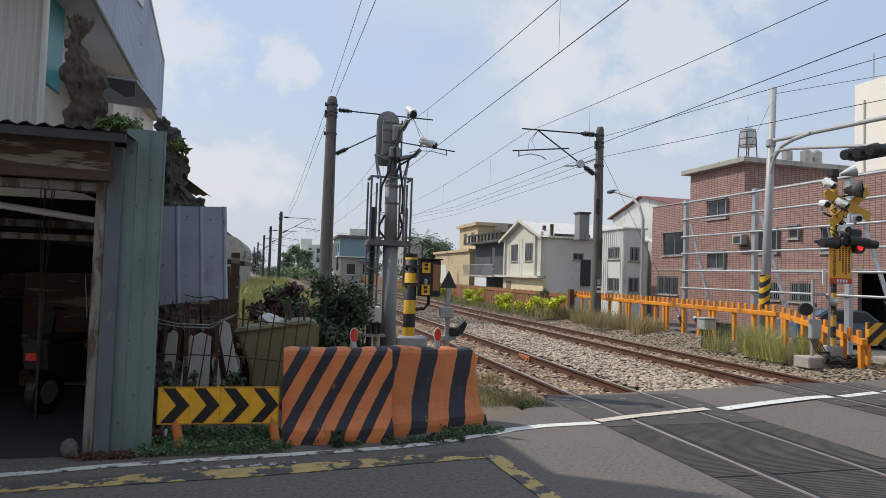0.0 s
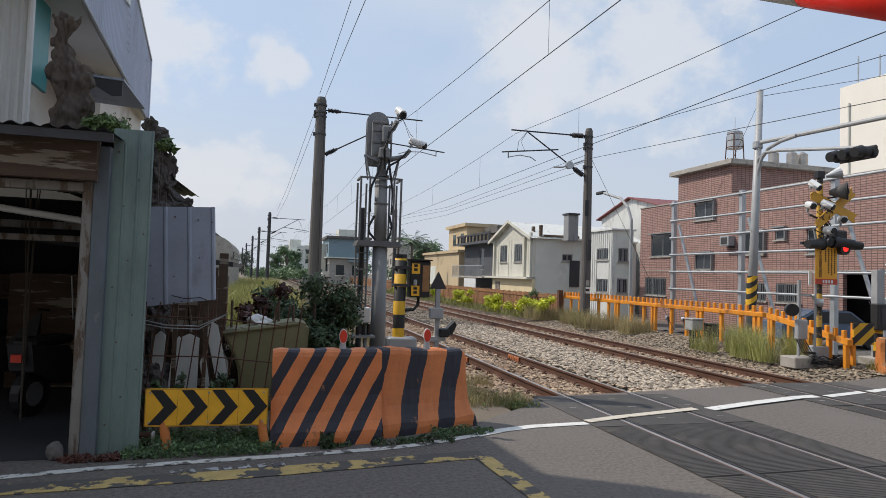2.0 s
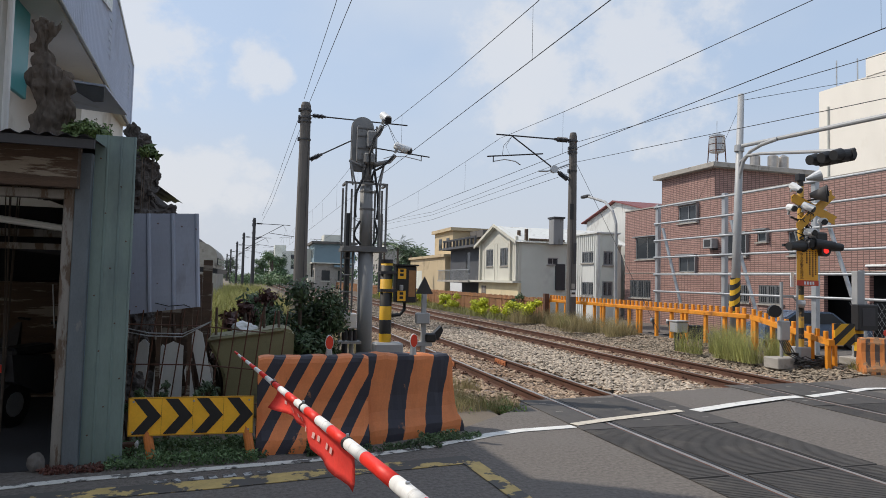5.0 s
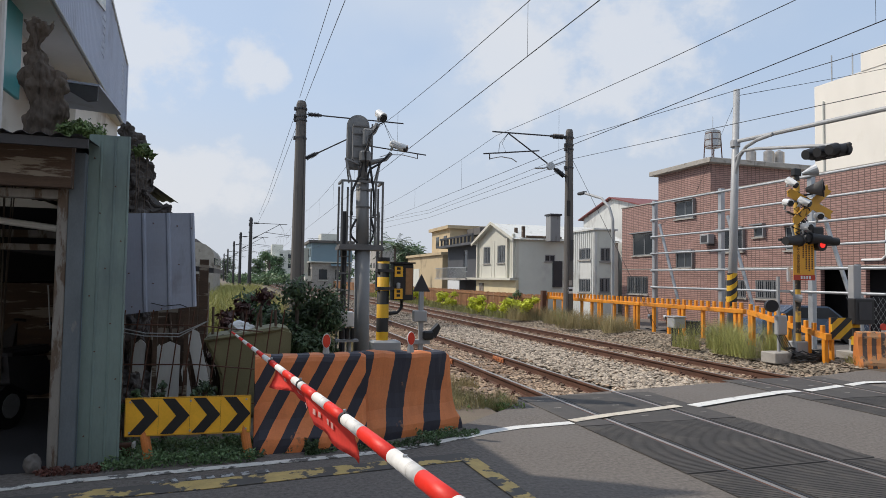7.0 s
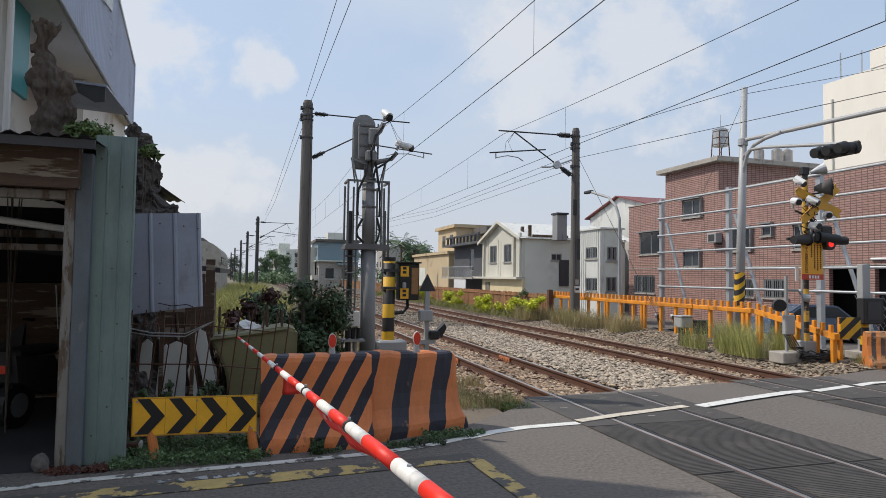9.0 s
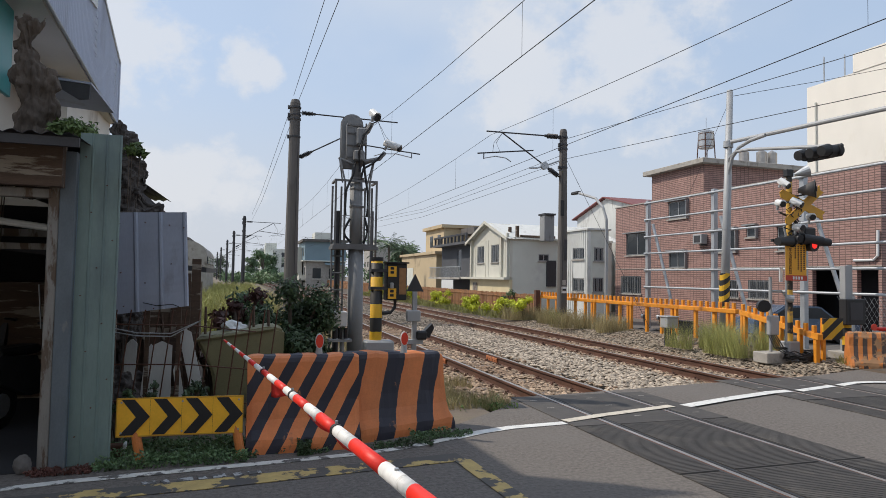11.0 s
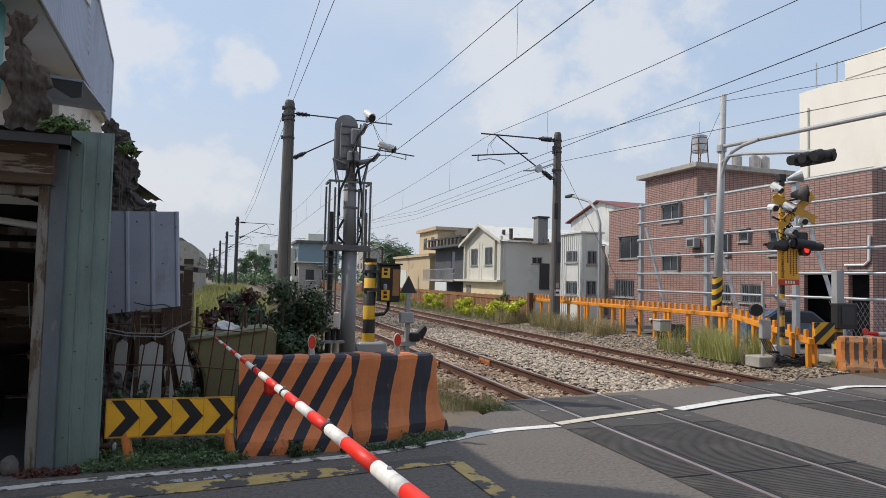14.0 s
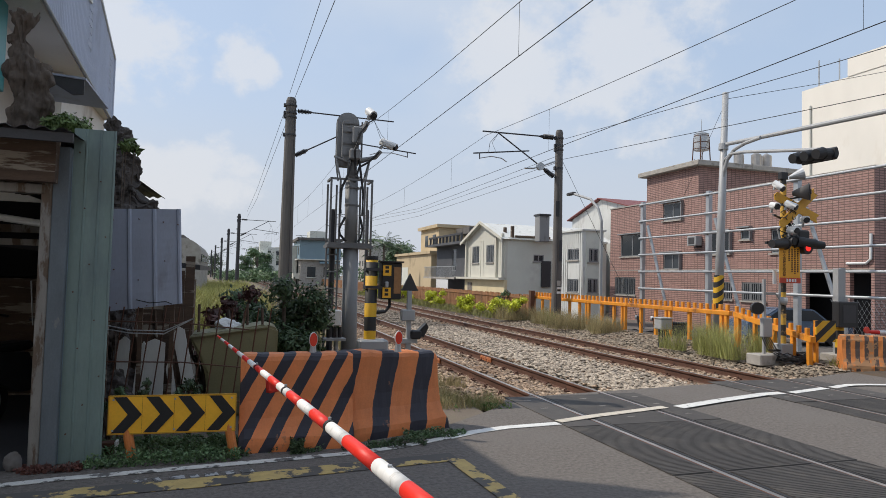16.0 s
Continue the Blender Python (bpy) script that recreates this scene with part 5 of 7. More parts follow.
part("lens", rodm((0.069, -0.242, 2.63), (0.068, -0.25, 2.63), 0.06, n=14), M_BLACK, lc)
part("lamp_box", boxm(0.30, 0.62, -0.14, 0.06, 2.66, 2.90, 0.03), M_BLACK, cs)
part("lamp_bar", boxm(-0.48, 0.72, -0.03, 0.03, 2.56, 2.62), M_BLACK, cs)
part("pale_plate", boxm(-0.34, -0.25, -0.07, -0.05, 1.7, 2.0), M_WHITEPL, cs)
bd = part("sign_board", boxm(-0.245, 0.335, -0.14, -0.12, 1.73, 2.53, 0.01), mat("warning_yellow", (0.80, 0.38, 0.03), 0.5, var=0.1, scale=5), cs, "yellow board with dark writing")
part("red_strip", boxm(-0.245, 0.335, -0.146, -0.141, 1.73, 1.845), mat("sign_red", (0.50, 0.06, 0.03), 0.6, var=0.1), bd)
M_INK = mat("sign_ink", (0.06, 0.022, 0.015), 0.7, var=0.1)


def written(text, size, x, y, z, material, parent, label):
    """Raised lettering that faces the crossing."""
    cu = bpy.data.curves.new("writing", 'FONT')
    cu.body, cu.size, cu.align_x, cu.extrude = text, size, 'CENTER', 0.001
    tmp = new("writing", cu)
    me = bpy.data.meshes.new_from_object(tmp.evaluated_get(bpy.context.evaluated_depsgraph_get()))
    bpy.data.objects.remove(tmp)
    me.transform(Matrix.Translation((x, y, z)) @ Matrix.Rotation(radians(90), 4, 'X'))
    return mesh_part("writing", me, material, parent, label)


for k, sign in enumerate("平交道緊急按鈕"):
    written(sign, 0.092, -0.115, -0.1425, 2.355 - k * 0.079, M_INK, bd, "dark red-black character")
for x0, z0, z1 in ((0.02, 2.2, 2.48), (0.10, 1.93, 2.48), (0.18, 1.90, 2.48), (0.26, 1.93, 2.48)):
    bm = bmesh.new()
    hgt = 0.036
    z = z1
    while z - hgt > z0:
        box(bm, x0 - hgt * 0.5, x0 + hgt * 0.5, -0.1435, -0.1405, z - hgt * 0.78, z)
        z -= hgt * 1.12
    part("writing", bm, M_INK, bd, "column of dark writing")
bm = bmesh.new()
for k in range(4):
    box(bm, -0.06 + k * 0.075, -0.015 + k * 0.075, -0.151, -0.1465, 1.755, 1.82)
part("number_bars", bm, M_WHITEPL, bd, "plain pale bars")
for (x, y, z, d) in ((-0.29, -0.14, 3.82, (0.15, -0.6, -0.45)), (-0.415, -0.16, 3.37, (-0.25, -0.8, -0.15)), (-0.08, -0.26, 3.40, (0.35, -0.7, -0.4)), (-0.02, -0.26, 2.86, (-0.1, -0.9, -0.05)), (0.365, -0.22, 3.11, (-0.45, -0.8, -0.08))):
    bullet_camera(cs, (x, y, z), d, 0.066, 0.23)
part("top_horn", rodm((0.16, 0, 4.06), (0.40, -0.14, 4.14), 0.03, 0.14, 14), M_GALV, cs)
part("top_box", boxm(-0.1, 0.08, -0.06, 0.06, 4.0, 4.16, 0.01), M_BLACK, cs)
part("side_pipe", tubem([(-0.14, -0.04, 0.3), (-0.14, -0.05, 2.7), (-0.2, -0.05, 2.9)], 0.025, 8), M_GREYPAINT, cs)
part("bracket_arm", tubem([(-0.35, -0.1, 3.62), (0, 0, 3.55), (0.35, -0.1, 3.62)], 0.022), M_DARKSTEEL, cs)
part("bracket_arm", tubem([(-0.38, -0.1, 3.2), (0, 0, 3.12), (0.3, -0.1, 2.85)], 0.022), M_DARKSTEEL, cs)
for k in range(7):
    random.seed(k)
    pts = [(random.uniform(-0.15, 0.2) + 0.1 * math.sin(j * 2.1 + k), -0.1 + random.uniform(-0.08, 0.08), 2.62 + 0.13 * j) for j in range(8)]
    part("cable", tubem(pts, 0.012, 5), M_CABLE, cs)

sd = thing("sensor_post", 11.0, 11.1, 0.05, "grey post with a round black lamp and junction box", "signal post")
part("post", rodm((0, 0, 0), (0, 0, 1.75), 0.035), M_GREYPAINT, sd)
part("footing", boxm(-0.3, 0.3, -0.22, 0.2, -0.1, 0.14, 0.02), M_CONC, sd)
part("lamp", rodm((-0.2, 0.02, 1.12), (-0.26, -0.1, 1.12), 0.13, n=18), M_BLACK, sd)
part("junction_box", boxm(-0.13, 0.13, -0.12, 0.0, 0.5, 0.92, 0.02), M_GREYPAINT, sd)
part("arm", tubem([(0, 0, 1.45), (0.2, -0.1, 1.45), (0.35, -0.1, 1.3)], 0.02), M_GREYPAINT, sd)
part("top_light", rodm((0.3, -0.12, 1.3), (0.42, -0.2, 1.28), 0.08, 0.09, 12), M_GREYPAINT, sd)
for k in range(5):
    part("cable", tubem([(0.05 * k - 0.15, -0.1, 0.5), (0.06 * k - 0.1, -0.2, 0.25), (0.25 + 0.08 * k, -0.15, 0.1 + 0.02 * k), (0.5, 0.0, 0.3)], 0.013, 5), M_CABLE, sd)
cl = thing("cable_heap", 11.55, 10.85, 0, "tangled heap of black cables", "cable")
bm = bmesh.new()
random.seed(5)
for k in range(26):
    a0 = random.uniform(0, 6.28)
    pts = [(0.42 * math.cos(a0 + j * 0.5) * random.uniform(0.6, 1.1), 0.3 * math.sin(a0 + j * 0.5) * random.uniform(0.6, 1.1), 0.03 + 0.22 * abs(math.sin(j * 0.7 + k)) * random.uniform(0.3, 1)) for j in range(9)]
    tube(bm, pts, 0.013, 5)
part("cables", bm, M_CABLE, cl)

jb = thing("track_junction_box", 11.05, 14.6, 0, "grey trackside box on black legs", "junction box")
part("box", boxm(-0.17, 0.17, -0.17, 0.17, 0.42, 0.70, 0.02), M_GREYPAINT, jb)
part("lid", boxm(-0.19, 0.19, -0.19, 0.19, 0.70, 0.74, 0.01), M_GREYPAINT, jb)
for dx in (-0.12, 0.12):
    part("leg", boxm(dx - 0.02, dx + 0.02, -0.02, 0.02, -0.15, 0.42), M_DARKSTEEL, jb)
for k in range(4):
    part("cable", tubem([(-0.1 + k * 0.06, -0.1, 0.42), (-0.12 + k * 0.08, -0.14, 0.1), (0.1 * k - 0.2, -0.2, -0.1)], 0.02, 6), M_CABLE, jb)

# ---- near signal mast behind the barrier ----
sm = thing("rail_signal", 1.66, 9.5, -0.1, "grey steel signal mast with rear of lamp head, ladder and cameras", "railway signal")
part("mast", rodm((0.02, 0, 0), (0.0, 0, 2.2), 0.118, 0.112, 24), M_SIGNAL, sm, smooth=True)
part("upper_mast", rodm((0.0, 0, 2.2), (-0.02, 0, 3.2), 0.098, 0.094, 24), M_SIGNAL, sm, smooth=True)
part("neck", rodm((-0.02, 0, 3.2), (-0.02, 0, 3.6), 0.075, 0.07, 20), M_SIGNAL, sm, smooth=True)
for z in (2.19, 2.78, 3.04, 3.2):
    part("band", rodm((-0.005, 0, z), (-0.005, 0, z + 0.025), 0.125 if z < 2.3 else 0.108, n=20), M_CAGE, sm)
# backboard with a raised rim, ribbed lamp case and hinges behind it
def arch(cx, half, z0, z1):
    return [(cx - half, z0 + 0.05), (cx - half + 0.05, z0), (cx + half - 0.05, z0), (cx + half, z0 + 0.05)] + [(cx + half * math.cos(a), z1 - half + half * math.sin(a)) for a in [math.pi * k / 14 for k in range(15)]]
head = part("lamp_head", prismm(arch(-0.085, 0.165, 3.38, 4.20), "y", 0.05, 0.09), M_SIGNAL, sm, "rounded grey signal backboard")
part("rim", prismm(arch(-0.085, 0.172, 3.37, 4.21), "y", 0.092, 0.13), M_CAGE, head)
part("inner_case", prismm(arch(-0.06, 0.125, 3.46, 4.12), "y", -0.04, 0.048), M_SIGNAL, head)
for z in (3.52, 3.70, 3.88, 4.0):
    part("rib", boxm(-0.175, 0.06, -0.055, -0.041, z, z + 0.02), M_CAGE, head)
part("rear_box", boxm(-0.05, 0.10, -0.16, -0.056, 3.70, 3.96, 0.02), M_SIGNAL, sm)
part("rear_box", boxm(-0.09, 0.07, -0.18, -0.058, 3.46, 3.62, 0.02), M_SIGNAL, sm)
part("hinge", rodm((0.105, -0.05, 3.45), (0.105, -0.05, 4.05), 0.014), M_CAGE, sm)
for dx in (-0.335, 0.27):
    inner = dx * 0.6
    for xx, yy, zt in ((dx, -0.12, 3.17), (dx, 0.24, 3.12), (inner, -0.12, 3.17), (inner, 0.24, 3.12)):
        part("cage_post", boxm(xx - 0.014, xx + 0.014, yy - 0.012, yy + 0.012, 2.20, zt), M_CAGE, sm)
    for z in (3.15, 2.2):
        part("cage_rail", boxm(dx - 0.016, dx + 0.016, -0.13, 0.25, z, z + 0.03), M_CAGE, sm)
        part("cage_rail", boxm(min(dx, 0), max(dx, 0), -0.135, -0.108, z, z + 0.03), M_CAGE, sm)
    part("cage_strut", rodm((dx * 0.62, -0.12, 3.16), (dx * 0.85, -0.08, 3.50), 0.014), M_SIGNAL, sm)
    part("cage_strut", rodm((dx * 0.62, 0.1, 3.16), (dx * 0.85, -0.06, 3.50), 0.012), M_SIGNAL, sm)
    part("cage_strut", rodm((dx * 0.9, -0.07, 3.50), (0, -0.05, 3.40), 0.018), M_SIGNAL, sm)
part("platform", boxm(-0.37, 0.30, -0.15, 0.27, 2.15, 2.198), M_CAGE, sm)
part("rear_post", rodm((-0.23, 0.3, 0.0), (-0.23, 0.3, 2.75), 0.045), M_DARKSTEEL, sm)
for dx in (-0.36, -0.19):
    part("ladder_rail", boxm(dx - 0.012, dx + 0.012, -0.02, 0.02, 0.1, 2.15), M_CAGE, sm)
for k in range(8):
    part("rung", rodm((-0.36, 0.0, 0.3 + k * 0.25), (-0.19, 0.0, 0.3 + k * 0.25), 0.010), M_CAGE, sm)


bullet_camera(sm, (0.205, -0.16, 4.16), (0.12, -0.5, -0.28), 0.058, 0.2)
bullet_camera(sm, (0.47, -0.18, 3.72), (0.8, -0.5, -0.38), 0.05, 0.24)
part("camera_arm", tubem([(0.02, -0.08, 3.46), (0.18, -0.10, 3.49), (0.30, -0.12, 3.52), (0.38, -0.14, 3.62)], 0.032, 8), M_SIGNAL, sm)
part("camera_arm", tubem([(0.05, -0.08, 3.86), (0.12, -0.1, 3.93), (0.17, -0.12, 4.05)], 0.04, 8), M_SIGNAL, sm)
for pts in ([(-0.05, -0.1, 3.45), (-0.09, -0.13, 3.25), (-0.19, -0.15, 3.02), (-0.20, -0.15, 2.72), (-0.19, -0.15, 2.65)], [(0.06, -0.1, 3.5), (0.10, -0.13, 3.2), (0.13, -0.14, 3.0), (0.13, -0.14, 2.65)], [(-0.12, -0.13, 2.6), (-0.2, -0.15, 2.45), (-0.19, -0.15, 2.34), (-0.1, -0.13, 2.25)],
            [(0.1, -0.13, 2.62), (0.14, -0.14, 2.45), (0.12, -0.14, 2.32), (0.08, -0.13, 2.24)], [(0.16, -0.14, 4.0), (0.05, -0.19, 3.85), (-0.02, -0.2, 3.6), (0.0, -0.16, 3.3)], [(0.36, -0.15, 3.6), (0.2, -0.13, 3.44), (0.06, -0.13, 3.35), (0.03, -0.12, 3.2)]):
    part("cable", tubem(pts, 0.018, 6), M_CABLE, sm)
rj = thing("relay_box", 1.42, 9.05, 0.0, "pale grey relay boxes on a stand behind the barrier", "junction box")
part("stand", rodm((0, 0, -0.05), (0, 0, 0.95), 0.03), M_GREYPAINT, rj)
part("case", boxm(-0.14, 0.05, -0.1, 0.1, 0.95, 1.16, 0.01), M_WHITEPL, rj)
for k in range(3):
    part("terminal", rodm((-0.12 + k * 0.08, -0.04, 0.78), (-0.12 + k * 0.08, -0.04, 0.93), 0.028, n=10), M_BLACK, rj)
part("shelf", boxm(-0.2, 0.12, -0.1, 0.1, 0.74, 0.77), M_GREYPAINT, rj)

# ---- yellow and black control post with box ----
cp = thing("control_post", 1.80, 8.6, 0, "black and yellow post with an emergency button box", "control post")
part("post", rodm((0, 0, -0.05), (0, 0, 1.87), 0.082, 0.082, 18), M_HAZYEL, cp, smooth=True)
part("cap", rodm((0, 0, 1.87), (0, 0, 1.92), 0.086, n=18), M_BLACK, cp)
part("base_box", boxm(-0.17, 0.22, -0.2, 0.06, 0.55, 0.80, 0.02), M_GREYPAINT, cp)
bxp = part("button_box", boxm(0.12, 0.40, -0.10, 0.12, 1.34, 1.84, 0.012), M_BLACK, cp, "black metal cabinet")
part("box_roof", boxm(0.10, 0.42, -0.13, 0.14, 1.84, 1.86), M_BLACK, bxp)
part("yellow_plate", boxm(0.135, 0.25, -0.106, -0.102, 1.66, 1.80), M_YELLOW, bxp)
part("yellow_plate", boxm(0.135, 0.25, -0.106, -0.102, 1.36, 1.50), M_YELLOW, bxp)
for z_ in (1.70, 1.755, 1.39, 1.445):
    part("writing", boxm(0.165, 0.215, -0.1085, -0.1065, z_, z_ + 0.035), M_BLACK, bxp, "dark bar of writing")
part("padlock", boxm(0.16, 0.21, -0.135, -0.106, 1.50, 1.58, 0.01), M_GALV, bxp)
part("notice", boxm(0.29, 0.385, -0.106, -0.102, 1.42, 1.78), mat("dull_notice", (0.33, 0.17, 0.07), 0.7, var=0.2, scale=20), bxp)
part("conduit", tubem([(0.26, 0, 1.34), (0.26, 0, 1.24), (0.20, 0, 1.17), (0.0, 0, 1.15)], 0.025, 8), M_BLACK, cp)
for z in (1.72, 1.48):
    part("clamp", boxm(-0.095, 0.14, -0.095, 0.095, z, z + 0.04), M_DARKSTEEL, cp)

# ---- triangle-headed trackside detector ----
td = thing("triangle_detector", 2.34, 8.6, 0, "grey detector post with a triangular plate and black lamp", "signal post")
part("post", boxm(-0.03, 0.03, -0.03, 0.03, 0, 1.46), M_GREYPAINT, td)
part("triangle_plate", prismm([(-0.12, 1.46), (0.12, 1.46), (0, 1.70)], "y", -0.02, 0.02), M_DARKSTEEL, td)
part("box", boxm(-0.12, 0.07, -0.08, 0.03, 1.05, 1.20, 0.01), M_GREYPAINT, td)
part("bracket", boxm(-0.1, 0.12, -0.05, 0.05, 0.74, 0.80), M_GREYPAINT, td)
part("black_lamp", boxm(0.02, 0.17, -0.09, 0.05, 0.80, 0.92, 0.02), M_BLACK, td)
part("lamp_hood", prismm([(0.12, 0.9), (0.24, 1.02), (0.27, 0.96), (0.20, 0.82)], "y", -0.07, 0.05), M_BLACK, td)


def reflector(x, y, z):
    t = thing("reflector_disc", x, y, z, "red reflector disc in a white ring on a stand", "reflector", "reflector discs")
    bm = rodm((0, 0.012, 0.06), (0, -0.012, 0.06), 0.057, n=20)
    bm.transform(Matrix.Diagonal((0.72, 1, 1.3, 1)))
    d = part("ring", bm, M_WHITEPL, t)
    bm = rodm((0, -0.013, 0.06), (0, -0.018, 0.06), 0.051, n=20)
    bm.transform(Matrix.Diagonal((0.72, 1, 1.3, 1)))
    part("disc", bm, M_REFLECT, d, "red reflective disc")
    part("stand", rodm((0, 0.02, -0.07), (0, 0.02, 0.02), 0.04, 0.028, 12), M_GALV, t)
    return t


reflector(0.80, 6.52, 0.925)
reflector(1.70, 6.62, 0.93)

# ---- far side of the crossing ----
fb = barrier(11.78, 9.93, -35.0, 1.3, "worn orange and brown striped concrete barrier across the tracks", (0, 0), h=0.72, material=banded("old_barrier_paint", (0.58, 0.20, 0.05), (0.07, 0.05, 0.042), (1, 0, -0.05), 0.08, 0.03, worn=(0.36, 0.2, 0.1), worn_at=0.52))
hb = thing("hazard_board", 11.95, 10.45, 0, "yellow and black hazard board on orange post", "road sign")
part("board", boxm(-0.22, 0.32, -0.015, 0.015, 0.50, 0.95), M_HAZDIAG, hb)
part("post", boxm(-0.2, -0.12, 0.02, 0.08, 0, 0.95), M_ORANGE, hb)
tp = thing("grey_cabinet_post", 12.75, 10.75, 0, "grey steel cabinet post with a dark display box", "control post")
part("post", boxm(-0.09, 0.06, -0.05, 0.1, -0.05, 2.08, 0.01), M_GREYPAINT, tp)
part("back_plate", boxm(0.06, 0.20, 0.02, 0.06, 0.9, 2.1), M_GREYPAINT, tp)
dbx = part("display_box", boxm(-0.30, 0.26, -0.25, -0.06, 0.80, 1.36, 0.02), M_BLACK, tp, "black display cabinet")
part("display_grid", boxm(-0.2, 0.16, -0.258, -0.252, 0.9, 1.28), M_DARKSTEEL, dbx)
part("lower_pole", rodm((-0.12, -0.1, -0.05), (-0.12, -0.1, 0.8), 0.09, n=14), M_HAZYEL, tp)
part("footing", boxm(-0.35, 0.3, -0.3, 0.2, -0.1, 0.22, 0.02), M_CONC, tp)
rbar = thing("red_white_bar", 12.62, 10.05, 0.70, "red and white striped bar on the far barrier", "barrier bar")
part("disc", rodm((0.0, -0.02, 0.09), (0.0, -0.05, 0.09), 0.07, n=18), M_REFLECT, rbar, "red reflector disc")
for k in range(5):
    part("band", rodm((0.05 + k * 0.22, -k * 0.1, 0.05), (0.27 + k * 0.22, -k * 0.1 - 0.1, 0.05), 0.04, n=12), (M_RED, M_WHITEPL)[k % 2], rbar)
for x0 in (0.05, 0.55):
    part("stand", boxm(x0 - 0.04, x0 + 0.04, -x0 * 0.5 - 0.04, -x0 * 0.5 + 0.04, -0.12, 0.02), M_WHITEPL, rbar)

# street lamp behind the fence
sl = thing("street_lamp", 14.6, 23.4, 0, "grey curved-arm street lamp", "street lamp")
part("pole", tubem([(0, 0, -0.05), (0, 0, 4.2), (-0.02, 0.25, 4.75), (-0.05, 0.8, 5.2), (-0.1, 2.2, 5.6)], 0.06, 10), M_GREYPAINT, sl)
part("lamp_head", boxm(-0.2, 0.0, 2.1, 2.7, 5.55, 5.68, 0.03), M_DARKSTEEL, sl)

# parked car and scooters in the lane
car = thing("parked_car", 20.4, 19.4, -0.55, "blue-grey parked car behind the fence", "car", turn=78)
prof = [(-2.1, 0.3), (-2.1, 0.75), (-1.2, 0.88), (-0.5, 1.38), (0.9, 1.40), (1.7, 0.92), (2.1, 0.85), (2.1, 0.3)]
bm = prismm(prof, "x", -0.8, 0.8)
bmesh.ops.bevel(bm, geom=bm.edges[:], offset=0.05, segments=2, affect='EDGES')
cb_ = part("body", bm, mat("car_paint", (0.12, 0.17, 0.25), 0.25, 0.3, var=0.05, bump=0), car)
part("side_window", prismm([(-1.0, 0.92), (-0.45, 1.32), (0.85, 1.34), (1.45, 0.95)], "x", -0.815, -0.803), M_GLASSDARK, cb_)
for yy in (-1.3, 1.3):
    w_ = part("wheel", rodm((-0.82, yy, 0.3), (-0.62, yy, 0.3), 0.3, n=18), M_BLACK, car)
    part("rim", rodm((-0.83, yy, 0.3), (-0.822, yy, 0.3), 0.18, n=14), M_GALV, w_)


def scooter(x, y, turn, label):
    t = thing("motor_scooter", x, y, 0, label, "scooter", "scooters", turn=turn)
    for yy in (-0.6, 0.6):
        bm = bmesh.new()
        rod(bm, (-0.05, yy, 0.24), (0.05, yy, 0.24), 0.24, n=18)
        w = part("wheel", bm, M_BLACK, t)
        part("rim", rodm((-0.055, yy, 0.24), (0.055, yy, 0.24), 0.13, n=12), M_GALV, w)
    part("body", prismm([(-0.75, 0.5), (-0.3, 0.3), (0.25, 0.28), (0.35, 0.4), (-0.05, 0.45), (-0.2, 0.72), (-0.8, 0.78)], "x", -0.14, 0.14), M_DARKSTEEL, t)
    part("seat", boxm(-0.13, 0.13, -0.75, -0.1, 0.74, 0.84, 0.03), M_BLACK, t)
    part("leg_shield", prismm([(0.3, 0.3), (0.4, 0.3), (0.55, 0.95), (0.45, 0.98)], "x", -0.18, 0.18), M_DARKSTEEL, t)
    part("handlebar", tubem([(-0.3, 0.42, 1.02), (0, 0.5, 1.04), (0.3, 0.42, 1.02)], 0.018), M_BLACK, t)
    part("headlight", rodm((0, 0.52, 0.92), (0, 0.6, 0.92), 0.08, n=14), M_WHITEPL, t)
    part("tail_light", boxm(-0.06, 0.06, -0.84, -0.79, 0.6, 0.68), M_REFLECT, t)
    return t


scooter(14.8, 20.2, 60, "dark parked scooter behind the orange fence")
scooter(14.9, 19.4, 50, "dark parked scooter behind the orange fence")
scooter(-2.15, 8.4, -20, "black scooter parked in the dark shed")
scooter(-3.1, 9.2, -15, "black scooter parked in the dark shed")

# what stands in the lane reaches down to it
for ob in (fr, tl, sl, mf):
    for piece in ob.children_recursive:
        for v in piece.data.vertices:
            if -0.12 < v.co.z < 0.02:
                v.co.z = -0.6
for ob in scene.objects:
    if ob.name.startswith("motor_scooter") and ob.location.x > 10:
        ob.location.z = -0.55


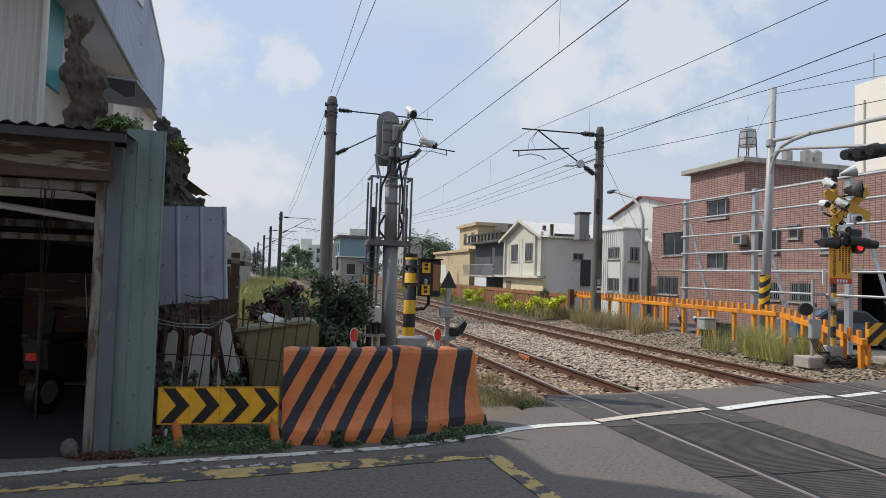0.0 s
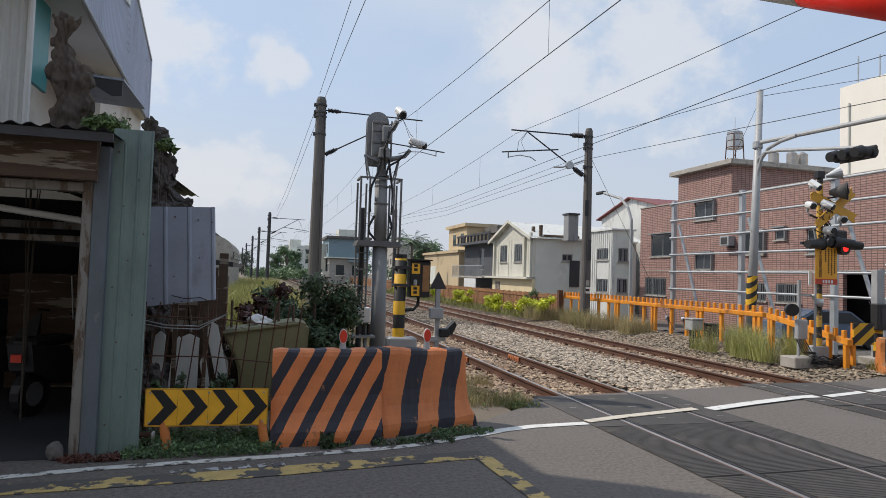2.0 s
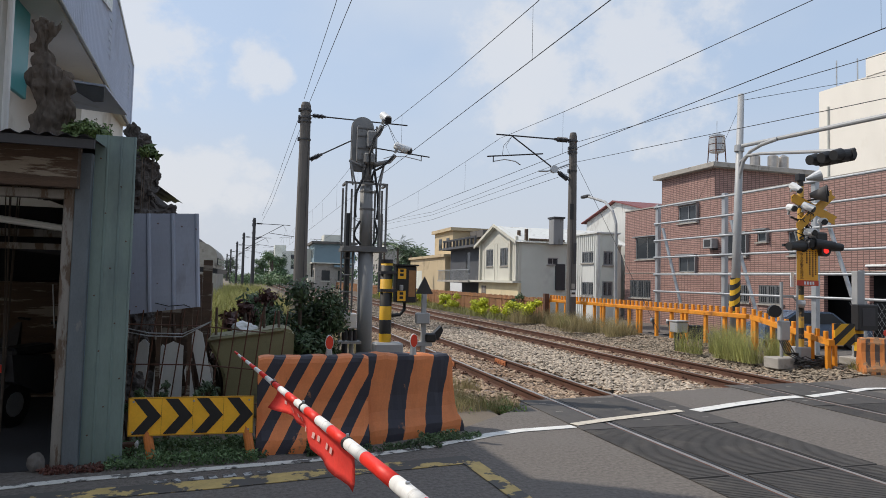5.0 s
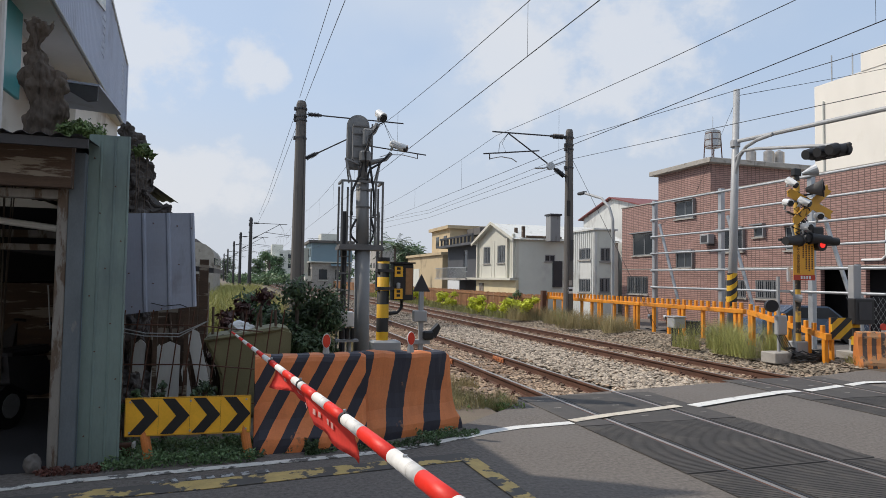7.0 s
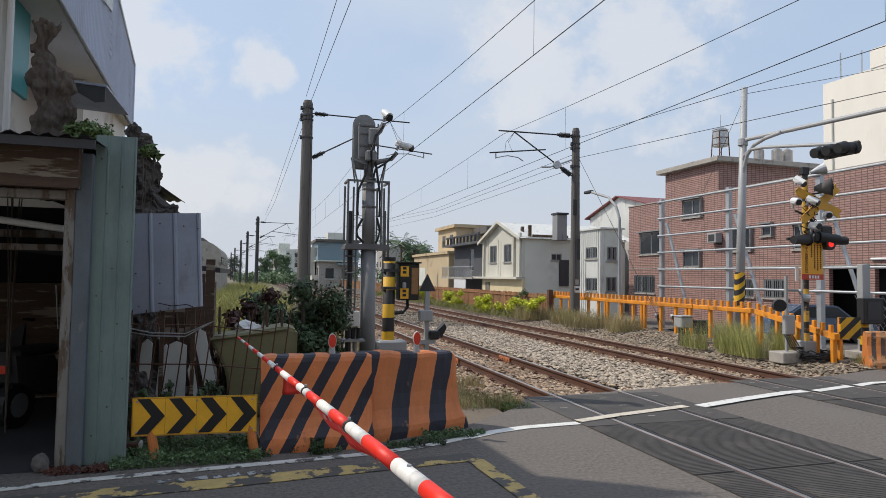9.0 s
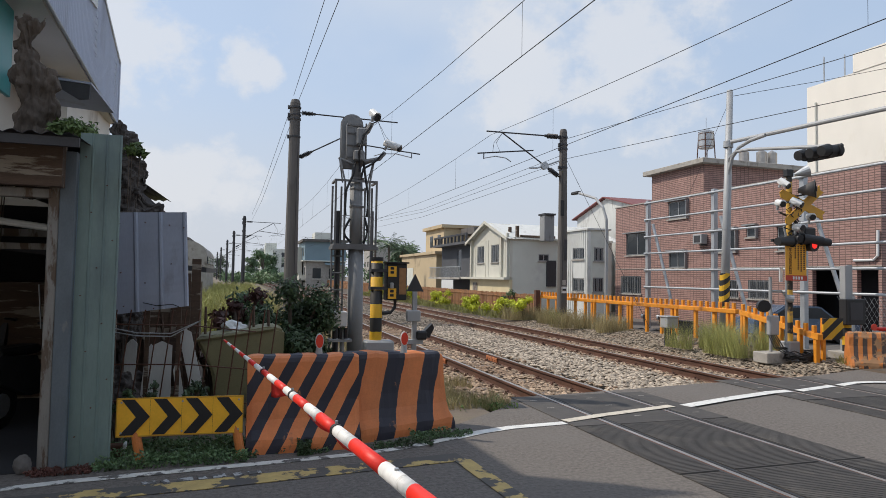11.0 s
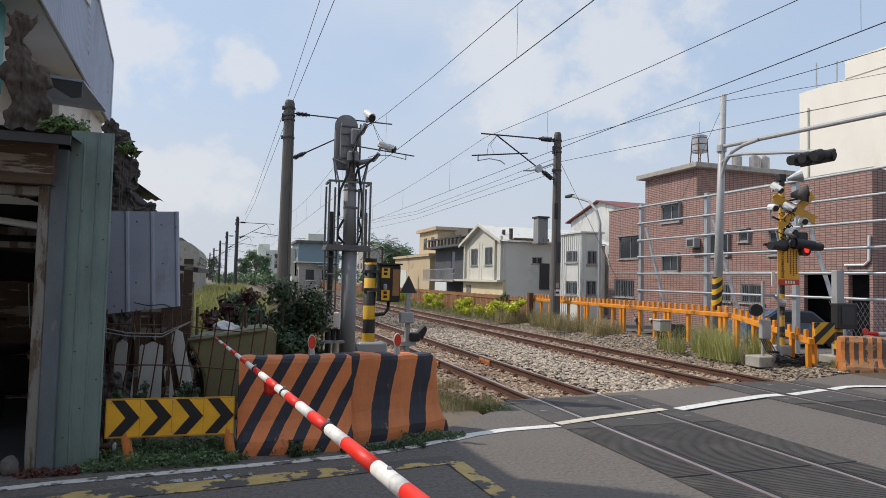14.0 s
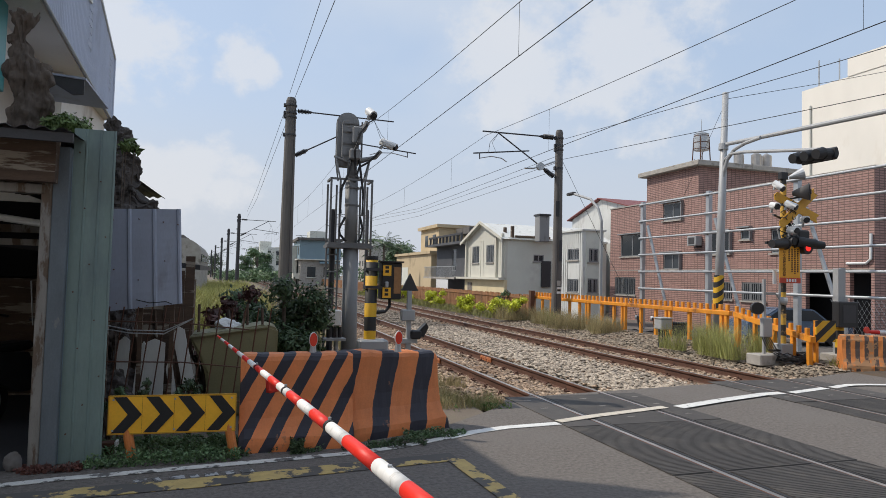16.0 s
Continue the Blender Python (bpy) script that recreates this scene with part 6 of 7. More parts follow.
# ---- ballast, sleepers, crossing panels ----
def scatter_mesh(name, count, place, size, material, sides=5, label="", category="", seed=1):
    """Many small rough stones in one mesh."""
    rng = np.random.default_rng(seed)
    base = np.array([(0, 0, 0.62), (0.86, 0.05, 0.1), (0.25, 0.8, 0.16), (-0.72, 0.46, 0.05), (-0.66, -0.52, 0.14), (0.30, -0.82, 0.02), (0, 0, -0.5)])
    tri = np.array([(0, 1, 2), (0, 2, 3), (0, 3, 4), (0, 4, 5), (0, 5, 1), (6, 2, 1), (6, 3, 2), (6, 4, 3), (6, 5, 4), (6, 1, 5)])
    pts = place(rng, count)
    n = len(pts)
    s = rng.uniform(size[0], size[1], n)[:, None, None]
    a = rng.uniform(0, 6.28, n)
    c, d = np.cos(a), np.sin(a)
    v = np.repeat(base[None], n, 0) * rng.uniform(0.72, 1.28, (n, 7, 3))
    x = v[..., 0] * c[:, None] - v[..., 1] * d[:, None]
    y = v[..., 0] * d[:, None] + v[..., 1] * c[:, None]
    v = np.stack([x, y, v[..., 2] * rng.uniform(0.6, 1.1, (n, 1))], -1) * s + pts[:, None]
    me = bpy.data.meshes.new(name)
    me.from_pydata(v.reshape(-1, 3).tolist(), [], (tri[None] + 7 * np.arange(n)[:, None, None]).reshape(-1, 3).tolist())
    ob = mesh_part(name, me, material)
    return tagged(ob, label, category, kind="stuff")


def bed_height(x, y):
    z = np.full_like(x, -0.15)
    z = np.where((x > 3.9) & (x < 5.55), -0.145, z)
    z = np.where((x > 7.95) & (x < 9.6), -0.145, z)
    z = np.where((x > 5.8) & (x < 7.7), -0.11, z)
    return z


def ballast_place(y0, y1, power, pale):
    def place(rng, n):
        x = rng.uniform(3.1, 11.0, n)
        y = y0 + (y1 - y0) * rng.uniform(0, 1, n) ** power
        edge = 8.35 + 0.13 * (x - 3.7) + 0.06
        y = np.maximum(y, edge + rng.uniform(0, 0.35, n))
        keep = np.ones(n, bool)
        for r in RAILS:
            keep &= np.abs(x - r) > 0.075
        side = np.where((x > 5.3) & (x < 8.2), np.minimum(x - 5.3, 8.2 - x), 0.0)
        keep &= (side + rng.normal(0, 0.18, n) > 0.48) == pale
        x, y = x[keep], y[keep]
        return np.stack([x, y, bed_height(x, y) + rng.normal(0, 0.012, len(x))], -1)
    return place


scatter_mesh("ballast_stones", 34000, ballast_place(8.3, 22, 1.2, False), (0.022, 0.058), M_STONE, label="loose rust-brown ballast stones along the rails", category="ballast", seed=3)
scatter_mesh("ballast_stones", 18000, ballast_place(20, 60, 1.5, False), (0.035, 0.07), M_STONE, label="loose rust-brown ballast stones along the rails", category="ballast", seed=4)
scatter_mesh("ballast_stones", 42000, ballast_place(8.3, 22, 1.2, True), (0.025, 0.062), M_STONEPALE, label="pale grey crushed ballast between the tracks", category="ballast", seed=13)
scatter_mesh("ballast_stones", 20000, ballast_place(20, 60, 1.5, True), (0.035, 0.075), M_STONEPALE, label="pale grey crushed ballast between the tracks", category="ballast", seed=14)


def bank_place(rng, n):
    x = rng.uniform(10.2, 12.2, n)
    return np.stack([x, rng.uniform(9.6, 24, n), np.interp(x, [10.2, 11.2, 12.3], [-0.17, -0.04, 0.08]) + rng.uniform(-0.01, 0.02, n)], -1)


scatter_mesh("rubble", 9000, bank_place, (0.02, 0.065), M_RUBBLE, label="scattered pale rubble along the fence foot", category="rubble", seed=6)

tracks = [o for o in scene.objects if o.name.startswith("railway_track")]
me_sl = bpy.data.meshes.new("sleeper")
bm = boxm(-1.0, 1.0, -0.11, 0.11, -0.14, 0.0, 0.015)
bm.to_mesh(me_sl)
bm.free()
me_sl.materials.append(mat("sleeper_wood", (0.17, 0.13, 0.105), 0.9, var=0.35, scale=3, bump=0.4, stretch=(0.3, 3, 3), random_var=0.15))
me_cl = bpy.data.meshes.new("rail_clip")
bm = bmesh.new()
box(bm, -0.06, 0.06, -0.05, 0.05, 0, 0.03, 0.008)
rod(bm, (-0.03, -0.03, 0.03), (-0.03, -0.03, 0.055), 0.015, n=6)
rod(bm, (0.03, 0.03, 0.03), (0.03, 0.03, 0.055), 0.015, n=6)
bm.to_mesh(me_cl)
bm.free()
me_cl.materials.append(M_RAIL)
for track in tracks:
    for k in range(78):
        y0 = 9.3 + k * 0.62
        again("sleeper", me_sl, track, pose(0, y0, -0.14 + random.uniform(-0.008, 0.008), 0, 0, random.uniform(-1, 1)))
        if k < 34:
            for sx in (-0.565, 0.565):
                for dx in (-0.12, 0.12):
                    again("rail_clip", me_cl, track, pose(sx + dx, y0, -0.14))

# bright rusty joint bars
M_JOINT = mat("fresh_rust", (0.42, 0.15, 0.06), 0.85, var=0.3, scale=9, bump=0.3, stain=(0.2, 0.08, 0.045), stain_scale=6)
for track, sx, y0 in ((tracks[0], 0.565, 12.95), (tracks[0], -0.565, 12.98)):
    for dx in (-0.032, 0.032):
        bm = boxm(sx + dx - 0.014, sx + dx + 0.014, y0 - 0.3, y0 + 0.3, -0.125, -0.03, 0.006)
        for k in range(4):
            rod(bm, (sx + dx * 1.3, y0 - 0.22 + k * 0.147, -0.075), (sx + dx * 2.1, y0 - 0.22 + k * 0.147, -0.075), 0.018, n=6)
        part("joint_bar", bm, M_JOINT, track, "bright rust-orange joint bar")

# ribbed rubber panels of the crossing
for tx in (0, 2):
    cx = (RAILS[tx] + RAILS[tx + 1]) / 2
    cr = thing("crossing_deck", cx, 0, 0, "dark ribbed rubber crossing panels between the rails", "crossing deck", "crossing decks")
    for nm, w0, w1 in (("panel", -0.48, 0.48), ("panel", -1.06, -0.645), ("panel", 0.645, 1.06)):
        me_pn = bpy.data.meshes.new(nm)
        prof = [(-0.892, 0.0)]
        for j in range(50):
            y0 = -0.885 + j * 0.0354
            prof += [(y0, 0.0125), (y0 + 0.0265, 0.0125), (y0 + 0.029, 0.006), (y0 + 0.0330, 0.006)]
        prof.append((0.892, 0.0))
        bm = prismm(prof, "x", w0, w1)
        bm.to_mesh(me_pn)
        bm.free()
        me_pn.materials.append(M_RUBBER)
        me_pl = bpy.data.meshes.new("smooth_panel")
        bm = boxm(w0, w1, -0.89, 0.89, 0.0, 0.0125, 0.004)
        for dy in (-0.55, 0.1, 0.6):
            box(bm, (w0 + w1) / 2 - 0.05, (w0 + w1) / 2 + 0.05, dy - 0.008, dy + 0.008, 0.0128, 0.0135, mi=1)
        bm.to_mesh(me_pl)
        bm.free()
        me_pl.materials.append(M_RUBBER)
        me_pl.materials.append(M_CONC)
        for k in range(7):
            last = k == 6
            again(nm, me_pl if last else me_pn, cr, pose(random.uniform(-0.004, 0.004), -3.4 + k * 1.8 + (0.7 if tx else 0), random.uniform(-0.002, 0.002), 0, 0, random.uniform(-0.15, 0.15)))
    # flat black strips laid on the road imitate the shade in the rail gaps
    for sx in (-0.505, 0.505, -0.63, 0.63):
        part("flangeway", boxm(sx - 0.018, sx + 0.018, -8, 8.4 + (0.6 if tx else 0), 0.002, 0.006), M_BLACK, cr, "black strip standing in for the shaded gap beside the rail")

# ---- plants ----
def leaf_cloud(bm_list, centre, radii, count, size, rng, shell=0.55):
    """Leaf blades spread through an uneven blob; returns vertices and faces."""
    v, f = bm_list
    for _ in range(count):
        d = Vector((rng.gauss(0, 1), rng.gauss(0, 1), rng.gauss(0, 1))).normalized()
        r = rng.uniform(shell, 1.0) * (0.72 + 0.5 * noise.noise(d * 1.9 + Vector(centre)))
        p = Vector(centre) + Vector((d.x * radii[0], d.y * radii[1], d.z * radii[2])) * r
        n = (d + Vector((rng.uniform(-1, 1), rng.uniform(-1, 1), rng.uniform(-0.4, 1.0)))).normalized()
        a = n.orthogonal().normalized()
        a.rotate(Matrix.Rotation(rng.uniform(0, 6.28), 3, n))
        b = n.cross(a)
        s = size * rng.uniform(0.6, 1.35)
        k = len(v)
        v += [p - a * s, p + b * s * 0.42, p + a * s + n * s * 0.15, p - b * s * 0.42]
        f.append((k, k + 1, k + 2, k + 3))


def blade_patch(name, count, place, height, width, material, label, category, seed=1, lean=0.35):
    rng = np.random.default_rng(seed)
    p = place(rng, count)
    n = len(p)
    h = rng.uniform(height[0], height[1], n)
    a = rng.uniform(0, 6.28, n)
    u = np.stack([np.cos(a), np.sin(a), np.zeros(n)], -1) * (width * rng.uniform(0.6, 1.3, n))[:, None]
    ln = rng.normal(0, lean, (n, 2)) * h[:, None]
    mid = p + np.stack([ln[:, 0] * 0.35, ln[:, 1] * 0.35, h * 0.6], -1)
    tip = p + np.stack([ln[:, 0], ln[:, 1], h], -1)
    v = np.stack([p - u, p + u, mid + u * 0.7, mid - u * 0.7, tip], 1)
    k = 5 * np.arange(n)[:, None]
    me = bpy.data.meshes.new(name)
    me.from_pydata(v.reshape(-1, 3).tolist(), [], (k + np.array([0, 1, 2, 3])).tolist() + (k + np.array([3, 2, 4])).tolist())
    ob = mesh_part(name, me, material)
    return tagged(ob, label, category, kind="stuff")


def area(x0, x1, y0, y1, z=-0.02, clump=0.0, cell=1.3):
    def place(rng, n):
        x, y = rng.uniform(x0, x1, n), rng.uniform(y0, y1, n)
        if clump:
            keep = np.array([noise.noise((a / cell, b / cell, 3.3)) > clump - 0.5 for a, b in zip(x, y)])
            x, y = x[keep], y[keep]
        return np.stack([x, y, np.full(len(x), z)], -1)
    return place


def shrub(name, x, y, h, r, leaves, size, material, label, category, seed, clumps=9, group="", z0=0.25, fill=(0.32, 0.55), stem=None):
    rng = random.Random(seed)
    t = thing(name, x, y, 0, label, category, group)
    bm = bmesh.new()
    tips = []
    for k in range(clumps):
        a = rng.uniform(0, 6.28)
        q = Vector((r * rng.uniform(0.2, 0.75) * math.cos(a), r * rng.uniform(0.2, 0.75) * math.sin(a), h * rng.uniform(z0, 0.86)))
        tube(bm, [(0, 0, -0.1), (q.x * 0.3, q.y * 0.3, q.z * 0.5), q], stem or 0.012 + 0.008 * h, 5)
        tips.append(q)
    part("stem", bm, M_BARK, t)["kind"] = "stuff"
    data = ([], [])
    for q in tips:
        rr = r * rng.uniform(*fill)
        leaf_cloud(data, q, (rr, rr, rr * 0.8), leaves // clumps, size, rng, 0.25)
    me = bpy.data.meshes.new("foliage")
    me.from_pydata(data[0], [], data[1])
    mesh_part("foliage", me, material, t)
    return t


shrub("bush", 0.70, 9.0, 1.74, 0.62, 17000, 0.036, M_LEAF, "dark green leafy bush behind the barrier", "bush", 11, 30, z0=0.15, fill=(0.45, 0.62))
shrub("bush", 0.15, 10.4, 1.5, 0.6, 2400, 0.045, M_LEAF, "dark green leafy bush beside the railway", "bush", 12, 12, z0=0.1)
shrub("bush", 0.45, 7.9, 0.75, 0.35, 1100, 0.03, M_LEAF, "small dark green bush behind the barrier", "bush", 13, 9, z0=0.1)
shrub("red_leaved_plant", 0.05, 9.6, 1.65, 0.5, 1300, 0.05, M_LEAFRED, "plant with withered red-brown leaves", "plant", 14, 9)
shrub("red_leaved_plant", -0.3, 9.1, 1.5, 0.38, 800, 0.05, M_LEAFRED, "plant with withered red-brown leaves", "plant", 15, 8)
for k, (x, y, h, r) in enumerate(((11.2, 24.2, 0.95, 0.55), (11.0, 25.4, 0.8, 0.6), (11.3, 26.4, 0.75, 0.6), (11.1, 29.2, 0.85, 0.75), (11.2, 30.4, 0.75, 0.6), (11.2, 35.5, 0.9, 0.8), (11.4, 36.6, 0.8, 0.6), (11.4, 44, 0.9, 0.9), (11.5, 47, 0.9, 0.8), (11.3, 54, 0.9, 0.9))):
    shrub("yellow_shrub", x, y, h, r, 2200, 0.055, M_LEAFY, "bright yellow-green shrub before the fence", "shrub", 30 + k, 9, "yellow shrubs", 0.15)
shrub("bush", 12.0, 27.6, 1.25, 0.4, 700, 0.05, M_LEAF, "dark bush growing by the fence", "bush", 50, 8)
for k, (x, y) in enumerate(((-0.35, 7.0), (-0.72, 6.95), (-1.05, 6.9))):
    shrub("weed_clump", x, y, 0.62, 0.20, 420, 0.026, M_LEAF, "low dark green weeds before the wire fence", "weeds", 60 + k, 8, "weed clumps", 0.45)
blade_patch("grass_field", 26000, area(-6, 1.1, 13.5, 60, 0.0), (0.45, 1.15), 0.012, M_GRASS, "tall bright green grass beside the railway", "grass", 21)
blade_patch("grass_verge", 5000, area(1.0, 2.6, 11, 60, -0.05, 0.5), (0.15, 0.6), 0.010, M_DRYGRASS, "dry grass along the track edge", "grass", 22)
blade_patch("fence_grass", 9500, area(10.6, 12.1, 11.6, 14.2, -0.02, 0.36, 0.6), (0.2, 0.85), 0.0036, M_PALEGRASS, "tall green grass before the fence", "grass", 23)
blade_patch("fence_grass", 11000, area(10.4, 12.1, 17.8, 25.0, 0.0, 0.48), (0.15, 0.7), 0.0048, M_DRYGRASS, "dry yellow grass before the fence", "grass", 24)
blade_patch("fence_grass", 7000, area(10.3, 12.1, 25.5, 62, -0.03), (0.08, 0.32), 0.012, M_GRASS, "green grass before the fence", "grass", 25)
blade_patch("track_edge_grass", 6500, area(2.45, 3.5, 7.75, 9.8, -0.05, 0.45, 0.6), (0.04, 0.24), 0.0028, M_DRYGRASS, "dry grass beside the crossing", "grass", 26)
def leaf_patch(name, count, place, height, size, material, label, seed):
    """Low broad-leaved weeds: small leaf blades scattered up to a height over the ground."""
    rng = random.Random(seed)
    pts = place(np.random.default_rng(seed), count)
    data = ([], [])
    for q in pts:
        top = height * (0.35 + 0.9 * max(0.0, noise.noise((q[0] * 4.5, q[1] * 4.5, seed)) + 0.3))
        leaf_cloud(data, (q[0], q[1], q[2] + rng.uniform(0.0, top)), (0.012, 0.012, 0.012), 2, size, rng, 0.2)
    me = bpy.data.meshes.new(name)
    me.from_pydata(data[0], [], data[1])
    return tagged(mesh_part(name, me, material), label, "weeds", kind="stuff")


leaf_patch("foot_weeds", 4600, area(-1.12, 0.14, 5.98, 6.8, 0.0), 0.11, 0.017, M_LEAF, "low green weeds under the chevron board", 27)
leaf_patch("foot_weeds", 1500, area(0.1, 1.9, 6.1, 6.30, 0.0, 0.5, 0.2), 0.09, 0.016, M_LEAF, "small weeds along the barrier foot", 28)
leaf_patch("foot_weeds", 900, area(1.75, 2.5, 6.35, 6.6, 0.0, 0.4, 0.22), 0.10, 0.016, M_LEAF, "small weeds along the barrier foot", 33)
leaf_patch("foot_weeds", 420, area(0.58, 0.70, 6.08, 6.22, 0.0), 0.22, 0.018, M_LEAF, "taller weed at the barrier foot", 35)
leaf_patch("foot_weeds", 1300, area(-1.6, -1.1, 5.95, 6.35, 0.0, 0.5, 0.3), 0.06, 0.018, M_LEAFRED, "withered leaves at the shed corner", 29)
leaf_patch("foot_weeds", 1500, area(2.5, 3.5, 7.6, 8.4, -0.04, 0.45, 0.4), 0.12, 0.018, M_LEAFG, "green weeds beside the crossing", 34)
blade_patch("foot_weeds", 900, area(11.8, 12.6, 9.6, 10.2, -0.01), (0.1, 0.3), 0.006, M_GRASS, "green weeds at the far barrier foot", "weeds", 31, 0.5)


def tree(x, y, h, r, seed, leaves=2600, label="dark green round-crowned tree", palm=False):
    rng = random.Random(seed)
    t = thing("palm_tree" if palm else "tree", x, y, 0, label, "tree", "palm trees" if palm else "trees")
    part("trunk", rodm((0, 0, -0.65), (rng.uniform(-0.2, 0.2), 0, h * 0.7), 0.22, 0.1, 9), M_BARK, t)
    data = ([], [])
    if palm:
        for k in range(26):
            a, up = k * 2.4, rng.uniform(-0.2, 1.5)
            o = Vector((0, 0, h * 0.72))
            d = Vector((math.cos(a), math.sin(a), 0)) * (1 / math.sqrt(1 + 0.6 * up * abs(up)))
            across = d.cross(Vector((0, 0, 1))).normalized()
            for j in range(16):
                s = j / 15 * r
                p = o + d * s + Vector((0, 0, up * s * 0.75 - 0.5 * s * s / r))
                for side in (1, -1):
                    q = p + across * side * 0.34 * (1.1 - j / 18) + d * 0.28 - Vector((0, 0, 0.12))
                    i = len(data[0])
                    data[0].extend([p, p + d * 0.10 + Vector((0, 0, 0.02)), q])
                    data[1].append((i, i + 1, i + 2))
    else:
        bm = bmesh.new()
        for k in range(14):
            a = rng.uniform(0, 6.28)
            q = Vector((r * 0.62 * math.cos(a) * rng.uniform(0.3, 1), r * 0.62 * math.sin(a) * rng.uniform(0.3, 1), h * rng.uniform(0.10, 0.90)))
            tube(bm, [(0, 0, h * 0.35), (q.x * 0.4, q.y * 0.4, (q.z + h * 0.35) / 2), q], 0.05, 5)
            leaf_cloud(data, q, (r * 0.55, r * 0.55, r * 0.42), leaves // 14, 0.17, rng, 0.2)
        part("limbs", bm, M_BARK, t)
    me = bpy.data.meshes.new("crown")
    me.from_pydata(data[0], [], data[1])
    mesh_part("crown", me, M_LEAF, t)


for k, (x, y, h, r) in enumerate(((14.6, 72, 7.8, 2.2), (16.6, 73, 7.4, 2.4), (18.6, 74, 6.6, 2.2), (19.6, 79, 6.8, 2.6), (21.5, 84, 6.8, 3.0))):
    tree(x, y, h, r, 70 + k, palm=k < 3, label="palm with drooping fronds" if k < 3 else "dark green round-crowned tree")
for k, (x, y, h, r) in enumerate(((8, 190, 10, 6), (4.0, 120, 6.4, 2.6), (5.6, 126, 6.0, 2.4), (2.2, 140, 5.6, 2.4), (-6, 200, 7, 4), (13, 136, 8.5, 3), (-6, 110, 4.4, 2.0), (17, 118, 8.5, 3.0))):
    tree(x, y, h, r, 80 + k, 5200)
data = ([], [])
rng_ = random.Random(77)
for k in range(60):
    x_, y_ = rng_.uniform(-3.5, 8.5), rng_.uniform(104, 150)
    leaf_cloud(data, (x_, y_, rng_.uniform(0.2, 1.7)), (1.6, 1.6, 1.0), 130, 0.2, rng_, 0.2)
for k in range(40):
    x_, y_ = rng_.uniform(13.0, 24.0), rng_.uniform(70, 92)
    leaf_cloud(data, (x_, y_, rng_.uniform(0.5, 3.2)), (1.5, 1.5, 1.1), 130, 0.2, rng_, 0.2)
me = bpy.data.meshes.new("far_thicket")
me.from_pydata(data[0], [], data[1])
tagged(mesh_part("far_thicket", me, M_LEAF), "dark green thicket far along the railway", "bushes", kind="stuff")

# ---- rough rock pile and dead trunk above the shed ----
def lump(name, pts, material, label, category, seed, x, y, z, voxel=0.02, rough=0.062, grain=1.0):
    """One craggy body: overlapping balls fused into a skin, which noise then breaks up."""
    t = thing(name, x, y, z, label, category)
    bm = bmesh.new()
    for (px, py, pz, r) in pts:
        bmesh.ops.create_icosphere(bm, subdivisions=2, radius=r, matrix=Matrix.Translation((px, py, pz)) @ Matrix.Diagonal((1, 0.8, 1.3, 1)))
    me = bpy.data.meshes.new("rough")
    bm.to_mesh(me)
    bm.free()
    tmp = new("rough", me)
    rm = tmp.modifiers.new("skin", 'REMESH')
    rm.mode, rm.voxel_size = 'VOXEL', voxel
    skin = bpy.data.meshes.new_from_object(tmp.evaluated_get(bpy.context.evaluated_depsgraph_get()))
    bpy.data.objects.remove(tmp)
    off = Vector((seed, seed * 2, 0))
    bm = bmesh.new()
    bm.from_mesh(skin)
    bm.normal_update()
    for v in bm.verts:
        q = v.co + off
        g = Vector((q.x, q.y, q.z * grain))
        c = noise.voronoi(g * 6.0)[0][0]
        c2 = noise.voronoi(g * 15.0)[0][0]
        v.co += v.normal * rough * (1.3 * noise.noise(q * 3.2) + 0.8 * noise.noise(g * 9.0) + 1.4 * (0.4 - c) + 1.0 * (0.4 - c2) + 0.5 * noise.noise(g * 26))
    part("body", bm, material, t)
    return t


lump("rock_pile", [(0.0, 0, 1.0, 0.10), (0.05, 0, 0.86, 0.13), (0.02, 0, 0.62, 0.2), (0.20, 0, 0.60, 0.10), (0.27, 0, 0.50, 0.085), (0.29, 0, 0.40, 0.075), (0.10, 0, 0.35, 0.22), (0.20, 0, 0.25, 0.12), (0.36, 0, 0.14, 0.075), (0.43, 0.02, 0.16, 0.055), (0.0, 0.05, 0.1, 0.3), (0.25, 0, 0.05, 0.14), (0.05, 0.1, -0.5, 0.3), (0.05, 0.1, -1.1, 0.3), (0.05, 0.1, -1.9, 0.35)], M_ROCK, "dark craggy rock pile behind the sheet metal", "rock", 3.0, -1.28, 7.62, 2.2, 0.016, 0.05)
shrub("fern", -1.14, 7.55, 3.28, 0.16, 170, 0.05, M_LEAFG, "small fern growing from the rocks", "plant", 91, 5, z0=0.93, stem=0.005)
trunk_pts = [(0.02 * math.sin(k * 1.3), 0, k * 0.07, 0.165) for k in range(15)]
trunk_pts += [(0.15 + 0.02 * math.sin(k * 2.0), 0, k * 0.07, 0.11) for k in range(13)] + [(0.10, 0, 1.0, 0.13), (-0.13, 0, 1.08, 0.09), (-0.02, 0, 1.10, 0.15), (0.12, 0, 1.12, 0.07)]
trunk_pts += [(-0.05 + 0.01 * math.sin(k), 0, 1.12 + k * 0.05, 0.105) for k in range(6)]
trunk_pts += [(-0.07, 0, 1.42 + k * 0.04, 0.085 + 0.006 * k) for k in range(6)] + [(-0.19, 0, 1.43, 0.05), (-0.15, 0, 1.44, 0.06)]
trunk_pts += [(-0.15 - 0.01 * k, 0, 1.62 + 0.03 * k, 0.04 - 0.006 * k) for k in range(4)] + [(0.03 + 0.012 * k, 0, 1.58 + 0.04 * k, 0.035 - 0.005 * k) for k in range(5)]
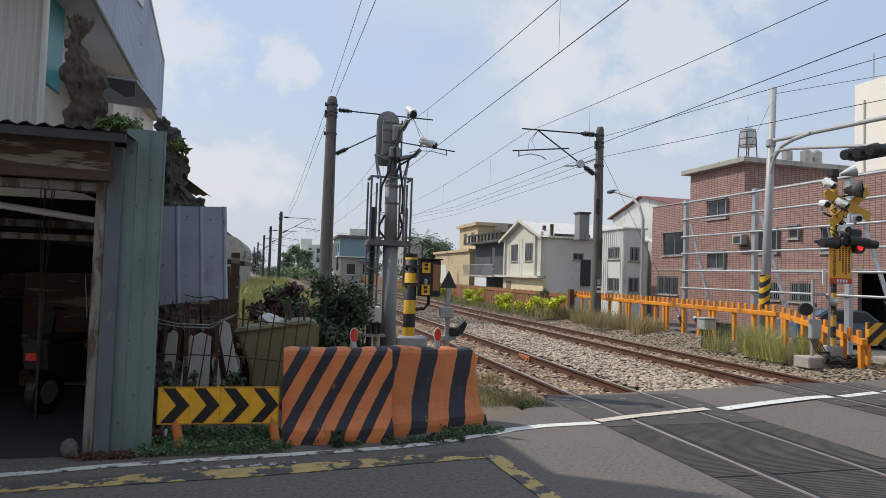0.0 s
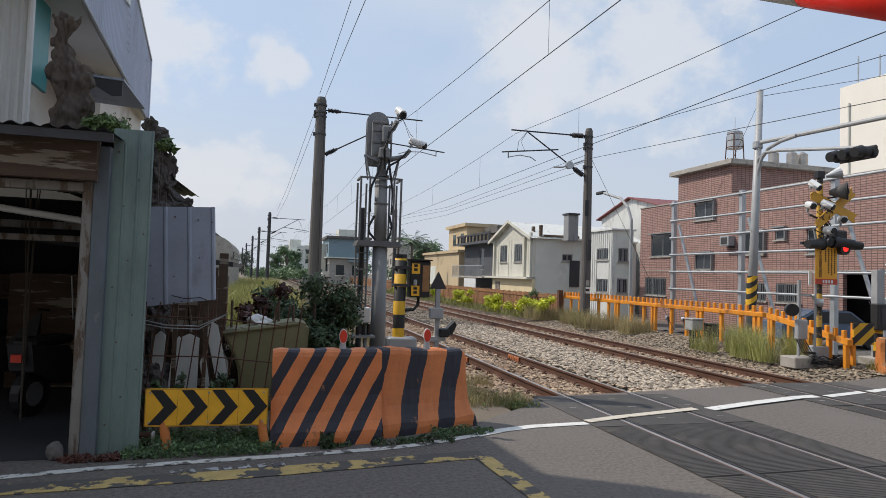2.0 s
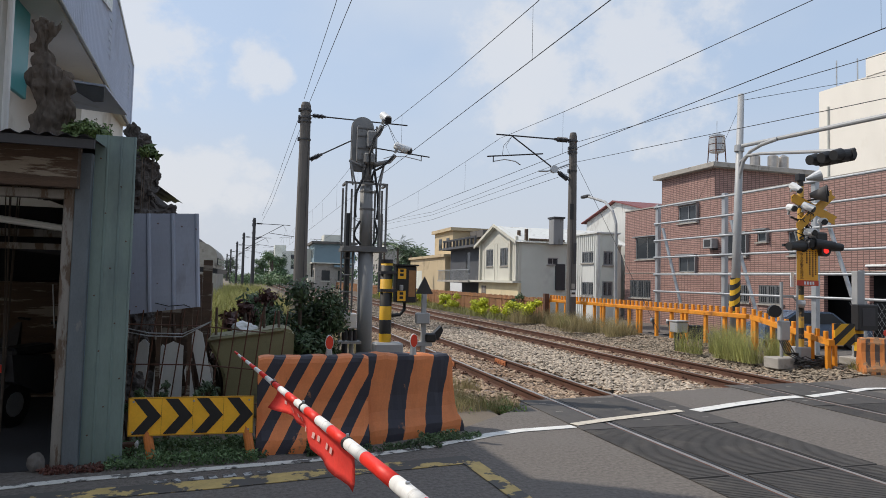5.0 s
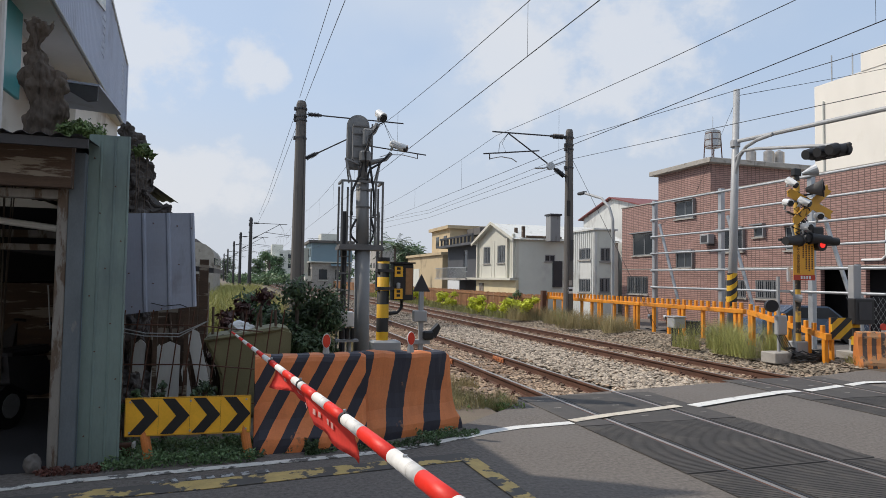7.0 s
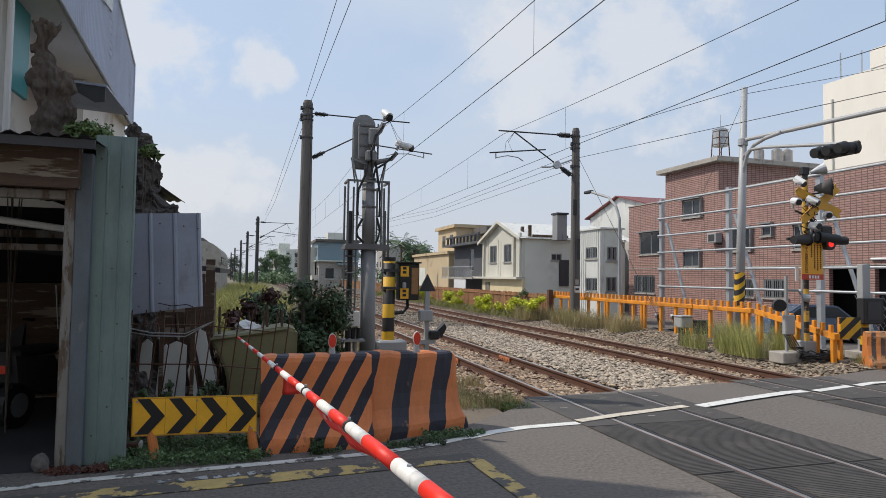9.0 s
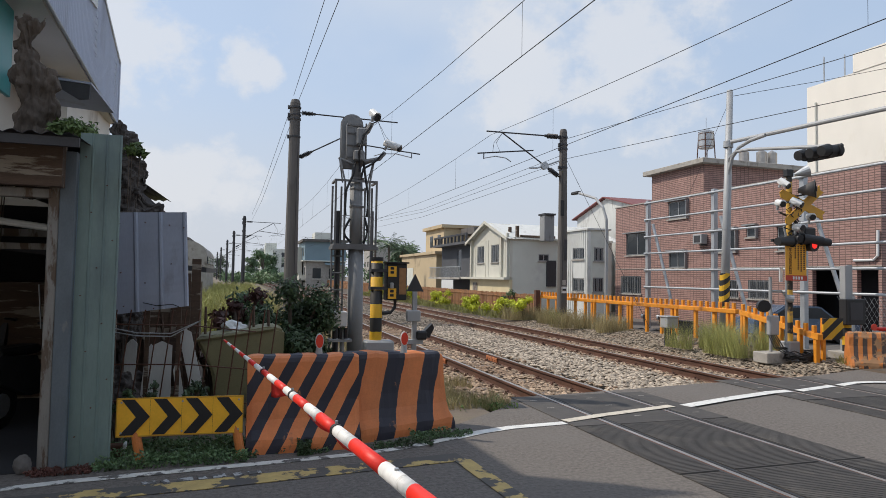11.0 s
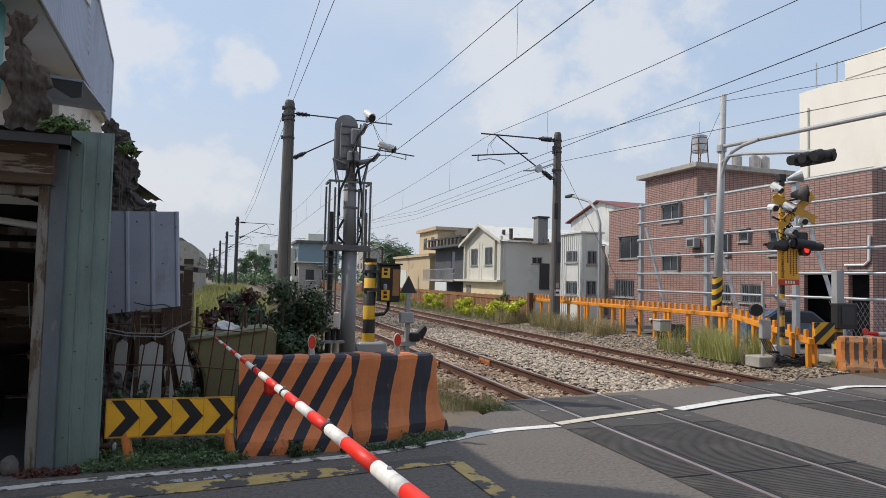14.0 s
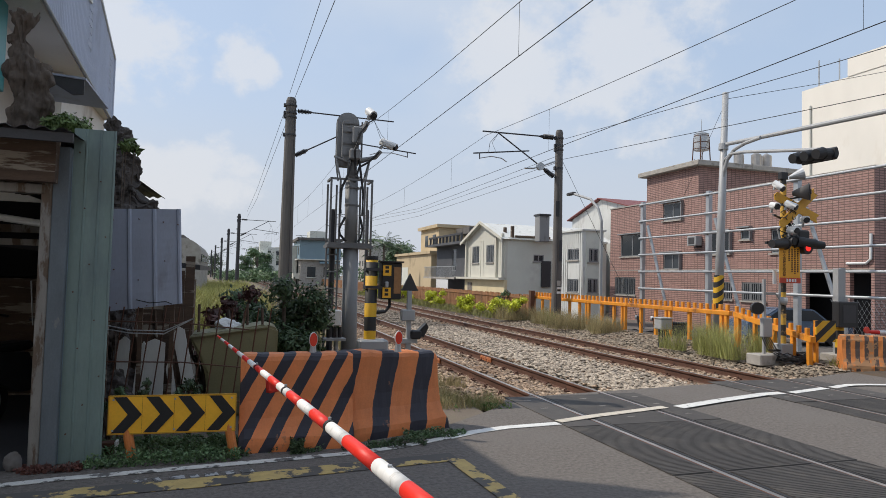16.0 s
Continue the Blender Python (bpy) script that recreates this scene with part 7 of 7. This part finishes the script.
lump("dead_trunk", trunk_pts, M_BARK, "broken dead tree trunk rising above the shed roof", "tree trunk", 8.0, -2.13, 7.75, 2.62, 0.014, 0.05, 0.45)
shrub("creeper", -1.70, 7.6, 3.70, 0.30, 3600, 0.027, M_LEAFG, "creeper leaves on the dead trunk", "plant", 92, 14, z0=0.80, stem=0.006)
shrub("creeper", -1.42, 7.7, 3.48, 0.22, 1800, 0.026, M_LEAFG, "creeper leaves over the sheet metal", "plant", 93, 9, z0=0.82, stem=0.006)

shrub("creeper", -2.36, 7.6, 3.5, 0.16, 500, 0.03, M_LEAF, "dark creeper leaves on the dead trunk", "plant", 94, 7, z0=0.84, stem=0.006)

# ---- wire fence and boards beside the shed ----
wf = thing("rebar_fence", -1.25, 7.12, 0, "rusty rebar grid fence leaning behind the chevron board", "fence")
for k in range(13):
    x0 = 0.02 + k * 0.13
    part("bar", rodm((x0 - 0.05, 0, 0.0), (x0 + 0.09, 0.02, 1.28), 0.007, n=5), M_RAIL, wf)
for z0 in (0.36, 0.72, 1.12):
    part("cross_bar", tubem([(-0.02, -0.01, z0 + 0.02), (0.8, -0.01, z0), (1.45, -0.01, z0 - 0.07)], 0.007, 5), M_RAIL, wf)
for k in range(2):
    part("loose_wire", tubem([(0.0, -0.03, 1.12 - 0.04 * k), (0.3, -0.03, 1.05 - 0.03 * k), (0.62, -0.03, 1.04 - 0.03 * k), (0.9, -0.03, 1.17)], 0.006, 5), M_GALV, wf)
for k, (x0, w, h, tilt) in enumerate(((-1.17, 0.13, 0.90, 2), (-0.985, 0.08, 0.84, 4), (-0.935, 0.27, 0.86, 0), (-0.38, 0.13, 1.0, -13), (-0.55, 0.07, 0.62, -10))):
    bd_ = thing("old_board", x0, 7.55 + 0.03 * k, 0, "weathered white-painted board leaning behind the fence", "board", "old boards")
    bm = prismm([(0, 0), (w, 0), (w, h), (w * 0.6, h + 0.05), (0, h - 0.03)], "y", 0, 0.025)
    bm.transform(Matrix.Rotation(radians(tilt), 4, 'Y') @ Matrix.Rotation(radians(-4), 4, 'X'))
    part("plank", bm, M_WHITESHEET, bd_)
tb = thing("olive_tub", 0.0, 8.15, 0, "olive-yellow ribbed plastic tank behind the rebar fence", "tank")
bm = bmesh.new()
prism(bm, [(-0.20, 0.0), (0.52, 0.0), (0.55, 1.0), (0.40, 1.05), (-0.10, 0.965), (-0.43, 0.93), (-0.42, 0.86), (-0.34, 0.72), (-0.25, 0.5)], "y", -0.3, 0.35)
bmesh.ops.bevel(bm, geom=bm.edges[:], offset=0.03, segments=2, affect='EDGES')
part("shell", bm, M_CLAY, tb)
part("rim", tubem([(-0.44, -0.31, 0.90), (-0.1, -0.31, 0.945), (0.42, -0.31, 1.02)], 0.022, 6), M_CLAY, tb)
sk = thing("plastic_sack", -0.02, 8.25, 1.0, "crumpled white plastic sack on the tank", "sack")
bm = bmesh.new()
bmesh.ops.create_icosphere(bm, subdivisions=3, radius=0.13, matrix=Matrix.Diagonal((1.1, 0.7, 0.65, 1)))
for v in bm.verts:
    v.co += v.co.normalized() * 0.07 * noise.noise(v.co * 14)
part("sack", bm, M_WHITEPL, sk)
random.seed(9)
for k in range(9):
    st_ = thing("wooden_stick", -1.1 + k * 0.19, 7.9 + random.uniform(-0.1, 0.3), 0, "old dark wooden stick in the fence line", "stick", "old sticks")
    part("stick", rodm((0, 0, -0.05), (random.uniform(-0.15, 0.15), 0.1, random.uniform(0.9, 1.4)), 0.022, 0.016, 6), M_WOOD, st_)
dk = thing("tool_shed_wall", -1.3, 8.25, 0, "dark plank wall behind the sheet metal panel", "shed wall")
for k in range(8):
    part("plank", boxm(k * 0.11, k * 0.11 + 0.105, random.uniform(0, 0.02), 0.04, 0, 1.75 + random.uniform(-0.1, 0.1)), M_WOOD, dk)
lump("stone", [(0, 0, 0.06, 0.085)], M_POLE, "grey loose stone by the shed post", "stone", 1.0, -1.62, 6.1, 0, 0.012, 0.015)
lump("stone", [(0, 0, 0.04, 0.06)], M_POLE, "small grey loose stone by the shed post", "stone", 2.0, -1.05, 6.35, 0, 0.012, 0.012)
br_ = thing("brick_piece", -0.98, 6.42, 0, "broken red brick with white paint", "brick")
part("brick", boxm(-0.07, 0.05, -0.05, 0.05, 0, 0.12, 0.01), M_RAIL, br_)
part("painted_end", boxm(0.052, 0.075, -0.05, 0.05, 0, 0.13, 0.008), M_WHITEPL, br_)
# tools and pipes hung in the shed
for k in range(7):
    hk = thing("hanging_rod", -2.1 + 0.07 * k, 8.3, 1.0 + 0.07 * (k % 3), "thin pale rod hung in the dark shed", "rod", "hanging rods")
    part("rod", rodm((0, 0, 0), (random.uniform(-0.05, 0.05), 0, 0.5), 0.008, n=5), M_GALV, hk)

# plain wall added out of view behind the viewer, to dim the skylight
bf = thing("street_house", 0, 0, 0, "unseen plain grey wall added behind the viewer to cut skylight", "house")
part("wall", boxm(-30, 30, -6.4, -6.0, 0, 9.0), M_CONC, bf)


# ---- near crossing boom, and what moves ----
boom = thing("crossing_boom", 1.002, -1.308, 0.991, "red and white striped crossing boom with a red flag", "barrier boom")
BOOM_TURN = pose(0, 0, 0, 0, 0, 8.42)
cuts = [0.3, 0.69, 0.92, 1.15, 1.38, 1.61, 1.84, 2.00, 2.07, 2.30, 2.53, 2.76, 2.99, 3.22, 3.46, 3.78, 4.02, 4.26, 4.48, 4.71, 4.95, 5.18, 5.41, 5.64, 5.87, 6.10, 6.33, 6.56, 6.79, 7.02, 7.25, 7.49]
rad = lambda s: 0.0405 - 0.0041 * s if s < 5.4 else 0.0184 - 0.0048 * (s - 5.4)
for k, (a, b) in enumerate(zip(cuts, cuts[1:])):
    if a == 2.00:
        m_ = M_TEAL
    else:
        m_ = (M_BOOMRED, M_BOOMWHITE)[k % 2 == 1]
    part("band", rodm((0, a, 0), (0, b, 0), rad(a), rad(b), 20), m_, boom, smooth=True)
part("joint_ring", rodm((0, 1.985, 0), (0, 2.0, 0), rad(2) + 0.006, n=20), M_GALV, boom)
for s_ in (4.0, 4.79, 5.59):
    part("clamp_ring", rodm((0, s_, 0), (0, s_ + 0.022, 0), rad(s_) + 0.003, n=20), M_BLACK, boom, "black clamp that holds the flag")
    part("clamp_screw", rodm((0, s_ + 0.017, rad(s_)), (0, s_ + 0.017, rad(s_) + 0.014), 0.007, n=8), M_GALV, boom)
for s_ in (2.62, 3.36):
    part("rivet", rodm((0, s_, rad(s_) - 0.003), (0, s_, rad(s_) + 0.006), 0.008, n=8), M_GALV, boom)
bm = bmesh.new()
NU, NV = 22, 6


def cloth_x(u, v):
    """Ripples of the cloth, its two loose corners curled back under the boom."""
    curl = max(0.0, 0.16 - u) / 0.16 + 0.9 * max(0.0, u - 0.84) / 0.16
    return (0.028 * math.sin(u * 9 + v * 2.0) + 0.015 * math.sin(u * 23 + v) - 0.04 * curl * v) * v


grid = []
for i in range(NU + 1):
    u = i / NU
    y = 3.92 + 1.58 * u
    row = []
    for j in range(NV + 1):
        v = j / NV
        drop = (0.18 - 0.085 * u) * v
        row.append(bm.verts.new((cloth_x(u, v), y + 0.06 * v * math.cos(u * 3.1), -0.01 - drop)))
    grid.append(row)
for i in range(NU):
    for j in range(NV):
        bm.faces.new((grid[i][j], grid[i + 1][j], grid[i + 1][j + 1], grid[i][j + 1]))
bmesh.ops.solidify(bm, geom=bm.faces[:], thickness=0.003)
flag = part("flag", bm, M_FLAG, boom, "creased red cloth flag with white lettering", True)

mach = thing("boom_machine", 1.02, -1.6, 0, "grey steel housing of the crossing boom", "boom machine")
part("housing", boxm(-0.2, 0.2, -0.25, 0.22, 0, 1.0, 0.03), M_GREYPAINT, mach)
part("pivot_hub", rodm((-0.26, 0.29, 0.99), (0.22, 0.29, 0.99), 0.07, n=16), M_DARKSTEEL, mach)
part("bearing_block", boxm(-0.12, 0.12, 0.18, 0.34, 0.85, 0.97), M_DARKSTEEL, mach)
part("hub_arm", rodm((0, 0.0, 0), (0, 0.32, 0), 0.05, n=14), M_DARKSTEEL, boom)

# faded white writing on the cloth, as plain bars
bm = bmesh.new()
for i in range(3, NU - 2):
    if i % 3 == 0:
        continue
    for side in (1, -1):
        q = []
        for di, dv in ((0.2, 0.40), (0.7, 0.40), (0.7, 0.58), (0.2, 0.58)):
            u, v = (i + di) / NU, dv
            q.append(bm.verts.new((cloth_x(u, v) + side * 0.006, 3.92 + 1.58 * u + 0.06 * v * math.cos(u * 3.1), -0.01 - (0.18 - 0.085 * u) * v)))
        bm.faces.new(q)
part("writing", bm, mat("faded_ink", (0.74, 0.42, 0.38), 0.8, var=0.2), flag, "faded white bars of writing")["kind"] = "stuff"

ELEV = [(0.0, 74), (0.5, 63), (1.0, 52), (1.5, 40), (1.8, 32.5), (2.0, 27.8), (2.2, 23.5), (2.3, 21.6), (2.4, 19.6), (2.5, 17.4), (2.6, 15.1), (2.7, 12.7), (2.8, 10.5), (2.9, 8.7), (3.0, 7.1), (3.1, 5.4), (3.2, 3.8), (3.3, 1.9),
        (3.4, 0.3), (3.5, -0.8), (3.6, -1.2), (3.7, -0.6), (3.8, 0.6), (3.9, 1.9), (4.0, 2.5), (4.2, 3.4), (4.4, 2.9), (4.7, 0.6), (5.0, -0.2), (5.3, 0.7), (5.6, 1.5), (5.9, 0.9), (6.3, 0.1), (6.5, 0.5), (6.8, 1.25), (7.0, 1.1), (7.2, 0.5), (7.6, 0.5),
        (8.0, 1.0), (8.2, 0.5), (8.4, 0.4), (8.8, 1.0), (9.2, 0.5), (10.2, 0.8), (11.3, 0.5), (11.7, 1.0), (12.2, 0.6), (12.8, 0.8), (13.5, 0.7), (14.2, 0.75), (15.0, 0.7), (16.0, 0.7)]
# how far the flag swings about the boom: 0 hangs straight down, 180 stands up
FLAG = [(0.0, 60), (1.0, 90), (2.0, 128), (2.2, 126), (2.4, 120), (2.6, 116), (2.8, 115), (3.0, 118), (3.2, 142), (3.4, 134), (3.5, 120), (3.6, 100), (3.7, 55), (3.8, 20), (3.9, 2), (4.0, 6), (4.2, 44), (4.6, 20), (5.2, 5), (5.8, 25), (6.3, 44), (6.5, 10), (6.8, 3), (7.0, 18), (7.2, 46), (7.4, 28), (7.6, 8),
        (8.0, 4), (8.2, 16), (8.4, 6), (8.8, 8), (9.0, 38), (9.2, 50), (10.0, 52), (11.3, 44), (11.7, 46), (12.2, 45), (12.8, 49), (13.5, 50), (14.2, 49), (15.0, 50), (16.0, 50)]


def motions():
    base = Matrix.Translation((1.002, -1.308, 0.991)) @ BOOM_TURN
    walk(boom, [(t, base @ pose(0, 0, 0, e)) for t, e in ELEV])
    walk(flag, [(t, pose(0, 0, 0, 0, -a, 0)) for t, a in FLAG])


motions()
